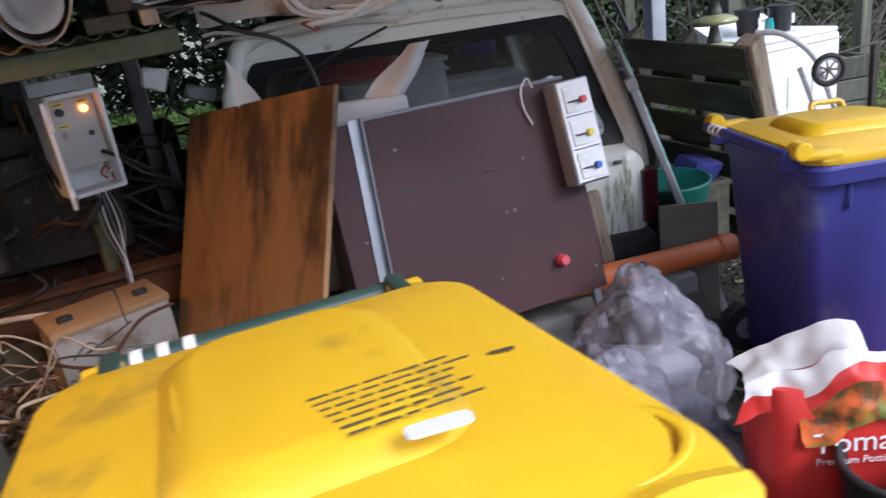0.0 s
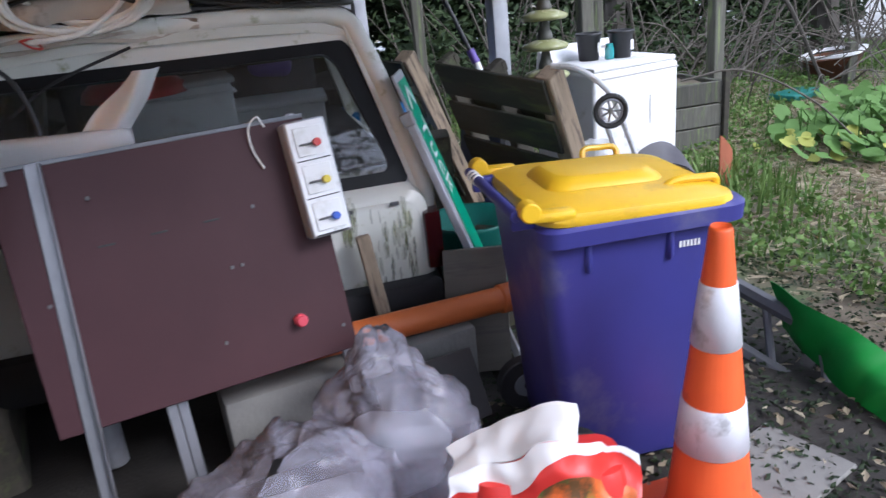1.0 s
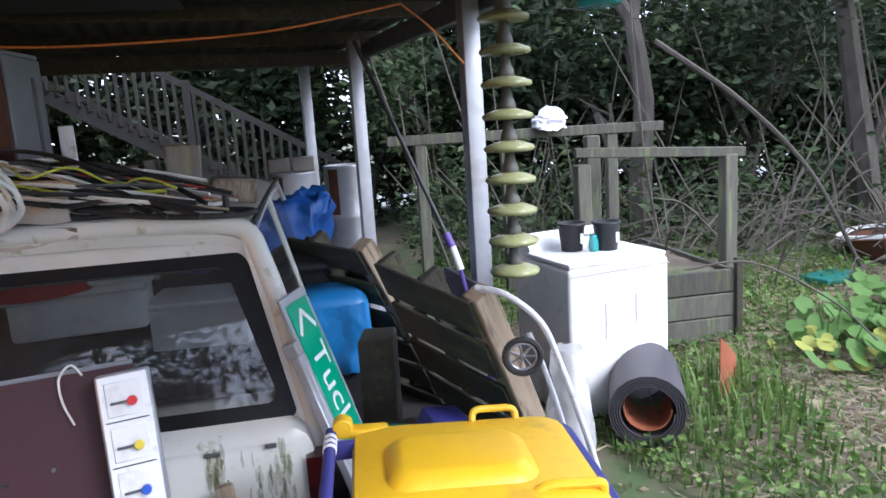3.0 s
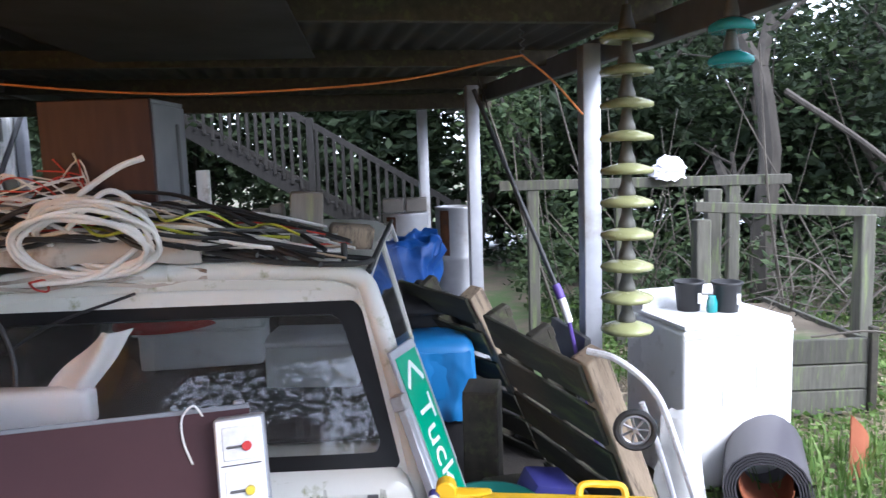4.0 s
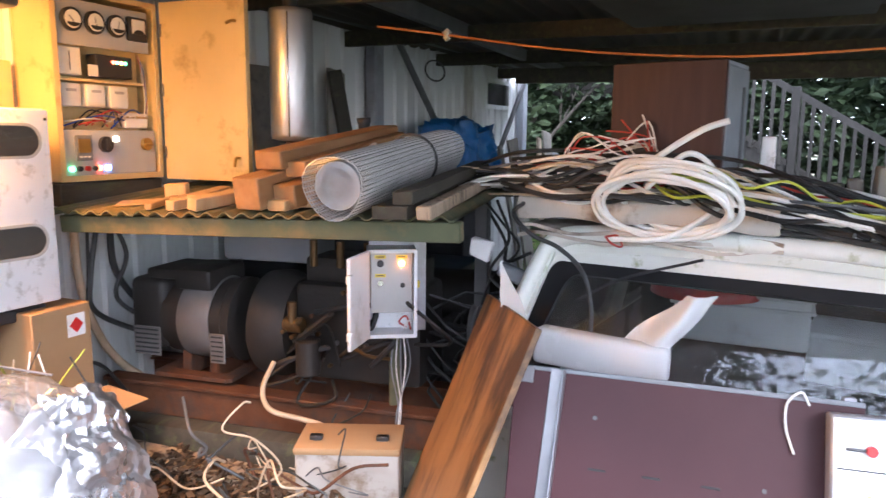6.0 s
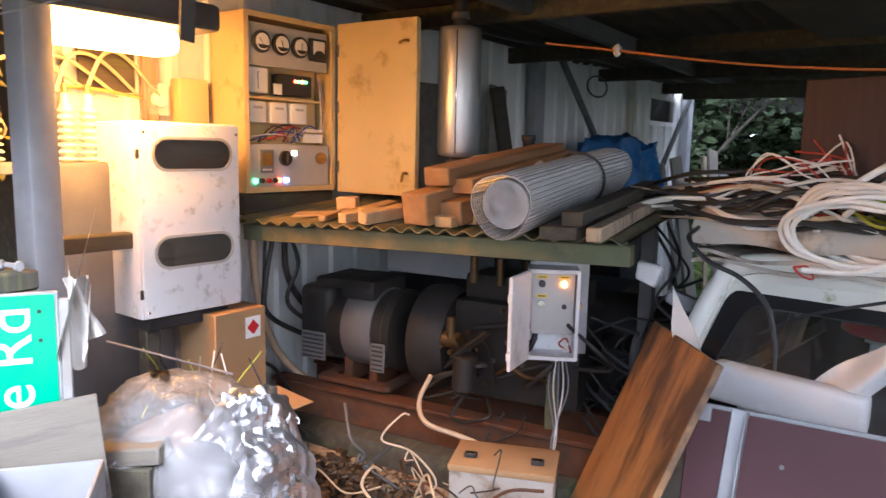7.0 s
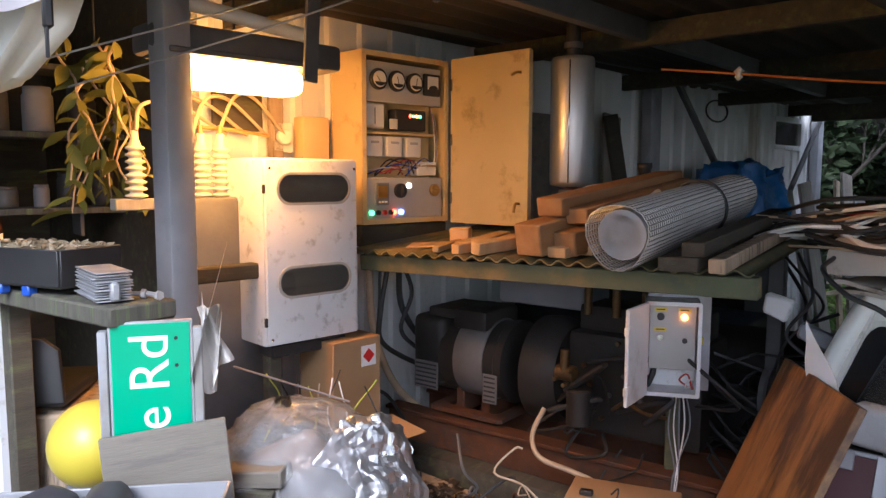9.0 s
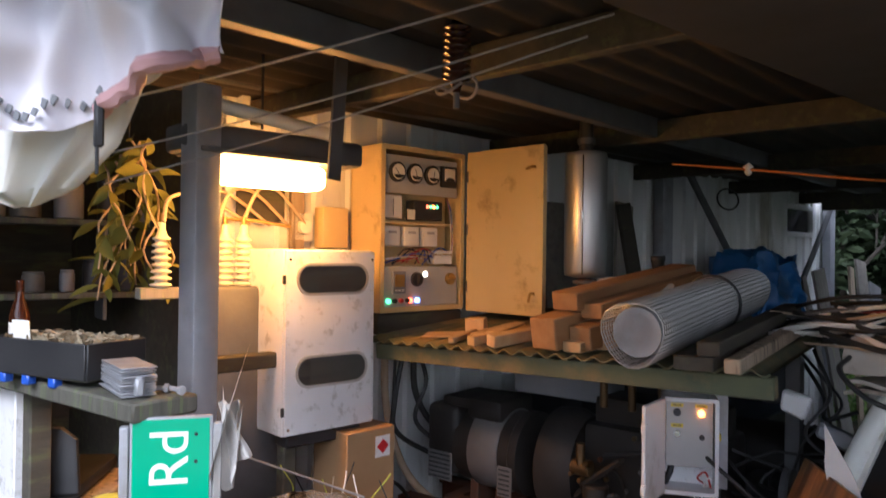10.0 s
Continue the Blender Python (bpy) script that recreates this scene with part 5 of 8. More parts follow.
# ---- insulator strings ----
def insulator_string(label, x, y, z0, n, r, pitch, mat, top):
    s = thing("insulator_string", label, "insulator", pose(x, y, z0), "insulators")
    for i in range(n):
        z = i * pitch
        d = part("disc", lathe([(0.02, 0.0), (r * 0.55, 0.004), (r * 0.93, 0.0), (r, 0.012), (r * 0.97, 0.026), (r * 0.6, 0.045), (r * 0.3, 0.055)], 26), mat, s, "", pose(0, 0, z))
        part("cap", lathe([(r * 0.34, 0.045), (r * 0.32, 0.075), (r * 0.22, 0.11), (r * 0.16, pitch + 0.01)], 16), "cast_grey", d)
    part("hanger", rod(0.008, top - z0 - n * pitch + 0.02, (0, 0, n * pitch + (top - z0 - n * pitch) / 2), 8), "steel_dark", s)
    return s


insulator_string("string of olive-green glazed disc insulators hanging by the post", 2.32, 3.97, 0.9, 10, 0.13, 0.158, "glaze", 2.5)
insulator_string("string of aqua glass insulators hanging from the roof edge", 2.47, 3.15, 2.1, 2, 0.085, 0.12, "glaze_aqua", 2.5)
single("spring_hook", tube([(1.88 + 0.012 * math.cos(k), 4.4 + 0.012 * math.sin(k), 2.33 + 0.0065 * k) for k in [i * 0.8 for i in range(32)]], 0.004, 5, 1), "steel_dark", "coiled steel spring hanging from the roof", "spring", None)
single("rope", tube([(-1.5, 3.55, 2.33), (-1.19, 3.74, 2.29), (-0.6, 3.88, 2.2), (0.0, 4.0, 2.15), (0.5, 4.1, 2.15), (1.2, 4.25, 2.2), (1.88, 4.4, 2.33)], 0.006, 6, 8), "rope_orange", "orange cord slung across under the roof", "cord", None)
single("rope", tube([(1.88, 4.4, 2.33), (2.05, 4.45, 2.2), (2.25, 4.6, 2.02)], 0.006, 6, 6), "rope_orange", "end of the orange cord tied to the post", "cord", None)
single("cord_knot", crumple(lathe([(0.005, -0.03), (0.02, -0.015), (0.012, 0), (0.022, 0.015), (0.006, 0.03)], 10), 0.008, 40), "cable_white", "white knotted cord end", "knot", pose(-1.19, 3.74, 2.29))

# ---- goods between car and fence ----
for x, y, mt, lab in ((1.17, 6.7, "galv", "grey steel drum with two blocks on its lid"), (1.64, 7.25, "galv", "rust-streaked grey steel drum without a lid")):
    d = thing("steel_drum", lab, "drum", pose(x, y, 0), "steel drums")
    part("shell", lathe([(0.2, 0), (0.2, 0.4), (0.208, 0.42), (0.2, 0.44), (0.2, 0.85), (0.208, 0.87), (0.2, 0.89), (0.2, 1.33), (0.207, 1.345), (0.18, 1.35), (0.18, 1.33)], 28), mt, d)
    part("rust_streak", grid(lambda u, v: (0.203 * math.sin(-0.9 + 0.5 * u), -0.203 * math.cos(-0.9 + 0.5 * u), 0.9 + 0.42 * v), 5, 3), "rust", d)
for dx in (-0.1, 0.1):
    single("concrete_offcut", bx(0.18, 0.2, 0.12, (0, 0, 0.06), 0.008), "concrete", "grey block on the drum lid", "block", pose(1.17 + dx, 6.68, 1.352))


def draped(w, d, h, seed, folds=7):
    """A sheet draped over something: a rounded top and hanging, folded sides."""
    def fn(u, v):
        a = 2 * math.pi * u
        q = max(0.0, (v - 0.4) / 0.6)
        r = min(v / 0.4, 1) * (1 + 0.12 * q)
        fold = 1 + 0.1 * q * math.sin(folds * a + seed) + 0.05 * q * math.sin((folds * 2 + 1) * a)
        sx = abs(math.cos(a)) ** 0.6 * (1 if math.cos(a) >= 0 else -1)
        sy = abs(math.sin(a)) ** 0.6 * (1 if math.sin(a) >= 0 else -1)
        return (w / 2 * r * sx * fold, d / 2 * r * sy * fold, h * (1 - q) + 0.03 * math.sin(a * 2 + seed) * (1 - q))
    bm = grid(fn, 72, 30)
    bmesh.ops.remove_doubles(bm, verts=bm.verts, dist=0.0005)
    return crumple(crumple(crumple(bm, 0.07, 4.5, seed), 0.045, 9, seed + 5), 0.02, 16, seed + 3)


single("tarpaulin", draped(0.5, 0.5, 1.25, 2), "tarp_blue", "blue tarpaulin draped over a tall stack", "tarpaulin", pose(1.14, 5.4, 0.0))
single("tarpaulin", crumple(crumple(add(bx(0.36, 0.38, 0.36, (0, 0, 0.17), 0.06, 4), grid(lambda u, v: (-0.17 + 0.34 * u, -0.2 - 0.02 * math.sin(11 * u) * v, 0.3 - 0.38 * v), 24, 14, 0.003)), 0.02, 8, 5), 0.008, 24), "tarp_sky", "bright blue tarpaulin over a box by the car", "tarpaulin", pose(1.38, 4.3, 0.5), auto=25)
single("dark_box", bx(0.3, 0.34, 0.78, (0, 0, 0.39), 0.01), "black", "dark box under the blue tarpaulin", "box", pose(1.38, 4.3, 0.0))
single("kettle_barbecue", lathe([(0.23, 0), (0.24, 0.02), (0.2, 0.07), (0.1, 0.1), (0.02, 0.11), (0.02, 0.14), (0.03, 0.15), (0.015, 0.165)], 28), "black", "black domed kettle barbecue top on a box", "barbecue", pose(1.28, 4.62, 0.93))
single("grill_stand", bx(0.3, 0.3, 0.93, (0, 0, 0.465), 0.02), "black", "dark box under the kettle lid", "box", pose(1.28, 4.65, 0))
single("steel_box", bx(0.16, 0.22, 0.74, (0, 0, 0.37), 0.008), "timber_dark", "tall dark brown carton beside the road sign", "carton", pose(1.56, 3.7, 0.0, 0, 0, -12))
um = thing("umbrella", "black pole with a purple and white handle, leaning by the post", "pole", pose(0, 0, 0))
part("pole", tube([(1.65, 4.85, 2.2), (2.08, 4.6, 1.04)], 0.014, 8, 1), "black", um)
part("grip", tube([(2.08, 4.6, 1.04), (2.11, 4.58, 0.96)], 0.026, 10, 1), "purple", um, "purple collar")
part("sleeve", tube([(2.11, 4.58, 0.96), (2.15, 4.56, 0.82)], 0.024, 10, 1), "white_paint", um, "white sleeve")
part("tail", tube([(2.15, 4.56, 0.82), (2.3, 4.45, 0.02)], 0.013, 8, 1), "purple", um)
single("crate", crumple(bx(0.18, 0.16, 0.12, (0, 0, 0.06), 0.02, 2), 0.015, 8), "bin_blue", "dark blue plastic crate, tilted, between pallet and car", "crate", pose(1.74, 3.2, 0.41, 12, 18, 20))
single("crate_prop", bx(0.32, 0.4, 0.4, (0, 0, 0.2), 0.01), "timber_dark", "dark timber stack under the crate", "timber", pose(1.72, 3.3, 0.0, 0, 0, 10))
single("dark_board", bx(0.04, 0.6, 0.75, (0, 0, 0.37), 0.004), "black", "black board behind the pallets", "board", pose(2.12, 4.75, 0.0, 0, 6, 8))

# ---- ladder with green tarpaulin, at the open side ----
ld = thing("ladder", "aluminium ladder lying on the dirt by the open side", "ladder", pose(0, 0, 0))
A0, A1 = Vector((2.36, 2.6, 0.26)), Vector((2.66, 1.72, 0.06))
for off in (Vector((0, 0, 0)), Vector((-0.08, -0.16, -0.2))):
    part("rail", tube([A0 + off, A1 + off], 0.035, 8, 1), "steel_dark", ld)
for k in range(4):
    q = A0.lerp(A1, 0.12 + 0.24 * k)
    part("rung", tube([q, q + Vector((-0.08, -0.16, -0.2))], 0.016, 8, 1), "steel_dark", ld)
part("end_cap", tube([A1, A1 + (A1 - A0).normalized() * 0.09], 0.042, 10, 1), "black", ld)


DRAPE_TOP = smooth_path([(2.484, 2.272, 0.27), (2.505, 2.049, 0.24), (2.562, 1.871, 0.19), (2.593, 1.711, 0.13), (2.604, 1.567, 0.05)], 10)
DRAPE_FOOT = smooth_path([(2.515, 2.24, 0.09), (2.5, 2.03, 0.03), (2.455, 1.82, 0.025), (2.455, 1.7, 0.025), (2.46, 1.6, 0.025)], 10)


def drape(u, v):
    i = min(len(DRAPE_TOP) - 1, int(u * (len(DRAPE_TOP) - 1) + 0.5))
    p = DRAPE_TOP[i].lerp(DRAPE_FOOT[i], v)
    p += Vector((-0.5, -0.3, 0.4)) * (0.07 * math.sin(math.pi * v) * (0.4 + 0.6 * u) + 0.012 * math.sin(26 * u + 5 * v))
    return wobble(p, 0.018, 8)


single("tarpaulin", grid(drape, 36, 20, 0.003), "tarp_green", "bright green tarpaulin thrown over the ladder", "tarpaulin", None)
single("dark_sheet", bx(0.02, 0.5, 0.34, (0, 0, 0.17), 0.004), "bin_green", "dark green sheet leaning on the post", "sheet", pose(2.98, 1.55, 0.0, 0, -20, 12))

# ---- fence, raised bed, tub ----
def wood_post(x, y, h, w=0.1, lab="weathered grey timber fence post"):
    return single("fence_post", bx(w, w, h, (0, 0, h / 2), 0.008), "fence_wood", lab, "fence post", pose(x, y, -0.03, 0, 0, rnd.uniform(-6, 6)), "fence posts")


for x, y, h in ((4.3, 5.2, 1.36), (3.2, 5.25, 1.36), (3.38, 5.5, 1.55), (2.3, 6.8, 1.55), (4.1, 6.8, 1.6), (3.1, 6.85, 1.55), (6.9, 6.5, 0.45)):
    wood_post(x, y, h)
single("fence_rail", bx(1.3, 0.05, 0.07, (0, 0, 0), 0.006), "fence_wood", "pale weathered fence rail", "fence rail", pose(3.78, 5.2, 1.38, 0, 3.5, 0), "fence rails")
single("fence_rail", bx(2.6, 0.05, 0.09, (0, 0, 0), 0.006), "fence_wood", "grey fence rail among the bushes", "fence rail", pose(3.3, 6.76, 1.53, 0, 0.5, 0), "fence rails")
single("white_sack", crumple(crumple(bag(lambda v, a: 0.15 * (1 - v ** 2) ** 0.5 + 0.02, 0.28, 3, 0.05, 8, 30, 16), 0.05, 7), 0.02, 22), "bag_lilac", "white plastic sack lying on the far fence rail", "sack", pose(3.48, 6.76, 1.56) @ Matrix.Diagonal((0.9, 0.8, 0.65, 1)))
bed = thing("raised_bed", "raised garden bed of grey planks with dead stalks", "garden bed", pose(3.85, 5.0, 0))
for k in range(3):
    part("plank", bx(0.75, 0.035, 0.165, (0, 0, 0.1 + 0.175 * k), 0.006), "fence_wood", bed)
    part("plank", bx(0.035, 1.4, 0.165, (0.36, 0.7, 0.1 + 0.175 * k), 0.006), "fence_wood", bed)
part("corner_stake", bx(0.05, 0.05, 0.62, (0.4, -0.02, 0.3), 0.005), "timber_dark", bed)
part("earth", grid(lambda u, v: (-0.35 + 0.7 * u, 0.05 + 1.3 * v, 0.5 + 0.05 * noise.noise((u * 4, v * 7, 0))), 10, 14), "soil", bed)
tb = thing("old_bathtub", "old rusty bathtub with a white rim, standing in the weeds", "bathtub", pose(7.0, 6.8, 0.0, -6, 0, 35))
part("tub", loft([[(x, y, 0.02) for x, y in rounded(0.5, 0.35, 0.15, 4)], [(x, y, 0.25) for x, y in rounded(0.8, 0.55, 0.2, 4)], [(x, y, 0.25) for x, y in rounded(0.76, 0.5, 0.2, 4)], [(x, y, 0.06) for x, y in rounded(0.45, 0.3, 0.13, 4)]]), "rust", tb)
part("rim", ring_plate([(x, z) for x, z in rounded(0.86, 0.6, 0.22, 4)], [(x, z) for x, z in rounded(0.76, 0.5, 0.2, 4)], 0.03), "enamel", tb, "white enamel rim", pose(0, 0, 0.27, 90, 0, 0))
single("green_tray", bx(0.5, 0.3, 0.06, (0, 0, 0.03), 0.015, 2), "teal_tub", "green plastic tray in the weeds", "tray", pose(5.95, 6.15, 0.02, 0, 0, 15))

# ---- stairs behind the carport ----
# every stair part takes the timber tone darkened for shade
st = thing("staircase", "timber stair and landing with a slatted balustrade, behind the carport, its shade painted in near-black", "staircase", pose(0, 11.0, 0))
slope = 0.606
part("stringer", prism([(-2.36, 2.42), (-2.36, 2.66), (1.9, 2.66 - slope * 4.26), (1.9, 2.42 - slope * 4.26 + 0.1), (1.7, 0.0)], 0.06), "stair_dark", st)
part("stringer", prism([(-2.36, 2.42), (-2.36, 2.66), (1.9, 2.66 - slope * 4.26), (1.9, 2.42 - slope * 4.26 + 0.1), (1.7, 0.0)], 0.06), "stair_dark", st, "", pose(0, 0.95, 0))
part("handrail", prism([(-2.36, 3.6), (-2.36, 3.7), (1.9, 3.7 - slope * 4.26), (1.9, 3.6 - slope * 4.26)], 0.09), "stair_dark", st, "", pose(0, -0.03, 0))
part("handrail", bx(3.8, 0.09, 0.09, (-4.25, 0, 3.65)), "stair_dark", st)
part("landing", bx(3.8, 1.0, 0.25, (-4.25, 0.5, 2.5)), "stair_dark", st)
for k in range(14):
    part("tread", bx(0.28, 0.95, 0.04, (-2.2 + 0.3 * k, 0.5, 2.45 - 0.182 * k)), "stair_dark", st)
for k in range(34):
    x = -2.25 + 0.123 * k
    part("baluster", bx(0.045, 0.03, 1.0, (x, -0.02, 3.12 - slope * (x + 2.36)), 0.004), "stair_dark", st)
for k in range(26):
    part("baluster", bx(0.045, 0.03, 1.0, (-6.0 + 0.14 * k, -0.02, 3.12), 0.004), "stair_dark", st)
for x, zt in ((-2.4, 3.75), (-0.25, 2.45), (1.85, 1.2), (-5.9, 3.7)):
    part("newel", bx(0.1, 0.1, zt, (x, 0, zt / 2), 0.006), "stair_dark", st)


# ---- plants ----
def leaf_mesh(name, centres, size, mat, seed, flat=0.5, long=2.0):
    """Many small four-cornered leaves, bent along the middle, turned at random about the centres."""
    r = np.random.RandomState(seed)
    n = len(centres)
    c = np.asarray(centres)
    a = r.normal(size=(n, 3)) * (1, 1, 1 - flat)
    a /= np.linalg.norm(a, axis=1)[:, None] + 1e-9
    b = np.cross(a, r.normal(size=(n, 3)))
    b /= np.linalg.norm(b, axis=1)[:, None] + 1e-9
    s = (size * r.uniform(0.6, 1.35, n))[:, None]
    nrm = np.cross(a, b)
    v = np.stack([c - a * s * long / 2, c + b * s * 0.5 + nrm * s * 0.15, c + a * s * long / 2, c - b * s * 0.5 + nrm * s * 0.15], 1).reshape(-1, 3)
    k = np.arange(n) * 4
    f = np.stack([k, k + 1, k + 2, k + 3], 1)
    return from_arrays(name, v.tolist(), f.tolist(), mat)


def branching(r, base, height, radius, spread_, levels, droop=0.0):
    """Tapered limbs; returns the bmesh and the tips."""
    bm, tips = bmesh.new(), []

    def grow(p, d, length, rad, lev):
        q = [p]
        for k in range(3):
            d = (d + Vector((r.uniform(-1, 1), r.uniform(-1, 1), r.uniform(-0.5, 0.6) - droop)) * 0.22).normalized()
            q.append(q[-1] + d * length / 3)
        add(bm, tube(q, rad, 6 if rad > 0.02 else 4, 2, 0.55))
        tips.extend(q[1:])
        if lev:
            for k in range(r.randint(2, 4)):
                at = q[r.randint(1, 3)]
                nd = (d + spread_ * Vector((r.uniform(-1, 1), r.uniform(-1, 1), r.uniform(-0.3, 0.6)))).normalized()
                grow(at, nd, length * r.uniform(0.5, 0.75), rad * 0.5, lev - 1)
    grow(Vector(base), Vector((r.uniform(-0.1, 0.1), r.uniform(-0.1, 0.1), 1)), height, radius, levels)
    return bm, tips


def tree(x, y, h, seed, label, leaf, leaves, size, rad=0.09, low=0.0, spread_=0.9, near_ground=False):
    r = random.Random(seed)
    t = thing("tree", label, "tree", pose(x, y, -0.05), "trees round the yard")
    bm, tips = branching(r, (0, 0, 0), h * 0.5, rad, spread_, 3)
    part("trunk", bm, "bark", t)
    rr = np.random.RandomState(seed)
    cs = []
    pick = [p for p in tips if p.z > low]
    for k in range(leaves):
        p = pick[rr.randint(len(pick))]
        cs.append(np.array(p) + rr.normal(size=3) * (0.24, 0.24, 0.2) * (h / 4))
    cs = [c for c in cs if c[2] > 0.1]
    cr = leaf_mesh("crown", cs, size, leaf, seed)
    cr.parent = t
    return t


rnd = random.Random(21)
spots = [(-6.5, 13.5), (-4.5, 15), (-2.5, 14), (-0.8, 16), (0.8, 13.5), (2.2, 12.5), (3.4, 10.2), (4.6, 11.5), (5.6, 9.6), (6.9, 11.0), (7.2, 9.7), (9.4, 11.5), (11.5, 7.2), (13.5, 9), (2.9, 15), (6.2, 14), (9.8, 15), (-5.2, 9.6), (-7.5, 11), (-4.2, 10.6)]
for i, (x, y) in enumerate(spots):
    tree(x, y, rnd.uniform(4.6, 6.6), 100 + i, "dark evergreen tree in the thicket beyond the carport", "leaf_dark" if i % 3 else "leaf_mid", 3600, 0.07, rnd.uniform(0.06, 0.12), 0.3)
for i, (x, y) in enumerate([(7.6, 7.6), (5.2, 8.4)]):
    tree(x, y, 5.5, 300 + i, "old pine with bare lower branches", "leaf_dark", 1700, 0.05, 0.17, 2.0, 1.2)
for i, (x, y) in enumerate([(-9, -12), (-3, -15), (6.5, -15), (13, -3), (14, 3), (-11, -4)]):
    tree(x, y, rnd.uniform(4, 6), 400 + i, "tree on the far side of the yard", "leaf_mid", 1500, 0.16, 0.12, 0.3)

for i, (x, y) in enumerate([(-6, -10), (-1.5, -11.5), (1.8, -9.5), (4.6, -13), (1.2, -14)]):
    tree(x, y, rnd.uniform(9.5, 12), 500 + i, "tall tree across the yard, facing the carport", "leaf_dark", 3200, 0.1, 0.14, 1.5, 0.9)

# dense mass of leaves behind, right across
rs = np.random.RandomState(41)
for k, (x0, x1, y0, y1, zz, n) in enumerate(((-9, 0, 12.3, 15, 4.6, 30000), (0, 7, 12.3, 15, 4.6, 36000), (7, 15, 11.5, 15, 4.2, 20000), (3, 12, 9.6, 12, 2.6, 16000), (-8, -3.4, 9.2, 11, 2.8, 9000))):
    c = np.stack([rs.uniform(x0, x1, n), rs.uniform(y0, y1, n), zz * rs.uniform(0, 1, n) ** 0.8], 1)
    keep = np.array([noise.noise((q[0] * 0.7, q[1] * 0.5, q[2] * 0.7)) > -0.25 and not (0.68 < math.atan2(q[1] - 0.4, q[0] - 1.2) < 0.8 and q[2] < 1.35 + 0.3 * noise.noise((q[0] * 2, q[1] * 2, 7))) for q in c])
    tagged(leaf_mesh("hedge", c[keep], 0.11, "leaf_dark", 50 + k), "dense dark hedge behind the yard", "hedge", kind="stuff")

# added hedge out of view: blocks low sky light, mirrors in the rear window
n = 60000
c = np.stack([rs.uniform(-12, 12, n), rs.uniform(-7.5, -5, n), 2.9 * rs.uniform(0, 1, n)], 1)
keep = np.array([q[2] < 1.35 + 1.3 * noise.noise((q[0] * 0.8, 0, 3)) for q in c])
tagged(leaf_mesh("hedge", c[keep], 0.09, "leaf_mid", 90), "unseen uneven hedge added across the yard to hold back low sky light", "hedge", kind="stuff")

# bare stems and dead twigs in the thicket
r = random.Random(77)
bm = bmesh.new()
for i in range(90):
    x, y = r.uniform(2.6, 10), r.uniform(6.9, 10.5)
    z1 = r.uniform(1.0, 3.4)
    lean = Vector((r.uniform(-1.3, 1.3), r.uniform(-0.6, 0.6), z1))
    p = Vector((x, y, 0))
    add(bm, tube([p, p + lean * 0.5 + Vector((r.uniform(-0.1, 0.1), 0, 0)), p + lean], r.uniform(0.006, 0.02), 5, 3, 0.4))
for i in range(230):
    x, y = r.uniform(3.4, 8.5), r.uniform(5.7, 8.2)
    p = Vector((x, y, r.uniform(0.05, 0.5)))
    d = Vector((r.uniform(-1, 1), r.uniform(-0.6, 0.6), r.uniform(-0.15, 0.8)))
    add(bm, tube([p, p + d * 0.5 + Vector((0, 0, 0.12)), p + d], r.uniform(0.004, 0.012), 5, 3, 0.4))
single("dead_twigs", bm, "twig", "tangle of bare grey stems and dead twigs", "twigs", None, kind="stuff")
single("fallen_branch", tube([(3.7, 4.75, 0.62), (4.1, 4.6, 0.66), (4.5, 4.35, 0.42), (4.75, 4.1, 0.1), (4.9, 4.0, 0.02)], 0.009, 6, 6, 0.6), "twig", "long bare branch arching over the grass", "branch", None)
single("fallen_branch", tube([(4.6, 6.9, 2.3), (5.3, 6.6, 1.7), (5.9, 6.4, 1.0), (6.3, 6.2, 0.1)], 0.03, 7, 6, 0.6), "bark", "leaning dead branch in the thicket", "branch", None)

rs = np.random.RandomState(5)


def scatter(n, x0, x1, y0, y1, dens=None):
    out = []
    while len(out) < n:
        x, y = rs.uniform(x0, x1), rs.uniform(y0, y1)
        if dens is None or rs.uniform() < dens(x, y):
            out.append((x, y))
    return out


def clear_of(x, y):
    if x < 2.55 + 0.3 * max(0, 4 - y) and y < 9.2:
        return 0.0
    if 2.55 < x < 3.2 and 3.95 < y < 4.6 or 3.45 < x < 4.25 and 4.95 < y < 6.4:
        return 0.0
    return 1.0


def bare(x, y):
    return clear_of(x, y) * (0.25 + 0.75 * (noise.noise((x * 0.8, y * 0.8, 5)) > -0.05))


# litter on the dirt under the carport edge
cs = [(*q, 0.012 + rs.uniform(0, 0.02)) for q in scatter(7000, 1.2, 3.4, 0.9, 3.0)]
tagged(leaf_mesh("leaf_litter", cs, 0.013, "leaf_dark", 17, 0.8), "dark dead leaves and crumbs on the dirt floor", "litter", kind="stuff")
cs = [(*q, 0.012 + rs.uniform(0, 0.015)) for q in scatter(900, 1.2, 3.5, 0.9, 3.3)]
tagged(leaf_mesh("leaf_litter", cs, 0.02, "straw", 18, 0.8), "pale scraps and straw on the dirt floor", "litter", kind="stuff")

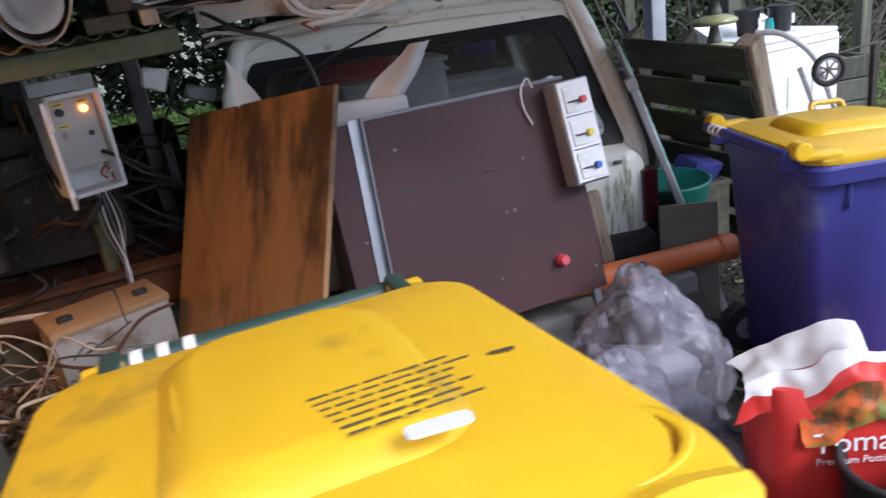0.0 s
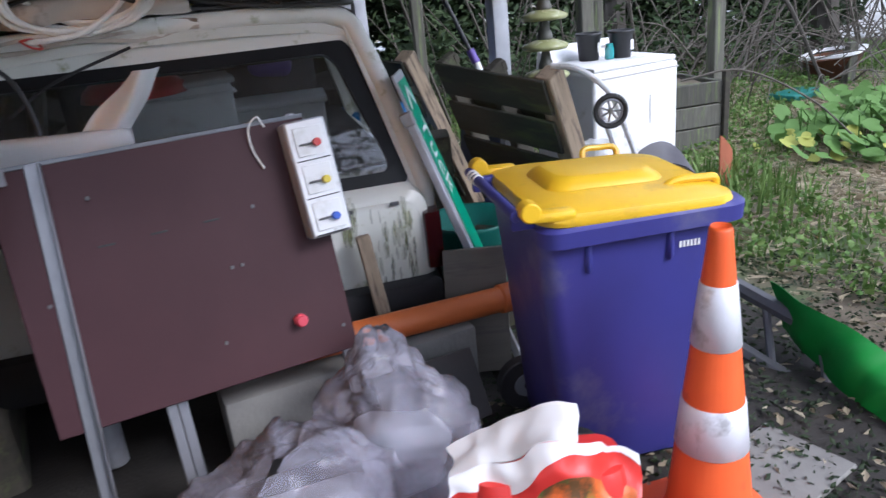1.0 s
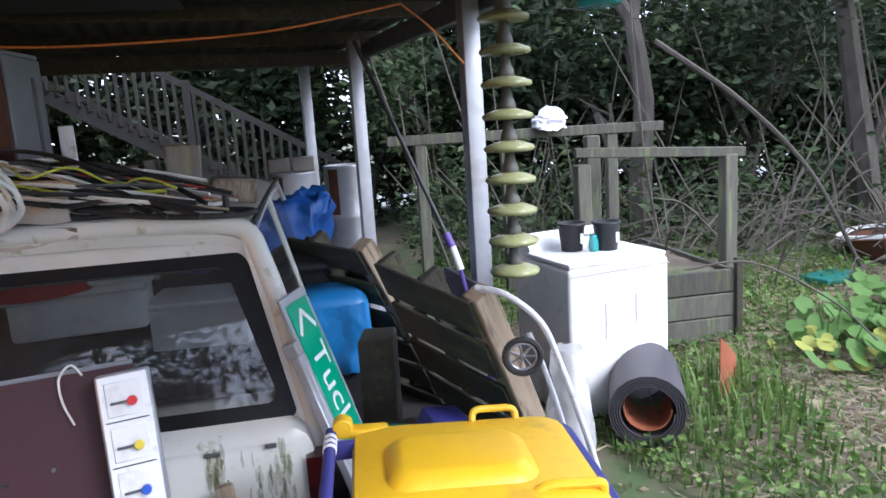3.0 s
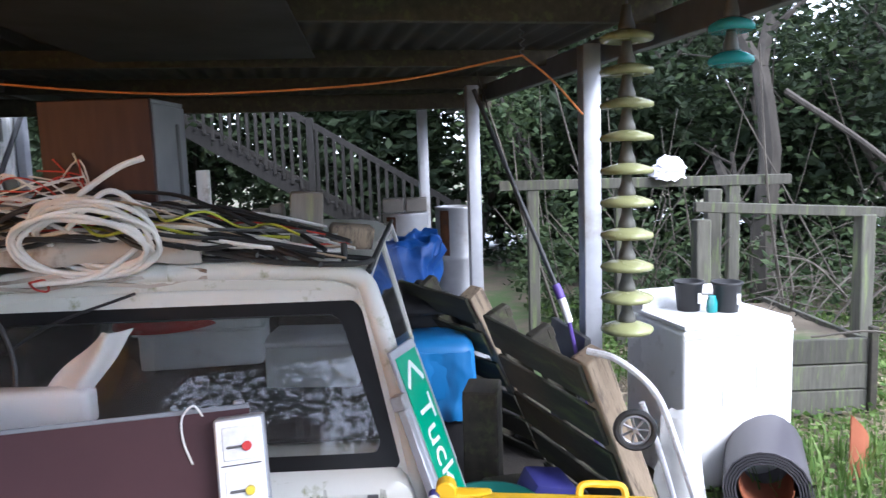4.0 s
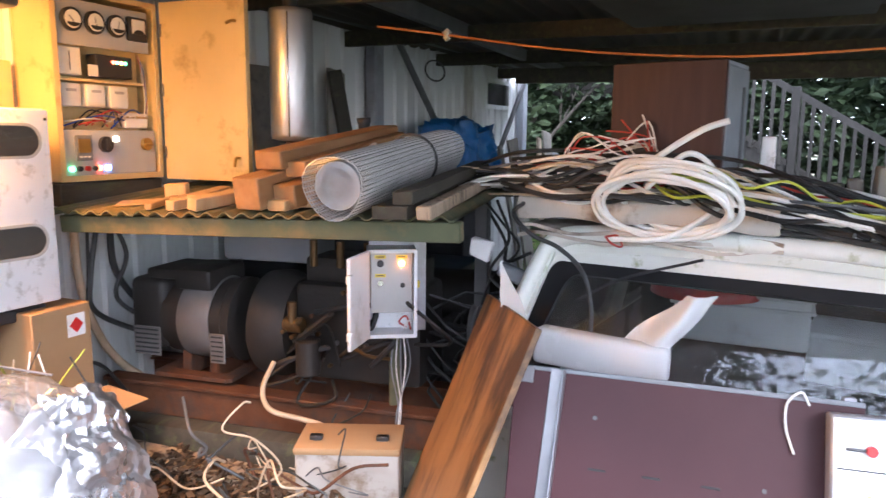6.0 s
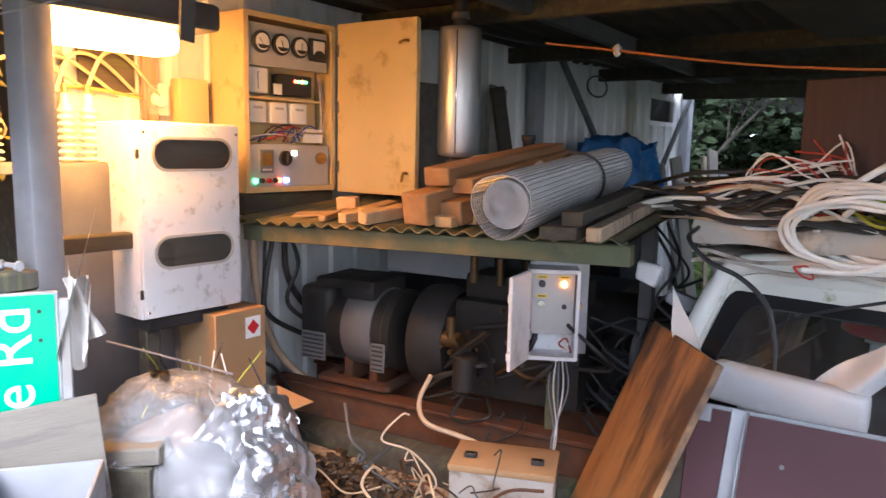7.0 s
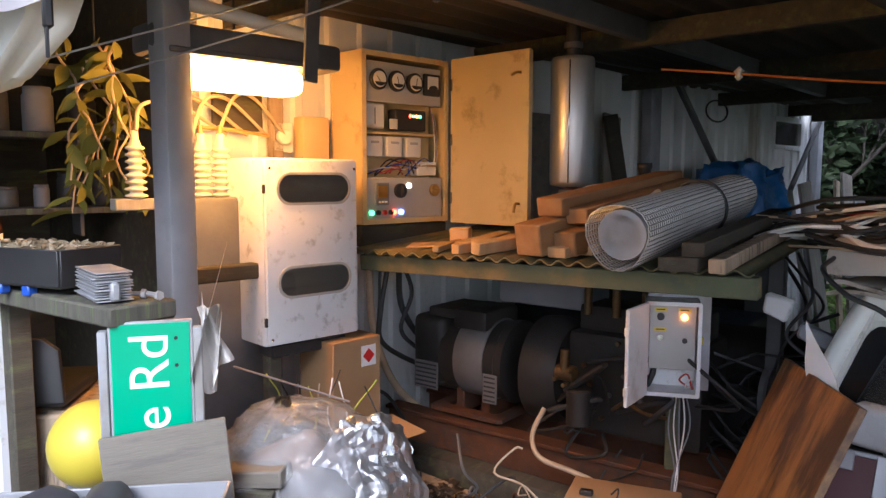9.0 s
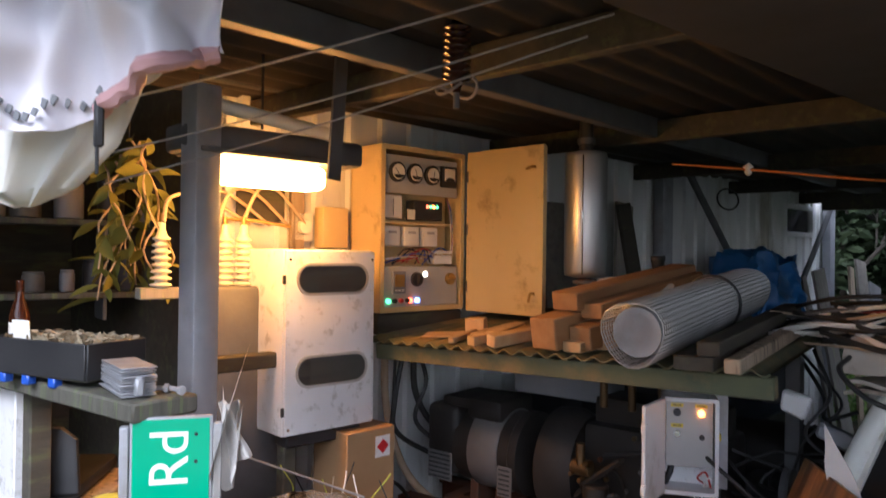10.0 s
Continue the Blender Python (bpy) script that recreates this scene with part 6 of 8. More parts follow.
# grass blades
v, f = [], []
for x, y in scatter(14000, 2.3, 9.5, 1.2, 9, lambda x, y: bare(x, y) * (1.0 if (x - 3.3) ** 2 + (y - 4.0) ** 2 < 1.4 or y > 5.5 else 0.45)):
    h = rs.uniform(0.04, 0.16) * (1.6 if (x - 3.45) ** 2 + (y - 3.9) ** 2 < 0.3 else 0.8)
    a, l = rs.uniform(0, 6.28), rs.uniform(0.0, 0.6) * h
    w = 0.004 + 0.0015 * h / 0.1
    dx, dy = math.cos(a), math.sin(a)
    z = ground_height(x, y) - 0.005
    k = len(v)
    v += [(x - dy * w, y + dx * w, z), (x + dy * w, y - dx * w, z), (x + dx * l * 0.4 - dy * w * 0.8, y + dy * l * 0.4 + dx * w * 0.8, z + h * 0.6), (x + dx * l * 0.4 + dy * w * 0.8, y + dy * l * 0.4 - dx * w * 0.8, z + h * 0.6), (x + dx * l, y + dy * l, z + h)]
    f += [(k, k + 1, k + 3, k + 2), (k + 2, k + 3, k + 4)]
tagged(from_arrays("grass", v, f, "grass"), "green grass blades in the yard", "grass", kind="stuff")
cs = [(x, y, rs.uniform(0.02, 0.22)) for x, y in scatter(6000, -4.2, 2.0, 8.6, 13)]
tagged(leaf_mesh("grass_bank", cs, 0.045, "grass", 33, 0.2, 3.0), "rough green grass under the stair", "grass", kind="stuff")
cs = [(x, y, ground_height(x, y) + rs.uniform(0.01, 0.1)) for x, y in scatter(20000, 2.4, 9.0, 1.3, 9, bare)]
tagged(leaf_mesh("weeds", cs, 0.032, "grass", 9, 0.75, 1.3), "low leafy weeds", "weeds", kind="stuff")
v, f = [], []
for x, y in scatter(13000, 2.5, 7.5, 1.3, 7.2, lambda x, y: clear_of(x, y) * (1.0 if abs((x - 4.7) - 0.25 * (y - 3.5)) < 0.9 else 0.3)):
    a, l, z = rs.uniform(0, 6.28), rs.uniform(0.04, 0.2), ground_height(x, y) + rs.uniform(0.004, 0.025)
    dx, dy, w, k = math.cos(a), math.sin(a), 0.0028, len(v)
    v += [(x - dy * w, y + dx * w, z), (x + dy * w, y - dx * w, z), (x + dx * l + dy * w, y + dy * l - dx * w, z + rs.uniform(-0.005, 0.03)), (x + dx * l - dy * w, y + dy * l + dx * w, z + 0.004)]
    f.append((k, k + 1, k + 2, k + 3))
tagged(from_arrays("straw", v, f, "straw"), "dry straw and dead stalks on the earth", "straw", kind="stuff")
cs = [(x, y, rs.uniform(0.1, 1.5) * rs.uniform(0.3, 1)) for x, y in scatter(9000, 2.4, 12, 7.2, 10.5) if not 0.69 < math.atan2(y - 0.4, x - 1.2) < 0.83]
tagged(leaf_mesh("undergrowth", cs, 0.055, "leaf_mid", 12), "undergrowth between the fence and the trees", "undergrowth", kind="stuff")


def round_leaf(rad):
    """A round, lobed, slightly cupped leaf on its stalk."""
    bm = bmesh.new()
    c = bm.verts.new((0, 0, -0.1 * rad))
    ring = []
    for k in range(14):
        a = 2 * math.pi * k / 14
        rr = rad * (1 - 0.55 * max(0, math.cos(a)) ** 8) * (1 + 0.06 * math.sin(5 * a))
        ring.append(bm.verts.new((rr * math.cos(a), rr * math.sin(a), 0.05 * rad * math.sin(3 * a))))
    for k in range(14):
        bm.faces.new((c, ring[k], ring[(k + 1) % 14]))
    return bm


pp = thing("squash_plant", "leafy plant with large round green leaves, a few turning yellow", "plant", pose(5.15, 4.6, 0))
leaf_me = [mesh_object("leaf_shape", round_leaf(s), mt) for s, mt in ((0.075, "leaf_bright"), (0.06, "leaf_bright"), (0.06, "leaf_yellow"))]
for k in range(280):
    u = rs.uniform(0, 1)
    x = -0.6 + 1.9 * u + rs.normal() * 0.2
    y = -0.35 + 0.95 * u + rs.normal() * 0.3
    o = new("leaf", leaf_me[2 if (u < 0.12 and rs.uniform() < 0.45) else rs.randint(2)].data)
    o.parent = pp
    o.matrix_basis = pose(x, y, 0.05 + 0.24 * rs.uniform() * (1 - 0.5 * abs(2 * u - 1)), rs.normal() * 16 + 26, rs.normal() * 18, rs.uniform(-70, 70))
for o in leaf_me:
    bpy.data.objects.remove(o)
for k in range(40):
    x, y = rs.uniform(-0.7, 1.3), rs.uniform(-0.5, 0.4)
    part("stem", tube([(x, y, 0), (x + rs.normal() * 0.05, y, 0.15), (x + rs.normal() * 0.1, y, 0.3)], 0.005, 5, 2), "leaf_bright", pp)


# ---- generator corner: shelf roof, generator, control box ----
SF = pose(-2.08, 2.06, 1.45, 3.5, -1.5, 14)
structure("shelf_roof", corrugated(1.75, 1.3, 0.076, 0.0095, 0.006), "tin_green", "corrugated roof sheet over the generator, used as a shelf", SF)
structure("shelf_beam", bx(1.7, 0.05, 0.07, (0.9, 0.06, -0.05)), "tin_green", "green steel angle under the front of the sheet", SF)
structure("shelf_beam", bx(1.7, 0.05, 0.07, (0.9, 1.2, -0.05)), "timber_dark", "timber bearer under the back of the sheet", SF)
for x, y in ((1.6, 0.95), (0.1, 1.2)):
    p = SF @ Vector((x, y, -0.03))
    structure("shelf_post", bx(0.06, 0.06, p.z, (0, 0, p.z / 2)), "steel_dark", "steel leg of the generator roof", pose(p.x, p.y, 0, 0, 0, 12))

GF = pose(-1.95, 2.76, -0.1, 0, 0, 15)
gen = thing("generator", "diesel generator with a grey alternator and black engine", "generator", GF)
alt = part("alternator", add(lathe([(0.13, -0.2), (0.185, -0.18), (0.19, -0.1), (0.19, 0.14), (0.2, 0.15), (0.2, 0.19), (0.15, 0.21)], 36, pose(0, 0, 0, 0, 90, 0)), bx(0.2, 0.3, 0.1, (-0.02, 0, 0.2), 0.02, 2)), "engine_black", gen, "", pose(0.05, 0, 1.0))
part("shroud", lathe([(0.196, -0.085), (0.2, -0.08), (0.2, 0.08), (0.196, 0.085)], 40, pose(0, 0, 0, 0, 90, 0)), "alt_grey", alt, "grey painted alternator band")
part("cover", add(bx(0.2, 0.34, 0.34, (-0.26, 0, 0.03), 0.04, 3), bx(0.34, 0.3, 0.05, (-0.1, 0, 0.22), 0.015, 2)), "engine_black", alt, "black terminal box")
for x in (-0.26, 0.135):
    grille = part("grille", bx(0.15 if x < 0 else 0.08, 0.008, 0.14, (x, -0.178 - 0.02 * (x > 0), -0.1), 0.004), "alt_grey", alt, "slotted vent")
    for k in range(6):
        part("slot", bx(0.13 if x < 0 else 0.06, 0.004, 0.007, (x, -0.1835 - 0.02 * (x > 0), -0.155 + 0.022 * k), 0), "black", grille)
for x in (-0.05, 0.1):
    part("foot", bx(0.05, 0.22, 0.14, (x, 0, 0.79), 0.008), "rust", gen, "rusty mounting foot")
part("bell_housing", lathe([(0.1, -0.1), (0.24, -0.09), (0.25, 0.0), (0.22, 0.08), (0.12, 0.1)], 36, pose(0.45, 0, 1.0, 0, 90, 0)), "engine_black", gen)
part("engine_block", add(bx(0.6, 0.34, 0.44, (0.84, 0.05, 1.0), 0.03, 2), bx(0.55, 0.22, 0.14, (0.84, 0.05, 1.26), 0.02, 2)), "engine_black", gen)
for k in range(4):
    part("injector", rod(0.018, 0.12, (0.62 + 0.13 * k, -0.08, 1.35), 10), "brass_old", gen)
part("filter", rod(0.055, 0.16, (0.66, -0.23, 0.92), 20), "engine_black", gen)
pump = part("fuel_pump", add(rod(0.05, 0.12, (0, 0, 0), 18, "x"), rod(0.028, 0.14, (0, -0.02, 0.08), 12)), "brass_old", gen, "dull brass fuel pump", pose(0.6, -0.24, 1.06) @ Matrix.Scale(0.7, 4))
for dx, dz in ((0.05, 0.02), (-0.04, -0.03), (0.02, -0.06)):
    part("fitting", rod(0.014, 0.06, (dx, -0.05, dz), 8, "y"), "brass_old", pump)
part("pulley", lathe([(0.08, -0.02), (0.1, -0.015), (0.085, 0), (0.1, 0.015), (0.08, 0.02)], 24, pose(1.35, 0, 1.05, 0, 90, 0)), "steel_dark", gen)
for y in (-0.17, 0.17):
    part("skid_rail", add(bx(1.9, 0.05, 0.16, (0.5, y, 0.62), 0.006), bx(1.9, 0.1, 0.02, (0.5, y, 0.7), 0.003)), "rust", gen, "rusty skid channel")
part("skid_plate", ring_plate(rounded(0.42, 0.36, 0.02, 1), rounded(0.3, 0.22, 0.02, 1), 0.02), "rust", gen, "", pose(0.02, 0.0, 0.73, 90, 0, 0))
part("drip_tray", bx(1.5, 0.5, 0.03, (0.6, 0, 0.52), 0.005), "engine_black", gen)
part("air_box", bx(0.5, 0.2, 0.16, (0.35, 0.1, 1.36), 0.02, 2), "grey_panel", gen)
single("sleeper", bx(2.1, 0.28, 0.16, (0, 0, 0.08), 0.02, 2), "timber_dark", "oily brown sleeper under the generator", "sleeper", GF @ pose(0.5, -0.16, 0.38))
single("sleeper", bx(2.1, 0.28, 0.16, (0, 0, 0.08), 0.02, 2), "timber_dark", "oily dark sleeper under the generator", "sleeper", GF @ pose(0.5, 0.2, 0.38))
single("plinth", bx(2.1, 1.1, 0.38, (0, 0, 0.19), 0.02), "timber_dark", "rough concrete plinth with debris", "plinth", GF @ pose(0.5, -0.15, 0))
single("plank", bx(1.5, 0.15, 0.05, (0, 0, 0.025), 0.005), "timber_pale", "brown oily plank in front of the generator", "plank", GF @ pose(0.35, -0.45, 0.42, 0, 0, -5))
single("plank_rest", bx(1.2, 0.25, 0.14, (0, 0, 0.07), 0.01), "timber_dark", "dark timber under the plank", "timber", GF @ pose(0.4, -0.45, 0.28))
# next three: invented black shapes that fill the deep shade behind the generator
single("fuel_tank", rod(0.16, 0.7, (0, 0, 0), 24, "x"), "engine_black", "black cylinder standing in for the darkness behind the engine", "tank", GF @ pose(1.1, 0.75, 1.0))
single("tank_stand", bx(0.5, 0.3, 0.75, (0, 0, 0.37), 0.01), "black", "black block standing in for the darkness below the cylinder", "stand", GF @ pose(1.1, 0.75, 0.1))
single("dark_cupboard", bx(0.5, 0.9, 1.0, (0, 0, 0.5), 0.01), "black", "black box standing in for the deep shade behind the generator", "cupboard", pose(-1.5, 4.0, 0, 0, 0, 12))

bt = thing("battery", "large grey starter battery with cables", "battery", pose(-0.9, 2.56, 0.32, 0, 0, 30))
part("case", bx(0.4, 0.24, 0.26, (0, 0, 0.13), 0.01, 2), "batt", bt)
part("cover", bx(0.41, 0.25, 0.03, (0, 0, 0.26), 0.008, 2), "carton", bt, "dusty brown top")
for x in (-0.13, 0.13):
    part("terminal", rod(0.014, 0.03, (x, -0.04, 0.28), 10), "steel_dark", bt)
    part("clamp", bx(0.05, 0.03, 0.02, (x, -0.04, 0.285), 0.004), "black", bt)
single("battery_step", bx(0.5, 0.4, 0.02, (0, 0, 0.01), 0.003), "timber_dark", "board under the battery", "board", pose(-0.9, 2.56, 0.3, 0, 0, 30))

CB = pose(-0.84, 2.755, 0.96, 0, 0, 38)
cb = thing("control_box", "white control box with its door open, on a post", "control box", CB)
part("case", add(add(add(add(bx(0.2, 0.012, 0.36, (0, 0.13, 0.18), 0.002), bx(0.008, 0.13, 0.36, (-0.096, 0.065, 0.18), 0.002)), bx(0.008, 0.13, 0.36, (0.096, 0.065, 0.18), 0.002)), bx(0.2, 0.13, 0.008, (0, 0.065, 0.356), 0.002)), bx(0.2, 0.13, 0.008, (0, 0.065, 0.004), 0.002)), "white_worn", cb)
part("front_lip", ring_plate(rounded(0.205, 0.365, 0.008, 2, 0, 0.18), rounded(0.178, 0.335, 0.005, 2, 0, 0.18), 0.01), "white_paint", cb, "", pose(0, -0.006, 0))
part("inner_panel", bx(0.17, 0.006, 0.25, (0, 0.035, 0.22), 0.002), "panel_grey", cb, "grey instrument panel")
part("indicator", rod(0.012, 0.012, (0.042, 0.028, 0.3), 14, "y"), "amber_glow", cb, "lit amber indicator")
part("button", rod(0.014, 0.016, (-0.045, 0.026, 0.3), 14, "y"), "black", cb)
part("button", rod(0.013, 0.014, (-0.045, 0.027, 0.22), 14, "y"), "chrome", cb)
part("button", rod(0.01, 0.012, (0.045, 0.028, 0.21), 12, "y"), "black", cb)
for x, z in ((-0.045, 0.327), (0.042, 0.327), (-0.045, 0.25)):
    part("label_plate", bx(0.045, 0.002, 0.014, (x, 0.031, z), 0), "yellow_plastic", cb, "yellow label strip")
    part("label_mark", bx(0.03, 0.0015, 0.004, (x, 0.0295, z), 0), "black", cb)
part("wiring", tube([(0.06, 0.05, 0.03), (0.03, 0.02, 0.06), (0.06, 0.03, 0.08), (0.08, 0.04, 0.02)], 0.004, 5, 5), "cable_red", cb)
part("wiring", tube([(0.08, 0.05, 0.03), (0.05, 0.02, 0.03), (0.07, 0.03, 0.06), (0.085, 0.05, 0.05)], 0.004, 5, 5), "cable_white", cb)
dr = part("door", bx(0.2, 0.016, 0.36, (-0.1, -0.008, 0.18), 0.004), "white_paint", cb, "open white door", pose(-0.102, -0.006, 0, 0, 0, 68))
for z in (0.06, 0.28):
    part("latch", bx(0.03, 0.02, 0.035, (-0.2, -0.012, z), 0.004), "white_paint", dr)
part("side_catch", bx(0.02, 0.03, 0.03, (0.11, 0.1, 0.2), 0.004), "yellow_plastic", cb, "yellow catch on the side")
part("mounting_plate", bx(0.24, 0.008, 0.42, (0.03, 0.142, 0.2), 0.002), "galv", cb)
part("post", bx(0.05, 0.04, 1.3, (0.02, 0.17, -0.31), 0.004), "tin_green", cb, "green steel post")
for k in range(5):
    part("flex", tube([(0.02 + 0.01 * k, 0.1, 0), (0.0 + 0.02 * k, 0.08, -0.15), (0.03 + 0.012 * math.sin(k), 0.06, -0.35), (0.01 * k - 0.01, 0.05, -0.55), (-0.02 + 0.02 * k, 0.03, -0.66)], 0.003, 6, 5), "cable_white" if k % 2 else "grey_panel", cb)

mf = thing("exhaust_silencer", "upright polished steel exhaust silencer above the generator", "silencer", pose(-1.68, 3.1, 1.5))
part("drum", lathe([(0.05, 0.24), (0.1, 0.25), (0.105, 0.27), (0.105, 0.84), (0.1, 0.86), (0.05, 0.87)], 40), "brushed", mf)
part("seam", bx(0.006, 0.006, 0.58, (0.06, -0.087, 0.55), 0.002), "chrome", mf)
part("inlet_pipe", rod(0.035, 0.26, (0, 0, 0.12), 18), "rust", mf)
part("flange", rod(0.06, 0.016, (0, 0, 0.22), 20), "steel_dark", mf)
part("outlet_pipe", rod(0.035, 0.2, (0, 0, 0.96), 18), "black", mf)
part("clamp", rod(0.045, 0.03, (0, 0, 0.92), 16), "steel_dark", mf)

rnd = random.Random(19)
for k in range(12):
    x, z = rnd.uniform(0.5, 1.15), rnd.uniform(0.75, 1.2)
    part("fuel_line", tube([(x, -0.17, z), (x + rnd.uniform(-0.1, 0.1), -0.25, z + rnd.uniform(-0.12, 0.12)), (x + rnd.uniform(-0.2, 0.2), -0.22, z + rnd.uniform(-0.2, 0.15)), (x + rnd.uniform(-0.25, 0.25), -0.15, z + rnd.uniform(-0.2, 0.2))], rnd.choice((0.005, 0.008, 0.012)), 6, 5), rnd.choice(("rubber", "engine_black", "rubber", "engine_black", "brass_old")), gen)
for k in range(14):
    part("bolt_head", rod(0.011, 0.02, (rnd.uniform(0.58, 1.1), -0.13, rnd.uniform(0.82, 1.2)), 6, "y"), rnd.choice(("brass_old", "steel_dark", "rust")), gen)
for k in range(10):
    a = 2 * math.pi * k / 10
    part("bolt_head", rod(0.01, 0.02, (0.36, 0.2 * math.cos(a), 1.0 + 0.2 * math.sin(a)), 6, "x"), "steel_dark", gen)

# things on the shelf roof
SHELF = "timber on the shelf roof"
rnd = random.Random(8)
for x, w, h, l, z, a, t in ((0.42, 0.03, 0.025, 0.3, 0.014, 14, 0), (0.47, 0.04, 0.035, 0.34, 0.014, 4, 6), (0.53, 0.045, 0.04, 0.36, 0.014, -8, 0), (0.58, 0.05, 0.045, 0.3, 0.02, 10, 12), (0.63, 0.05, 0.05, 0.42, 0.016, -12, 14), (0.98, 0.08, 0.04, 0.7, 0.016, -6, 0), (1.05, 0.05, 0.035, 0.6, 0.016, -3, 0)):
    single("timber_length", bx(w, l, h, (0, l / 2, h / 2), 0.004), "pine", "length of pale sawn timber on the corrugated sheet", "timber", SF @ pose(x + 0.08, rnd.uniform(0.0, 0.12), z, 2 if z > 0.1 else 0, t * 0.6, a), SHELF)
single("timber_block", bx(0.09, 0.06, 0.06, (0, 0, 0.03), 0.005), "pine", "small square timber block", "timber", SF @ pose(0.43, 0.3, 0.025, 0, 0, 20), SHELF)
single("thin_board", bx(0.26, 0.14, 0.008, (0, 0, 0.004), 0.002), "pine", "thin pale board lying on the sheet", "board", SF @ pose(0.36, 0.22, 0.014, 0, 0, 30), SHELF)
for x, w, l, z, mt in ((1.56, 0.11, 1.1, 0.016, "timber_dark"), (1.6, 0.07, 1.1, 0.064, "timber_dark"), (1.67, 0.05, 1.1, 0.016, "timber_pale"), (1.51, 0.04, 0.7, 0.016, "timber_dark")):
    single("timber_length", bx(w, l, 0.045, (0, l / 2, 0.022), 0.004), mt, "dark treated timber on the corrugated sheet", "timber", SF @ pose(x, -0.1, z, 0, 0, 1), SHELF)
mr = thing("mesh_roll", "roll of galvanised wire netting tied with a black band", "wire netting", SF @ pose(1.375, -0.14, 0.125, 1, 0, 1) @ Matrix.Diagonal((1.05, 1.28, 1.05, 1)))
bm = bmesh.new()
for j in range(40):
    a = 2 * math.pi * j / 40
    rr = 0.1 + 0.006 * math.sin(3 * a)
    add(bm, tube([(rr * math.cos(a), 0, rr * math.sin(a)), (rr * math.cos(a + 0.05), 0.5, rr * math.sin(a + 0.05)), (rr * math.cos(a), 1.0, rr * math.sin(a))], 0.003, 4, 1))
for k in range(70):
    y = k / 69
    add(bm, tube([((0.1 + 0.006 * math.sin(3 * a)) * math.cos(a), y, (0.1 + 0.006 * math.sin(3 * a)) * math.sin(a)) for a in [i * math.pi / 9 for i in range(19)]], 0.0022, 4, 1))
part("netting", bm, "wire_mesh", mr)
part("inner_turn", lathe([(0.078, 0.03), (0.08, 0.04), (0.08, 0.97), (0.06, 0.98), (0.045, 0.9), (0.045, 0.05), (0.06, 0.03)], 24, pose(0, 0, 0, -90, 0, 0)), "galv", mr, "inner turns of the roll")
part("band", tube([(0.108 * math.cos(a), 0.62, 0.108 * math.sin(a)) for a in [i * math.pi / 10 for i in range(21)]], 0.006, 6, 1), "black", mr, "black tie band")
single("plastic_scrap", crumple(grid(lambda u, v: (0.3 * u, 0.4 * v, 0.03 * math.sin(5 * v) + 0.05 * u * v), 16, 18, 0.002), 0.03, 7), "white_bag", "crumpled white plastic on the netting", "plastic", SF @ pose(1.0, 0.35, 0.2, 0, 6, 20))
single("orange_card", crumple(bx(0.22, 0.1, 0.006, (0, 0, 0), 0.002), 0.006, 9), "rope_orange", "bent orange plastic sheet on the timber", "plastic", SF @ pose(0.86, 0.55, 0.2, 0, -6, 10))
single("black_cup", lathe([(0.028, 0), (0.028, 0.27), (0.033, 0.275), (0.033, 0.3), (0.02, 0.3)], 16), "black", "black threaded cap standing on the shelf", "cap", SF @ pose(1.02, 0.95, 0.02))

for x, w, h, l, y0, z, rx, a in ((0.95, 0.13, 0.12, 0.8, 0.02, 0.02, 5, -13), (1.08, 0.1, 0.09, 0.8, 0.06, 0.02, 4, -10), (1.0, 0.13, 0.07, 0.8, 0.1, 0.16, 4, -12), (0.85, 0.08, 0.07, 0.6, 0.16, 0.02, 3, -20), (1.1, 0.1, 0.06, 0.75, 0.12, 0.13, 5, -9)):
    single("timber_beam", bx(w, l, h, (0, l / 2, h / 2), 0.006), "beam_warm", "thick warm brown beam in the pile on the sheet", "timber", SF @ pose(x, y0, z, rx, 0, a), SHELF)

# behind the shelf, against the shed wall
single("leaning_board", bx(0.03, 0.55, 0.9, (0, 0, 0.45), 0.004), "board_grey", "brown hardboard sheet leaning on the shed wall", "board", WF @ pose(0.12, 1.55, 1.3, 0, -4, 0))
single("leaning_board", bx(0.03, 0.2, 0.95, (0, 0, 0.47), 0.004), "timber_grey", "narrow plank leaning on the shed wall", "plank", WF @ pose(0.17, 2.05, 1.3, -8, -5, 0))
single("leaning_board", bx(0.03, 0.16, 0.95, (0, 0, 0.47), 0.004), "timber_dark", "dark plank leaning on the shed wall", "plank", WF @ pose(0.2, 2.28, 1.3, 10, -5, 0))
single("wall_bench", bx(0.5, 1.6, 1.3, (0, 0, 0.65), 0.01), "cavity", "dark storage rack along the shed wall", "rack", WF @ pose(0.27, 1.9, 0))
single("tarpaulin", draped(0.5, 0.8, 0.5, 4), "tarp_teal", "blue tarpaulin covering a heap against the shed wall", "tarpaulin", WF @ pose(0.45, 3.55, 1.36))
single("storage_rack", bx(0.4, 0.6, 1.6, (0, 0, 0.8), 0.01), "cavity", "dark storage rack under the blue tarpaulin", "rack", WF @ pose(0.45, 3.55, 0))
for y, w, h, t, mt in ((5.5, 0.3, 1.75, 6, "timber_grey"), (5.9, 0.12, 1.8, -12, "timber_pale"), (6.35, 0.3, 1.85, -8, "board_grey"), (6.6, 0.35, 1.6, -14, "steel_dark"), (5.2, 0.1, 1.7, 10, "timber_grey")):
    single("old_board", bx(0.03, w, h, (0, 0, h / 2), 0.004), mt, "old board leaning at the far end of the shed wall", "board", WF @ pose(0.55, y, 0.02, t, -8, 0))
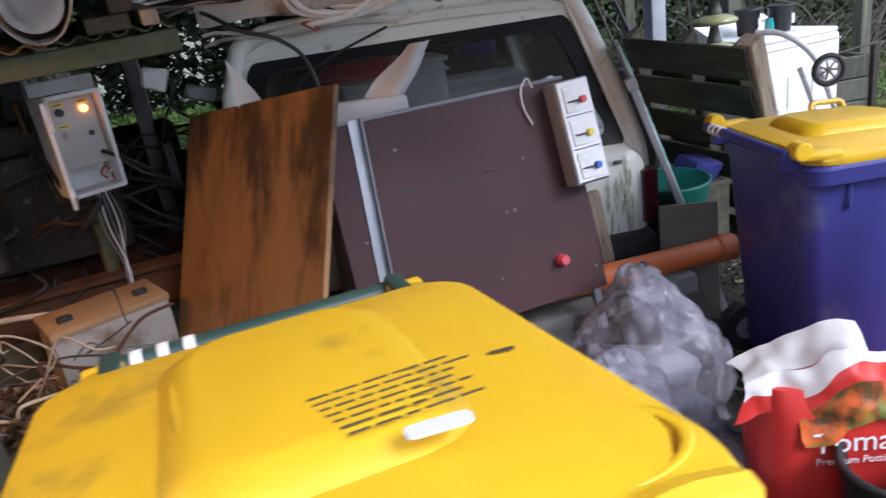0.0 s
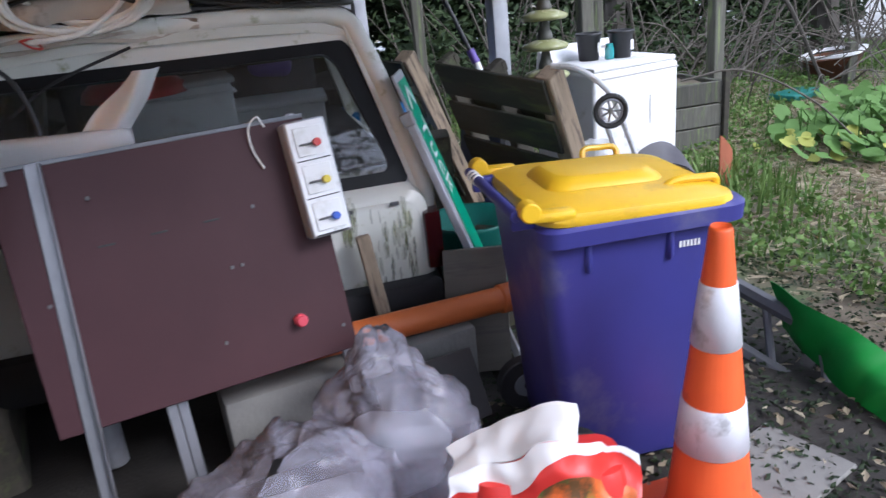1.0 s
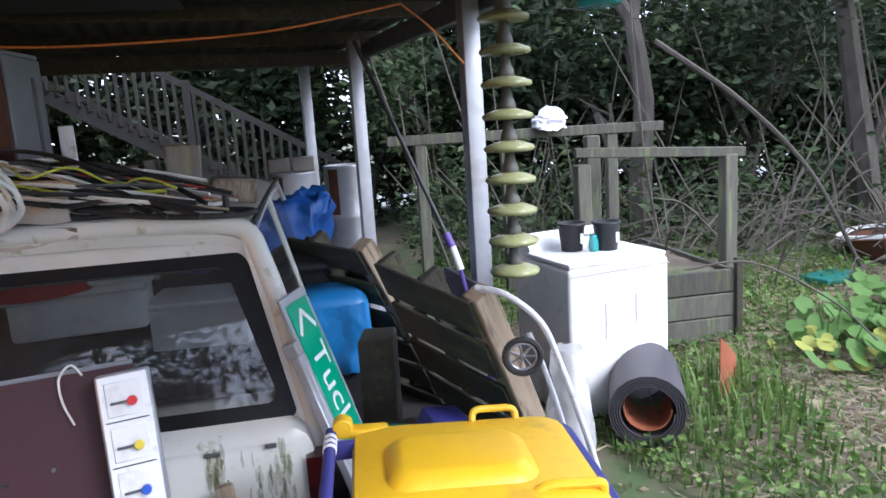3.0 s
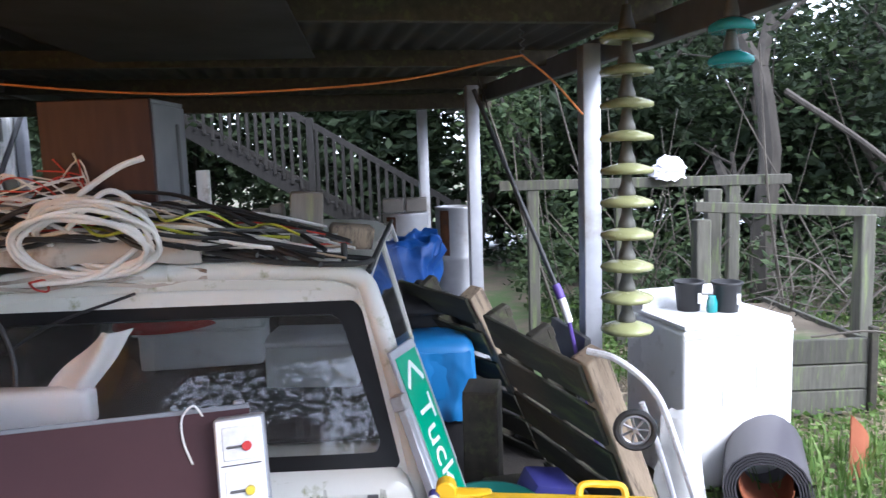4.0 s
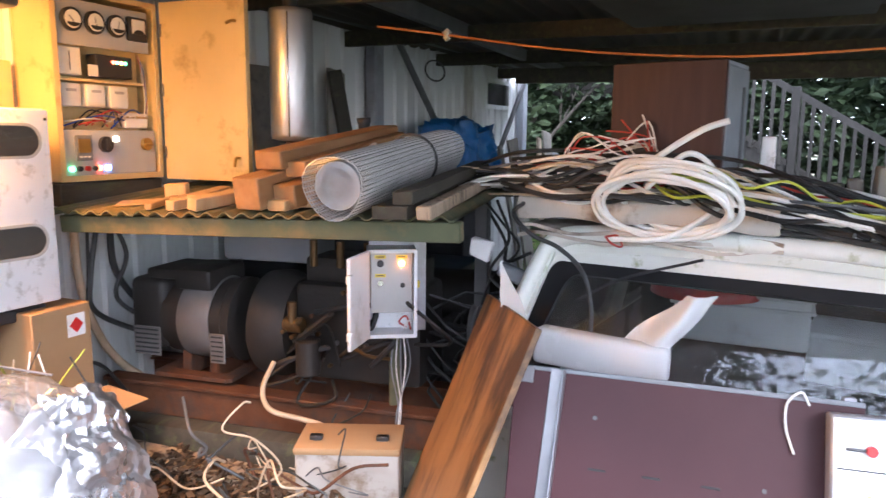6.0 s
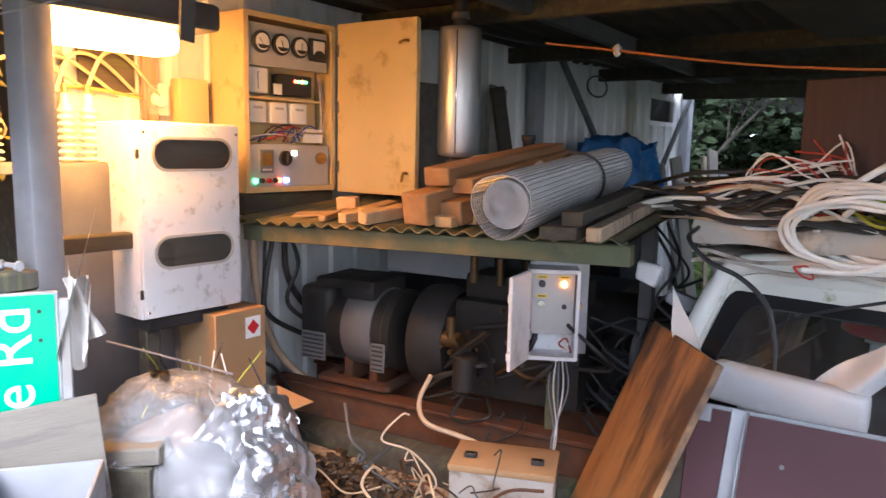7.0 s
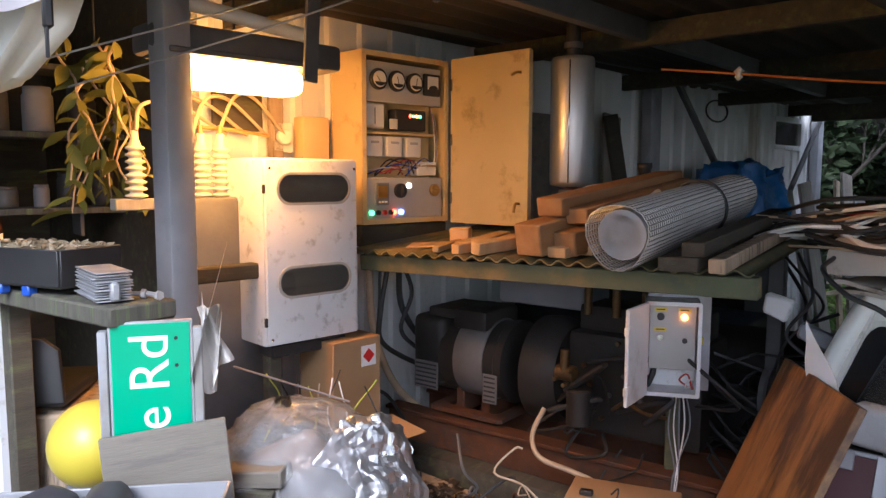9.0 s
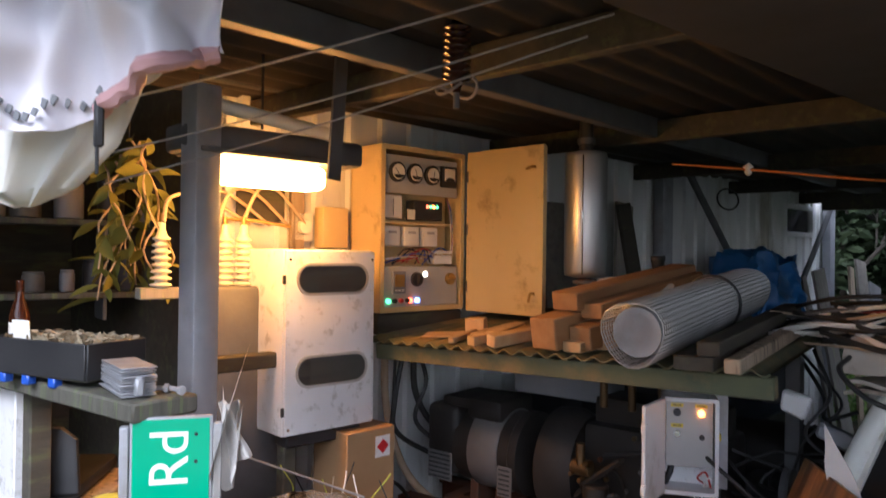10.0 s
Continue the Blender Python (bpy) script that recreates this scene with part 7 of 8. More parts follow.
single("cable_loop", tube([(0.12, 3.75 + 0.2 * math.cos(a), 2.36 + 0.09 * math.sin(a)) for a in [i * math.pi / 8 for i in range(19)]], 0.008, 6, 3), "cable_black", "black cable hung on the shed wall", "cable", WF)
for z in (0.62, 0.8, 0.98):
    single("wire_clump", crumple(tube([(0.25 * math.cos(1.7 * k), 0.2 * math.sin(1.3 * k), 0.12 * math.sin(2.1 * k)) for k in range(16)], 0.007, 5, 4), 0.03, 5, z), "cable_black", "tangle of dark wire beside the car", "wire", pose(-0.62, 3.2, z))
single("cable", tube([(-0.36, 2.95, 1.52), (-0.304, 2.75, 1.5), (-0.209, 2.7, 1.439), (-0.106, 2.7, 1.4), (-0.021, 2.7, 1.328), (0.014, 2.7, 1.216), (0.024, 2.68, 1.12)], 0.008, 8, 8), "cable_black", "black cable hanging from the roof over the rear window", "cable", None, "cables on the car roof")
for k, pts in enumerate(([(-0.75, 3.3, 1.52), (-0.6, 3.25, 1.4), (-0.54, 3.3, 1.28), (-0.62, 3.2, 1.16), (-0.7, 3.25, 1.0)], [(-0.6, 3.2, 1.5), (-0.5, 3.12, 1.35), (-0.58, 3.1, 1.2), (-0.5, 3.15, 1.1)], [(-0.8, 3.4, 1.5), (-0.66, 3.4, 1.3), (-0.6, 3.3, 1.22), (-0.5, 3.35, 1.26)])):
    single("cable", tube(pts, 0.006 + 0.001 * k, 7, 7), "cable_black", "dark cable hanging down beside the car", "cable", None, "cables beside the car")
# plain dark block added where deep shade hides what stands there
single("wire_rack", bx(0.4, 0.5, 0.86, (0, 0, 0.43), 0.02), "cavity", "dark block standing in for the deep shade beside the car", "rack", pose(-0.9, 3.75, 0, 0, 0, 10))
single("white_bracket", crumple(bx(0.1, 0.04, 0.09, (0, 0, 0), 0.01), 0.01, 14), "white_worn", "white plastic fitting in the dark corner", "fitting", pose(-0.62, 3.1, 1.3, 10, 15, 20))
single("grey_fitting", crumple(bx(0.12, 0.06, 0.06, (0, 0, 0), 0.01), 0.01, 14), "grey_panel", "grey fitting hanging among the wires", "fitting", pose(-0.45, 3.05, 1.22, 0, 20, 20))

# ---- electrical cabinet with open door ----
EC = WF @ pose(0.05, -0.22, 1.56)
ec = thing("electrical_cabinet", "tall cream electrical cabinet with gauges and switches, its door open", "electrical cabinet", EC)
W_, H_, D_ = 0.56, 0.82, 0.25
part("rear_panel", bx(0.012, W_, H_, (0.006, W_ / 2, H_ / 2), 0.003), "cream", ec)
for y in (0.008, W_ - 0.008):
    part("side_panel", bx(D_ - 0.014, 0.016, H_, (D_ / 2 + 0.007, y, H_ / 2), 0.003), "cream", ec)
for z in (0.008, H_ - 0.008):
    part("end_panel", bx(D_ - 0.014, W_ - 0.034, 0.016, (D_ / 2 + 0.007, W_ / 2, z), 0.003), "cream", ec)
part("front_lip", ring_plate(rounded(W_, H_, 0.006, 1, W_ / 2, H_ / 2), rounded(W_ - 0.05, H_ - 0.05, 0.006, 1, W_ / 2, H_ / 2), 0.012), "cream", ec, "", pose(D_ + 0.002, 0, 0, 0, 0, 90))
FACE = pose(D_ - 0.02, 0, 0, 0, 0, 90)      # x along the wall, -y outwards
gp = part("gauge_panel", bx(0.48, 0.01, 0.19, (0.28, 0, 0.68), 0.003), "panel_grey", ec, "grey gauge panel", FACE)
for i in range(3):
    x = 0.105 + 0.115 * i
    g = part("gauge", rod(0.05, 0.02, (x, -0.012, 0.69), 28, "y"), "black", gp, "round black gauge")
    part("dial", rod(0.038, 0.004, (x, -0.0235, 0.69), 24, "y"), "meter_white", g)
    part("mask", prism([(x + 0.03 * math.cos(a), 0.676 + 0.018 * math.sin(a)) for a in [math.pi + k * math.pi / 8 for k in range(9)]], 0.003, 0), "black", g, "", pose(0, -0.029, 0))
    part("needle", bx(0.002, 0.002, 0.04, (0, 0, 0.012), 0), "black", g, "", pose(x, -0.027, 0.68, 0, -40 + 25 * i, 0))
g = part("gauge", bx(0.11, 0.02, 0.11, (0.45, -0.012, 0.69), 0.008, 2), "black", gp, "square black gauge")
part("dial", bx(0.075, 0.004, 0.065, (0.45, -0.0235, 0.7), 0.002), "meter_white", g)
part("mask", prism([(0.45 + 0.032 * math.cos(a), 0.667 + 0.02 * math.sin(a)) for a in [k * math.pi / 8 for k in range(9)]], 0.003, 0), "black", g, "", pose(0, -0.029, 0))
back = part("back_panel", bx(0.5, 0.01, 0.42, (0.28, 0.1, 0.4), 0.002), "cream", ec, "", FACE)
mt = part("meter", bx(0.12, 0.06, 0.12, (0.1, 0.04, 0.52), 0.006), "meter_white", ec, "white panel meter", FACE)
part("needle", bx(0.003, 0.002, 0.08, (0.1, 0.008, 0.52), 0), "black", mt, "")
dv = part("relay_unit", bx(0.2, 0.07, 0.1, (0.33, 0.04, 0.51), 0.006), "black", ec, "black relay with coloured lamps", FACE)
for i, cm in enumerate(("red_glow", "green_glow", "amber_glow", "green_glow")):
    part("lamp", rod(0.008, 0.006, (0.32 + 0.022 * i, 0.003, 0.53), 8, "y"), cm, dv)
part("sticker", bx(0.05, 0.003, 0.05, (0.21, 0.003, 0.485), 0), "meter_white", dv, "white sticker")
part("rail", bx(0.46, 0.08, 0.012, (0.26, 0.05, 0.44), 0.002), "cream", ec, "", FACE)
for i in range(3):
    q = part("contactor", bx(0.1, 0.08, 0.1, (0.1 + 0.125 * i, 0.05, 0.375), 0.008, 2), "meter_white", ec, "cream contactor", FACE)
    part("label_mark", bx(0.05, 0.002, 0.012, (0.1 + 0.125 * i, 0.009, 0.395), 0), "panel_grey", q)
tb_ = part("terminal_block", bx(0.13, 0.06, 0.07, (0.44, 0.04, 0.27), 0.004), "meter_white", ec, "row of white terminals", FACE)
for k in range(7):
    part("terminal", rod(0.006, 0.008, (0.385 + 0.018 * k, 0.008, 0.285), 8, "y"), "brass", tb_)
cols = ("cable_red", "cable_white", "cable_black", "blue_plastic", "cable_tan")
rnd = random.Random(4)
for k in range(16):
    x0, x1 = rnd.uniform(0.05, 0.4), rnd.uniform(0.25, 0.5)
    part("wire", tube([(x0, 0.03, rnd.uniform(0.23, 0.27)), ((x0 + x1) / 2, rnd.uniform(-0.01, 0.03), rnd.uniform(0.26, 0.32)), (x1, 0.02, rnd.uniform(0.24, 0.31))], 0.0035, 5, 5), cols[k % 5], ec, "", FACE)
for k in range(7):
    part("wire", tube([(0.5 + 0.005 * k, 0.04, 0.25), (0.505 + 0.005 * (k % 3), 0.02, 0.36), (0.5 + 0.006 * (k % 4), 0.03, 0.5), (0.49, 0.04, 0.58)], 0.003, 5, 4), cols[(k + 1) % 5], ec, "", FACE)
cp = part("control_panel", bx(0.5, 0.012, 0.2, (0.28, 0, 0.125), 0.003), "panel_grey", ec, "grey control panel", FACE)
part("display_frame", bx(0.085, 0.012, 0.11, (0.125, -0.012, 0.145), 0.004), "grey_panel", cp)
part("display", bx(0.06, 0.003, 0.06, (0.125, -0.0195, 0.155), 0), "brass", cp, "amber display")
for k in range(3):
    part("key", bx(0.014, 0.004, 0.008, (0.105 + 0.02 * k, -0.0195, 0.107), 0.001), "meter_white", cp)
part("rotary_switch", add(rod(0.036, 0.02, (0.24, -0.014, 0.16), 24, "y"), bx(0.014, 0.02, 0.05, (0.24, -0.03, 0.16), 0.004)), "black", cp, "black rotary switch")
part("rotary_switch", add(rod(0.03, 0.02, (0.47, -0.014, 0.16), 24, "y"), bx(0.05, 0.016, 0.012, (0.47, -0.028, 0.16), 0.004)), "brass", cp, "brass key switch")
part("lit_window", bx(0.025, 0.006, 0.022, (0.3, -0.008, 0.185), 0.001), "white_glow", cp, "small lit window")
for x, cm in ((0.06, "green_glow"), (0.1, "black"), (0.14, "red_plastic"), (0.18, "black"), (0.2, "red_glow"), (0.245, "blue_glow")):
    part("push_button", rod(0.012, 0.018, (x, -0.012, 0.055), 14, "y"), cm, cp)
door = part("door", add(bx(0.5, 0.018, H_ + 0.02, (0.25, 0, H_ / 2), 0.003), ring_plate(rounded(0.5, H_ + 0.02, 0.01, 1, 0.25, H_ / 2), rounded(0.46, H_ - 0.02, 0.01, 1, 0.25, H_ / 2), 0.02)), "cream", ec, "open cream door", pose(D_ + 0.015, W_ + 0.012, 0, 0, 0, 3) @ pose(0, 0, 0))
part("door_latch", tube([(0.46, -0.02, H_ - 0.1), (0.45, -0.04, H_ - 0.1), (0.42, -0.04, H_ - 0.11)], 0.007, 6, 4), "brass", door)
part("door_latch", tube([(0.46, -0.02, 0.1), (0.45, -0.04, 0.1), (0.44, -0.04, 0.06)], 0.007, 6, 4), "brass", door)
for z in (0.12, 0.42, 0.7):
    part("hinge", rod(0.008, 0.06, (D_ + 0.02, W_ + 0.005, z), 8), "steel_dark", ec)
single("cabinet_bearer", bx(0.24, 0.56, 0.1, (0, 0.28, 0.05), 0.006), "timber_dark", "dark timber bearer under the electrical cabinet", "bearer", WF @ pose(0.17, -0.22, 1.455))
single("wall_socket", add(bx(0.04, 0.11, 0.14, (0, 0, 0), 0.008, 2), rod(0.035, 0.03, (0.03, 0, 0), 16, "x")), "meter_white", "white power socket on the shed wall", "socket", WF @ pose(0.045, -0.5, 1.97))
single("junction_box", bx(0.08, 0.15, 0.2, (0, 0, 0), 0.008, 2), "cream", "small cream junction box on the shed wall", "junction box", WF @ pose(0.06, -0.34, 1.97))

# ---- white meter box on its stand ----
WB = WF @ pose(0.35, -0.885, 1.12)
wb = thing("meter_box", "white steel meter box with two oval windows, scuffed", "meter box", WB)
part("case", bx(0.33, 0.44, 0.74, (0.025, 0.22, 0.37), 0.008, 2), "white_worn", wb)
wd = part("door", bx(0.018, 0.432, 0.73, (0.2, 0.22, 0.37), 0.006, 2), "white_worn", wb, "scuffed white door")
for z in (0.62, 0.25):
    slot = rounded(0.35, 0.13, 0.062, 6, 0.225, z)
    part("window_rim", ring_plate(slot, rounded(0.33, 0.11, 0.054, 6, 0.225, z), 0.006), "panel_grey", wd, "", pose(0.214, 0, 0, 0, 0, 90))
    part("window_pane", prism(rounded(0.332, 0.112, 0.055, 6, 0.225, z), 0.004, 0), "car_glass", wd, "brown-tinted oval window", pose(0.2125, 0, 0, 0, 0, 90))
    # thin plate whose colour gives the inside's dimness; the door is solid
    part("shadow_box", prism(rounded(0.332, 0.112, 0.055, 6, 0.225, z), 0.001, 0), "board_grey", wd, "flat plate toned for the dim inside of the box", pose(0.2105, 0, 0, 0, 0, 90))
for z in (0.1, 0.62):
    part("hinge", bx(0.012, 0.012, 0.035, (0.2, 0.0, z), 0.002), "black", wd)
for y, z in ((0.02, 0.7), (0.02, 0.03), (0.42, 0.7)):
    part("screw", rod(0.006, 0.005, (0.211, y, z), 8, "x"), "chrome", wd)
part("leg", bx(0.06, 0.06, 1.1, (0.1, 0.08, -0.56), 0.006), "timber_dark", wb)
part("leg", bx(0.05, 0.05, 1.1, (0.1, 0.36, -0.56), 0.006), "steel_dark", wb)
part("bracket", bx(0.1, 0.36, 0.05, (0.12, 0.22, -0.03), 0.006), "black", wb)
part("arm", bx(0.06, 0.3, 0.06, (0.12, -0.12, 0.3), 0.006), "timber_dark", wb)

# ---- lamp over the boxes ----
lm = thing("workshop_lamp", "lit workshop lamp with a glowing yellow-orange cover under a grey hood", "lamp", WF @ pose(0.6, -1.0, 2.075))
part("diffuser", bx(0.15, 0.46, 0.09, (0, 0, 0.06), 0.03, 3), "lamp_glow", lm, "glowing amber cover")
part("hood", add(bx(0.2, 0.74, 0.1, (-0.04, 0.04, 0.17), 0.02, 2), bx(0.22, 0.6, 0.02, (0, 0, 0.122), 0.004)), "steel_dark", lm, "grey steel hood")
part("pipe", rod(0.025, 0.5, (0.1, -0.05, 0.25), 14, "y"), "meter_white", lm, "white plastic pipe", pose(0, 0, 0, -9, 0, -12))
part("chain", rod(0.005, 0.4, (0.06, -0.05, 0.42), 6), "black", lm)
part("strap", bx(0.012, 0.06, 0.5, (0.34, 0.02, 0.28), 0.002), "steel_dark", lm, "dark steel strap", pose(0, 0, 0, -4, 0, 10))

single("hardboard_sheet", bx(0.02, 0.24, 0.26, (0, 0, 0), 0.003), "timber_dark", "dark board on the shed wall behind the bushings", "board", WF @ pose(0.05, -0.72, 2.12))
single("wall_batten", bx(0.03, 0.07, 0.5, (0, 0, 0), 0.004), "timber_pale", "pale batten on the shed wall", "batten", WF @ pose(0.05, -0.53, 2.1))

# transformer with porcelain bushings
tf = thing("transformer", "grey transformer tank with porcelain bushings lit by the lamp", "transformer", WF @ pose(0.2, -1.05, 0))
part("tank", bx(0.3, 0.34, 1.65, (0, 0.13, 0.88), 0.02, 2), "steel_dark", tf)
part("crossarm", bx(0.06, 0.5, 0.045, (0, -0.02, 1.68), 0.004), "timber_grey", tf, "weathered timber arm under the bushings")
part("base", bx(0.34, 0.46, 0.05, (0, 0.06, 0.025), 0.006), "steel_dark", tf)
for x, y in ((0.0, -0.18), (0.0, 0.085), (0.04, 0.15)):
    prof = [(0.024, 0)]
    for k in range(8):
        prof += [(0.024, 0.026 * k + 0.004), (0.043 - 0.001 * k, 0.026 * k + 0.01), (0.041 - 0.001 * k, 0.026 * k + 0.016), (0.024, 0.026 * k + 0.022)]
    prof += [(0.015, 0.23), (0.015, 0.26)]
    b = part("bushing", lathe(prof, 22), "porcelain", tf, "ribbed cream porcelain bushing", pose(x, y, 1.7))
    part("stud", rod(0.01, 0.05, (0, 0, 0.27), 8), "brass", b)
part("busbar", tube([(0.0, 0.08, 1.985), (0.03, 0.2, 1.98), (0.06, 0.36, 1.96)], 0.008, 6, 4), "brass", tf)
for k in range(4):
    part("lead", tube([(0.02, -0.18 + 0.11 * k, 1.96), (-0.02, -0.14 + 0.13 * k, 2.06 + 0.02 * k), (-0.08, 0.02 + 0.12 * k, 2.08 + 0.015 * k), (-0.12, 0.26 + 0.1 * k, 1.97)], 0.008, 6, 5), "cable_tan", tf)

# hanging plant
hp = thing("hanging_plant", "trailing plant by the lamp, lamp light painted into its yellow-green leaves", "plant", pose(-2.3, 1.1, 2.3))
rnd = random.Random(14)
spots = []
for k in range(8):
    p = Vector((rnd.uniform(-0.12, 0.12), rnd.uniform(-0.16, 0.16), rnd.uniform(-0.1, 0.05)))
    pts = [p]
    for j in range(6):
        pts.append(pts[-1] + Vector((rnd.uniform(-0.07, 0.07), rnd.uniform(-0.07, 0.07), -rnd.uniform(0.05, 0.13))))
    part("stem", tube(pts, 0.006, 5, 3, 0.6), "cable_tan", hp)
    spots += smooth_path(pts, 2)
lf = bmesh.new()
rows = []
for i in range(7):
    u = i / 6
    w = 0.022 * math.sin(math.pi * min(1, u * 0.95 + 0.05))
    rows.append([lf.verts.new((sx * w, 0.1 * u, -0.03 * u * u + 0.006 * abs(sx))) for sx in (-1, 0, 1)])
for a, b in zip(rows, rows[1:]):
    for i in (0, 1):
        lf.faces.new((a[i], a[i + 1], b[i + 1], b[i]))
leaf = mesh_object("leaf", lf, "leaf_lamp")
leaf.parent = hp
leaf.matrix_basis = pose(*spots[5], -50, 0, 40)
for p in spots:
    for k in range(1):
        o = new("leaf", leaf.data)
        o.parent = hp
        o.matrix_basis = pose(*p, rnd.uniform(-80, 20), rnd.uniform(-50, 50), rnd.uniform(0, 360)) @ Matrix.Scale(rnd.uniform(0.7, 1.5), 4)
part("hanger", rod(0.004, 0.5, (0, 0, 0.25), 6), "black", hp)

# ---- bench at the carport post ----
BF = pose(-1.16, 0.94, 0, 0, 0, 17)
bn = thing("bench", "rough timber bench plank on posts", "bench", BF)
part("plank", bx(1.4, 0.19, 0.05, (-0.7, 0, 1.44), 0.006), "fence_wood", bn)
part("leg", bx(0.07, 0.07, 1.41, (-0.8, 0.04, 0.706), 0.005), "timber_dark", bn)
part("leg", bx(0.07, 0.07, 1.41, (-1.3, 0, 0.706), 0.005), "timber_dark", bn)
ty = thing("seed_tray", "dark wooden tray of seed heads on blue feet", "tray", BF @ pose(-0.48, -0.02, 1.465, 0, 0, 12))
part("base", bx(0.4, 0.2, 0.012, (0, 0, 0.026), 0.002), "timber_dark", ty)
for x, y, sx, sy in ((0, -0.1, 0.4, 0.012), (0, 0.1, 0.4, 0.012), (-0.2, 0, 0.012, 0.2), (0.2, 0, 0.012, 0.2)):
    part("side", bx(sx, sy, 0.1, (x, y, 0.075), 0.002), "black", ty)
for x in (-0.15, -0.05, 0.06):
    part("foot", bx(0.03, 0.03, 0.03, (x, -0.085, 0.008), 0.004), "blue_plastic", ty, "blue foot")
cs = [(rs.uniform(-0.19, 0.19), rs.uniform(-0.09, 0.09), 0.11 + rs.uniform(0, 0.02)) for k in range(500)]
sd = leaf_mesh("seed_filling", cs, 0.014, "straw", 3)
sd.parent = ty
part("card", bx(0.06, 0.004, 0.07, (-0.1, -0.05, 0.13), 0.006), "meter_white", ty, "white card", pose(0, 0, 0.02, 8, 0, 10))
bk = thing("ribbed_block", "grey ribbed aluminium heat sink", "heat sink", BF @ pose(-0.15, -0.02, 1.466, 0, 0, 75))
for k in range(11):
    r_ = random.Random(k)
    part("plate", bx(0.09, 0.2, 0.0035, (r_.uniform(-0.004, 0.004), r_.uniform(-0.006, 0.006), 0.006 + 0.0072 * k), 0.001), "galv", bk, "", pose(0, 0, 0, 0, 0, r_.uniform(-2, 2)))
part("binder", bx(0.024, 0.024, 0.05, (0.0, -0.1, 0.03), 0.006), "galv", bk)
part("core", bx(0.07, 0.16, 0.07, (0, 0, 0.04), 0.004), "steel_dark", bk)
for k in range(5):
    single("bolt", add(rod(0.007, 0.05, (0, 0, 0.01), 8, "x"), rod(0.013, 0.012, (0.028, 0, 0.01), 6, "x")), "galv", "loose steel bolt on the bench", "bolt", BF @ pose(-0.04 - 0.05 * k, 0.05 - 0.025 * (k % 3), 1.468, 0, 0, 40 * k), "bolts")
bo = thing("bottle", "brown glass beer bottle with a label", "bottle", pose(-2.2, 0.72, 1.485))
part("glass", lathe([(0.03, 0), (0.033, 0.01), (0.033, 0.13), (0.014, 0.19), (0.013, 0.24), (0.015, 0.245), (0.012, 0.25)], 20), "bottle", bo)
part("label", lathe([(0.0335, 0.04), (0.0338, 0.042), (0.0338, 0.1), (0.0335, 0.102)], 20), "meter_white", bo, "pale round label")
bt2 = thing("bench", "second plank bench with a bottle, in the store", "bench", pose(-2.2, 0.7, 0, 0, 0, 17))
part("plank", bx(0.7, 0.22, 0.04, (0, 0, 1.46), 0.005), "timber_grey", bt2)
part("panel", bx(0.5, 0.03, 1.0, (0, -0.08, 0.94), 0.004), "white_worn", bt2, "white sheet below the plank")
part("foot", bx(0.5, 0.2, 0.45, (0, 0, 0.22), 0.005), "timber_dark", bt2)

s2 = thing("road_sign", "green road name sign standing upright against the bench", "road sign", pose(-1.13, 0.945, 0.15, 0, 0, 69))
part("face", bx(0.185, 0.003, 1.26, (0, -0.012, 0.64), 0.001), "sign_green", s2, "green reflective face")
part("blade", bx(0.2, 0.018, 1.27, (0, 0, 0.64), 0.003), "galv", s2)
for x in (-0.112, 0.112):
    part("channel", bx(0.022, 0.03, 1.25, (x, 0.0, 0.63), 0.003), "galv", s2)
letters("e Rd", 0.135, "sign_white", s2, pose(0.0, -0.014, 1.12, 90, 0, 0) @ pose(0, 0, 0, 0, 0, 90))
for z in (1.16, 1.23):
    part("bolt_hole", rod(0.005, 0.004, (0.06, -0.013, z), 8, "y"), "black", s2)
single("rag", crumple(grid(lambda u, v: ((0.05 + 0.03 * v) * u + 0.012 * math.sin(9 * u + 5 * v), 0.022 * math.sin(17 * u + 2 * v), -0.24 * v * (0.8 + 0.2 * math.sin(5 * u))), 28, 22, 0.002), 0.004, 8), "cloth", "white rag hanging over the sign", "rag", pose(-1.12, 1.06, 1.45, 0, 0, 69))
single("plywood_board", bx(0.3, 0.015, 1.15, (0, 0, 0.575), 0.003), "board_grey", "weathered grey plywood board leaning against the road sign", "board", pose(-0.92, 1.0, 0.02, -7, -5, 70))

fb = thing("foil_bag", "crumpled silver foil and clear plastic bag on a crate", "foil bag", pose(-1.13, 1.42, 0.0))
part("crate", bx(0.5, 0.42, 0.66, (0, 0, 0.33), 0.01), "timber_dark", fb, "dark wooden crate")
part("packing", crumple(bx(0.36, 0.3, 0.3, (0, 0, 0.15), 0.08, 3), 0.05, 6), "steel_dark", fb, "dark goods inside the film", pose(-0.05, -0.03, 0.66))
part("film", crease(bag(lambda v, a: (0.27 * (1 - v ** 2.2) ** 0.5 + 0.02) * (1 + 0.13 * math.sin(2 * a) + 0.05 * math.sin(5 * a + 2)), 0.46, 7.5, 0.05, 5.0, 80, 40), 0.08, 14, 2), "foil_clear", fb, "clear crinkled film", pose(-0.07, -0.06, 0.655), auto=18)


def foil_fn(u, v):
    """A stiff sheet of foil hanging over the bag, in flat facets."""
    p = Vector((0.06 + 0.14 * v + 0.04 * u, -0.1 + 0.34 * u, 1.08 - 0.12 * (2 * u - 1.1) ** 2 - 0.38 * v ** 1.4))
    return wobble(wobble(wobble(p, 0.04, 6.0), 0.022, 17, 3), 0.012, 40, 5)


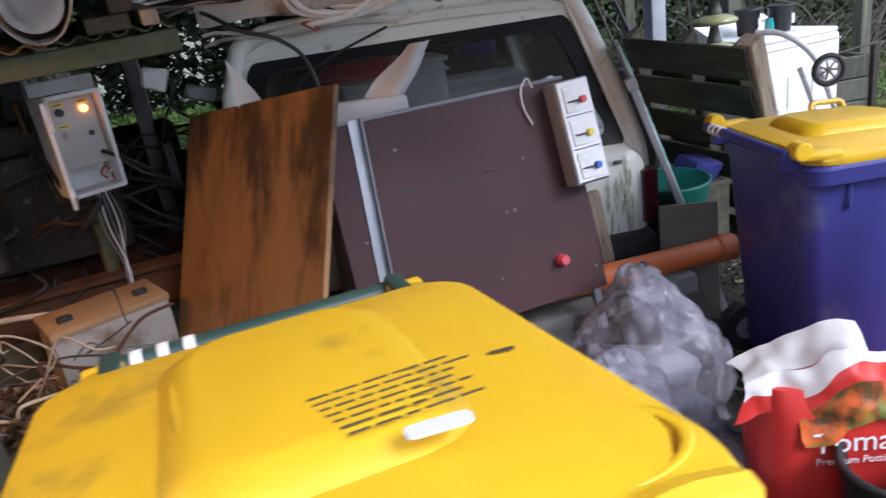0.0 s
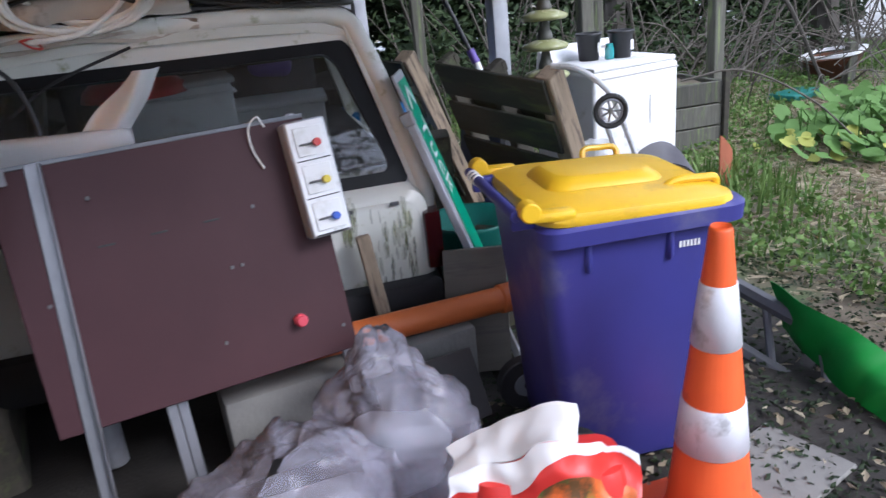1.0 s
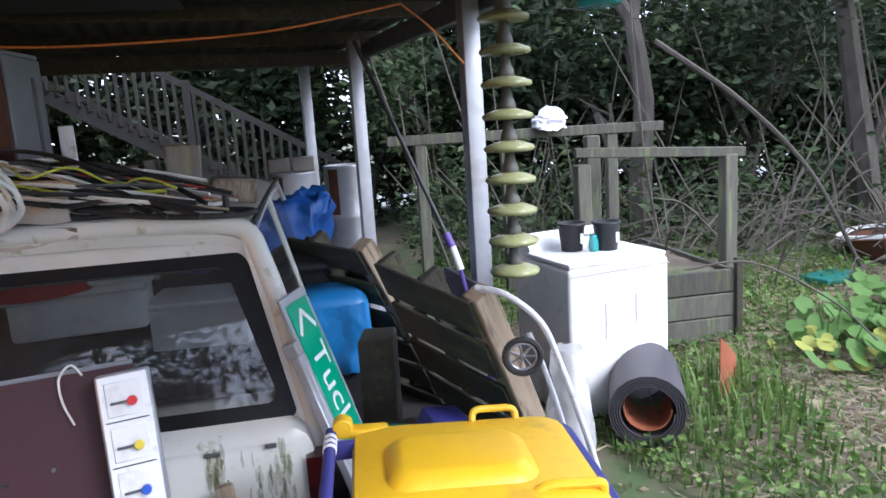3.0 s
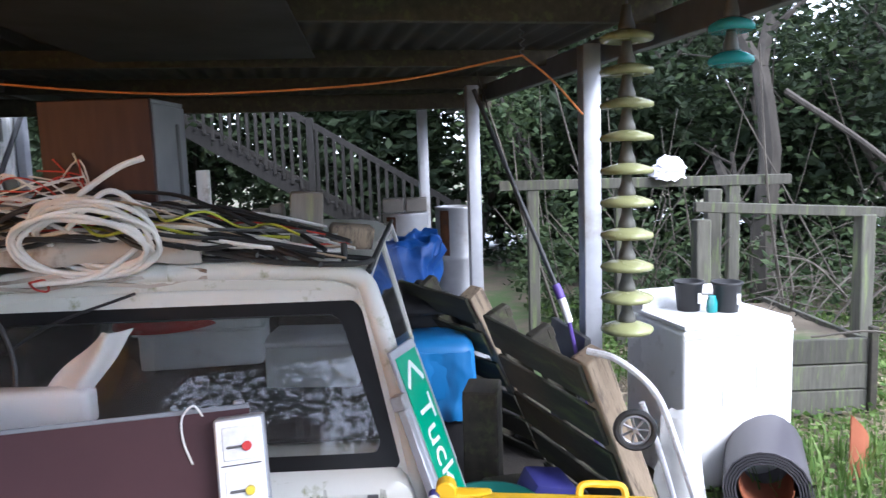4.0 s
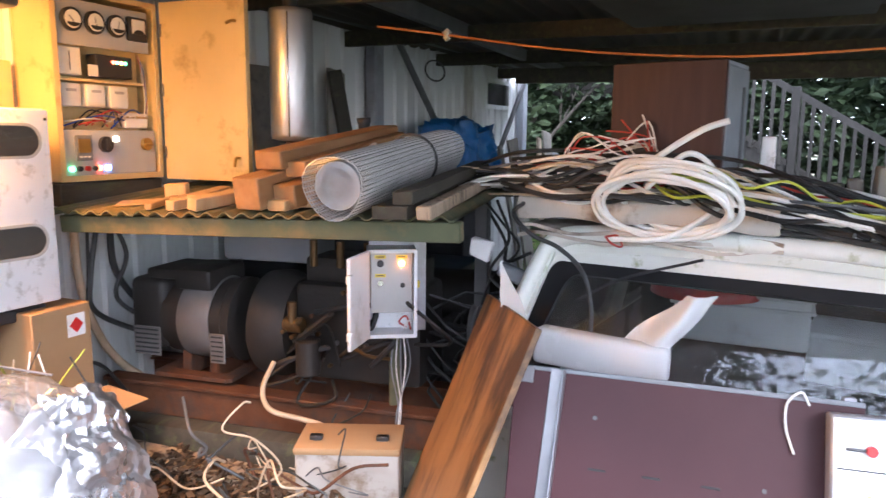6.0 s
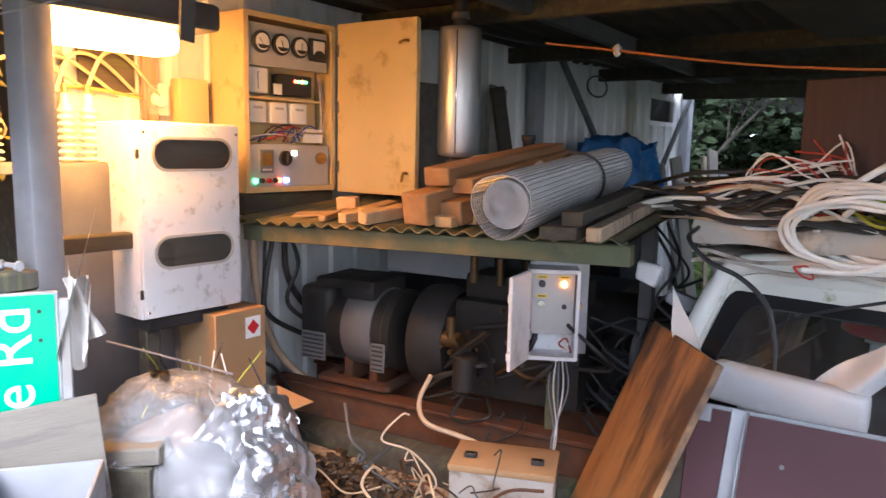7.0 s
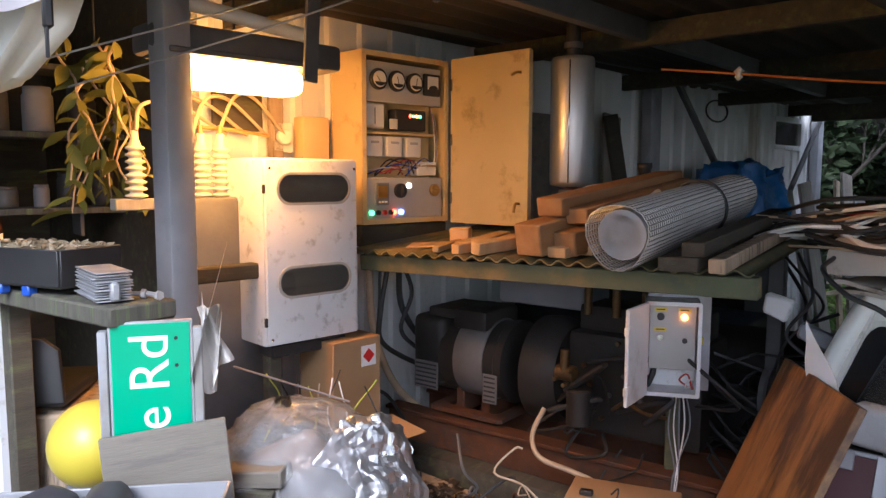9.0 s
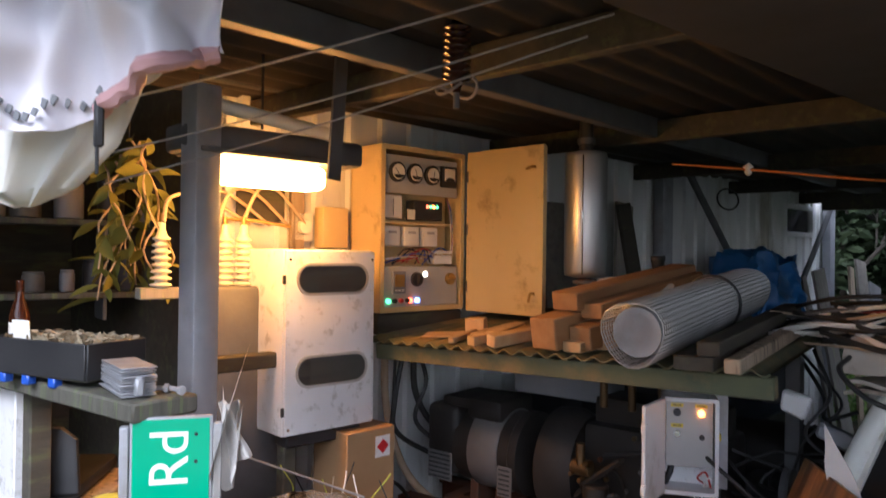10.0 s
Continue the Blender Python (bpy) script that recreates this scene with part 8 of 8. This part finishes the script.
part("foil", grid(foil_fn, 34, 30, 0.002), "foil", fb, "shiny silver foil", auto=3)
part("foil", grid(lambda u, v: foil_fn(u, v * 0.9) + Vector((-0.03, 0.06, -0.05)), 24, 22, 0.002), "foil", fb, "shiny silver foil", auto=3)
single("timber_offcut", bx(0.18, 0.08, 0.05, (0, 0, 0), 0.005), "board_grey", "short dark timber offcut in front of the foil bag", "timber", pose(-1.09, 1.2, 0.97, 4, -6, 40))
single("offcut_box", bx(0.14, 0.1, 0.94, (0, 0, 0.47), 0.005), "timber_dark", "dark box under the offcut", "box", pose(-1.1, 1.2, 0.0, 0, 0, 40))
ab = thing("metal_box", "open light-grey metal box with bolts", "metal box", pose(-1.0, 0.72, 0.0, 0, 0, 60))
part("stand", bx(0.5, 0.22, 0.84, (0, 0, 0.42), 0.01), "timber_dark", ab)
for x, y, sx, sy in ((0, -0.12, 0.66, 0.008), (0, 0.12, 0.66, 0.008), (-0.33, 0, 0.008, 0.24), (0.33, 0, 0.008, 0.24)):
    part("side", bx(sx, sy, 0.2, (x, y, 0.94), 0.002), "galv", ab)
part("base", bx(0.66, 0.24, 0.01, (0, 0, 0.846), 0.002), "galv", ab)
for k in range(2):
    single("rubber_boot", crumple(bx(0.1, 0.17, 0.09, (0, 0, 0.045), 0.04, 3), 0.012, 12, k), "lino", "dark grey rubber lump in the metal box", "rubber", pose(-1.06 + 0.07 * k, 0.66 + 0.12 * k, 0.99, 0, 20, 40 + 30 * k))
single("ball", lathe([(0.125 * math.sin(math.pi * k / 16), -0.125 * math.cos(math.pi * k / 16)) for k in range(17)], 32), "ball", "yellow rubber ball in the store", "ball", pose(-1.46, 0.87, 1.022))
single("ball_stand", lathe([(0.1, 0), (0.1, 0.88), (0.08, 0.9), (0.06, 0.9)], 20), "grey_panel", "grey drum under the yellow ball", "drum", pose(-1.46, 0.87, 0))
ch = thing("black_chair", "black chair on a wooden chest in the dim store", "chair", pose(-2.05, 0.7, 0, 0, 0, 60))
part("backrest", loft([[(x, y, 1.02) for x, y in rounded(0.42, 0.03, 0.012, 2)], [(x, y, 1.2) for x, y in rounded(0.4, 0.03, 0.012, 2)], [(x, y, 1.24) for x, y in rounded(0.3, 0.03, 0.012, 2)]]), "black", ch)
part("seat", bx(0.42, 0.4, 0.05, (0, 0.2, 1.02), 0.02, 2), "black", ch)
single("chest", bx(0.55, 0.45, 0.98, (0, 0.2, 0.49), 0.01), "timber_pale", "brown wooden chest under the chair", "chest", pose(-2.05, 0.7, 0, 0, 0, 60))
ca = thing("cardboard_box", "brown cardboard box with a red and white warning label", "carton", pose(-1.98, 1.97, 0, 0, 0, 8))
part("box", bx(0.24, 0.26, 0.36, (0, 0, 0.92), 0.004), "carton", ca)
part("flap", bx(0.22, 0.26, 0.005, (0.2, 0.02, 0.76), 0.001), "carton", ca, "", pose(0, 0, 0, 0, 6, 0))
part("stand", bx(0.3, 0.3, 0.74, (0, 0, 0.37), 0.006), "timber_dark", ca)
part("label", bx(0.002, 0.08, 0.09, (0.1215, 0.06, 1.02), 0), "white_paint", ca, "white label")
part("diamond", bx(0.001, 0.045, 0.045, (0, 0, 0), 0), "red_plastic", ca, "red diamond", pose(0.1232, 0.06, 1.02, 45, 0, 0))

# hoses and cables on the wall below the shelf
rnd = random.Random(31)
single("hose", tube([(-2.312, 2.33, 1.43), (-2.313, 2.338, 1.124), (-2.319, 2.398, 0.881), (-2.31, 2.503, 0.68), (-2.25, 2.654, 0.52)], 0.02, 10, 8), "cable_tan", "thick pinkish hose down the wall", "hose", None, "hoses")
for r_, pts in ((0.013, [(-2.305, 2.455, 1.42), (-2.297, 2.386, 1.107), (-2.299, 2.4, 0.943), (-2.25, 2.587, 0.815), (-2.15, 2.66, 0.8)]), (0.016, [(-2.311, 2.511, 1.42), (-2.312, 2.521, 1.134), (-2.29, 2.639, 0.936), (-2.2, 2.73, 0.89)]), (0.008, [(-2.298, 2.388, 1.42), (-2.296, 2.371, 1.065), (-2.291, 2.322, 0.839), (-2.285, 2.268, 0.777)]), (0.009, [(-2.178, 2.202, 0.771), (-2.192, 2.342, 0.713), (-2.2, 2.459, 0.56), (-2.19, 2.548, 0.4)]), (0.011, [(-2.3, 2.48, 1.42), (-2.27, 2.56, 1.2), (-2.28, 2.5, 1.0), (-2.22, 2.62, 0.86)])):
    single("cable", tube(pts, r_, 8, 8), "cable_black", "black cable hanging down the wall below the shelf", "cable", None, "hoses")
single("hose", tube([(-1.37, 2.62, 0.8), (-1.37, 2.55, 0.7), (-1.3, 2.52, 0.63), (-1.17, 2.57, 0.6), (-1.08, 2.6, 0.58), (-1.0, 2.6, 0.55)], 0.011, 10, 8), "cable_tan", "pale ribbed hose by the engine", "hose", None, "hoses")
for k in range(16):
    p = Vector((-1.5 + rnd.uniform(0, 0.55), 2.2 + rnd.uniform(-0.1, 0.3), 0.45))
    pts = [p]
    for j in range(5):
        pts.append(pts[-1] + Vector((rnd.uniform(-0.14, 0.18), rnd.uniform(-0.08, 0.1), rnd.uniform(-0.08, 0.12))))
        pts[-1].z = max(0.42, min(0.8, pts[-1].z))
    single("wire", tube(pts, rnd.choice((0.003, 0.004, 0.006)), 6, 6), rnd.choice(("cable_black", "cable_tan", "rust", "cable_black", "steel_dark")), "loose wire in front of the generator", "wire", None, "generator wires")
for k in range(10):
    p = Vector((-1.78 + rnd.uniform(0, 0.4), 1.62 + rnd.uniform(-0.1, 0.2), 1.05))
    single("wire", tube([p, p + Vector((rnd.uniform(-0.1, 0.1), rnd.uniform(-0.1, 0.1), -0.15)), p + Vector((rnd.uniform(-0.15, 0.2), rnd.uniform(-0.1, 0.1), -0.28)), p + Vector((rnd.uniform(-0.1, 0.2), 0, -0.4))], 0.0026, 6, 6), rnd.choice(("cable_tan", "cable_black", "cable_white", "cable_yellow")), "loose wire below the meter box", "wire", None, "meter wires")
single("thin_rod", tube([(-1.75, 1.4, 1.1), (-1.3, 1.62, 1.04)], 0.004, 6, 1), "alu", "thin steel rod across the foil bag", "rod", None)
cs = [(-1.75 + rs.uniform(0, 1.0), 2.1 + rs.uniform(-0.1, 0.3), 0.3 + rs.uniform(0, 0.14)) for k in range(1600)]
tagged(leaf_mesh("debris", cs, 0.024, "dead_leaf", 8, 0.7), "dry debris and scraps round the generator", "debris", kind="stuff")

# ---- overhead, near the post ----
for k, (a, b) in enumerate((((-1.3, 0.35, 2.06), (-0.5, 1.75, 2.56)), ((-1.7, 0.75, 2.1), (-0.55, 1.95, 2.52)), ((-1.75, 0.9, 2.06), (-0.6, 1.9, 2.46)))):
    single("washing_line", tube([a, (Vector(a) + Vector(b)) / 2 - Vector((0, 0, 0.02)), b], 0.003, 6, 4), "galv", "thin grey line strung under the roof", "line", None, "lines")
hb = thing("hanging_cloth", "lilac-white cloth with a gathered pinkish hem hanging under the roof", "cloth", pose(-0.66, 0.69, 2.05))
H0, H1 = Vector((-0.15, -0.2, -0.02)), Vector((0.13, 0.17, 0.17))


def cloth_fn(u, v):
    """Hangs from the roof; the hem runs up slantwise, with deep folds."""
    q = H0.lerp(H1, u)
    fold = 0.05 * math.sin(11 * u + 2 * v) * (1 - 0.4 * v) + 0.018 * math.sin(27 * u - 4 * v)
    out = Vector((0.8, -0.6, 0))
    top = Vector((q.x * 0.85 - 0.02, q.y * 0.85, 0.47))
    return wobble(q.lerp(top, v) + out * (fold + 0.05 * math.sin(math.pi * v)), 0.035, 8)


part("sheet", grid(cloth_fn, 70, 36, 0.003), "bag_lilac", hb)
part("sheet", grid(lambda u, v: cloth_fn(u * 0.8 + 0.1, v) + Vector((-0.07, 0.05, 0.03)), 40, 24, 0.003), "bag_lilac", hb)
part("hem", crumple(tube([cloth_fn(0.5 + 0.05 * k, 0.0) + Vector((0.01, -0.01, -0.005)) for k in range(11)], 0.016, 8, 3), 0.008, 40), "pink", hb, "pinkish gathered hem")
for k in range(14):
    q = cloth_fn(0.08 + 0.03 * k, 0.04 + 0.03 * math.sin(k))
    part("print_mark", crumple(bx(0.012, 0.004, 0.016, (0, 0, 0), 0), 0.003, 60, k), "grey_panel", hb, "faded print mark", pose(q.x + 0.006, q.y - 0.005, q.z + 0.02, 0, 30, 37))
part("clip", add(bx(0.02, 0.016, 0.09, (0.0, 0, 0), 0.004), bx(0.006, 0.006, 0.05, (0.008, -0.004, -0.07), 0.001)), "black", hb, "black clip with a steel tip", pose(0.0, -0.02, 0.03))
def shirt(z, w, d, dx):
    return [(w * math.cos(a) * (1 + 0.1 * math.sin(5 * a)) + dx, d * math.sin(a) * (1 + 0.25 * math.sin(7 * a)), z) for a in [2 * math.pi * k / 48 for k in range(48)]]


single("hanging_shirt", crumple(loft([shirt(-0.12, 0.03, 0.02, -0.08), shirt(-0.1, 0.1, 0.05, -0.07), shirt(0.0, 0.15, 0.07, -0.03), shirt(0.14, 0.17, 0.07, 0.0), shirt(0.3, 0.17, 0.06, 0.0), shirt(0.46, 0.13, 0.04, 0.0)]), 0.025, 6, 3), "cream_roll", "cream-white shirt hanging from the roof", "shirt", pose(-0.88, 0.64, 2.06, 0, 0, 37))
si = thing("insulator_string", "dark ribbed insulator hanging from the roof with a wire ring", "insulator", pose(-1.0, 1.75, 2.35), "insulators")
prof = [(0.012, 0)]
for k in range(9):
    prof += [(0.02, 0.02 * k + 0.03), (0.045, 0.02 * k + 0.036), (0.045, 0.02 * k + 0.04), (0.02, 0.02 * k + 0.046)]
prof += [(0.012, 0.25)]
part("body", lathe(prof, 18), "bottle", si)
part("ring", tube([(0.08 * math.cos(a), 0.05 * math.sin(a), 0.01 + 0.02 * math.cos(2 * a)) for a in [i * math.pi / 10 for i in range(19)]], 0.005, 6, 2), "alu", si)
part("hook", rod(0.01, 0.06, (0, 0, -0.02), 8), "steel_dark", si)

# dim shelves at the back of the store
for zz in (1.62, 1.98, 2.3):
    ss = thing("store_shelf", "dusty grey plank shelf on brackets in the dim store", "shelf", pose(-3.25, 1.2, zz), "store shelves")
    part("board", bx(0.26, 2.1, 0.03, (0, 0, 0), 0.004), "fence_wood", ss)
    for yy in (-0.8, 0.0, 0.8):
        part("bracket", bx(0.2, 0.02, 0.12, (-0.02, yy, -0.07), 0.004), "steel_dark", ss)
    part("upright", bx(0.04, 0.04, zz if zz < 1.7 else 0.36, (-0.1, -0.95, -(zz if zz < 1.7 else 0.36) / 2), 0.004), "timber_dark", ss)
rnd = random.Random(52)
for zz in (1.62, 1.98):
    y = 0.3
    while y < 2.1:
        r_, h_ = rnd.uniform(0.035, 0.07), rnd.uniform(0.1, 0.24)
        mt_, lab = rnd.choice((("steel_dark", "grey tin"), ("grey_panel", "grey plastic tub"), ("bottle", "brown glass jar"), ("black", "black tin"), ("cast_grey", "dull metal can")))
        single("store_jar", lathe([(r_ * 0.92, 0), (r_, 0.01), (r_, h_ * 0.8), (r_ * 0.86, h_ * 0.86), (r_ * 0.9, h_ * 0.88), (r_ * 0.9, h_)], 18), mt_, lab + " standing on the store shelf", "jar", pose(-3.22, y, zz + 0.016), "jars on the store shelves")
        y += 2 * r_ + rnd.uniform(0.02, 0.09)
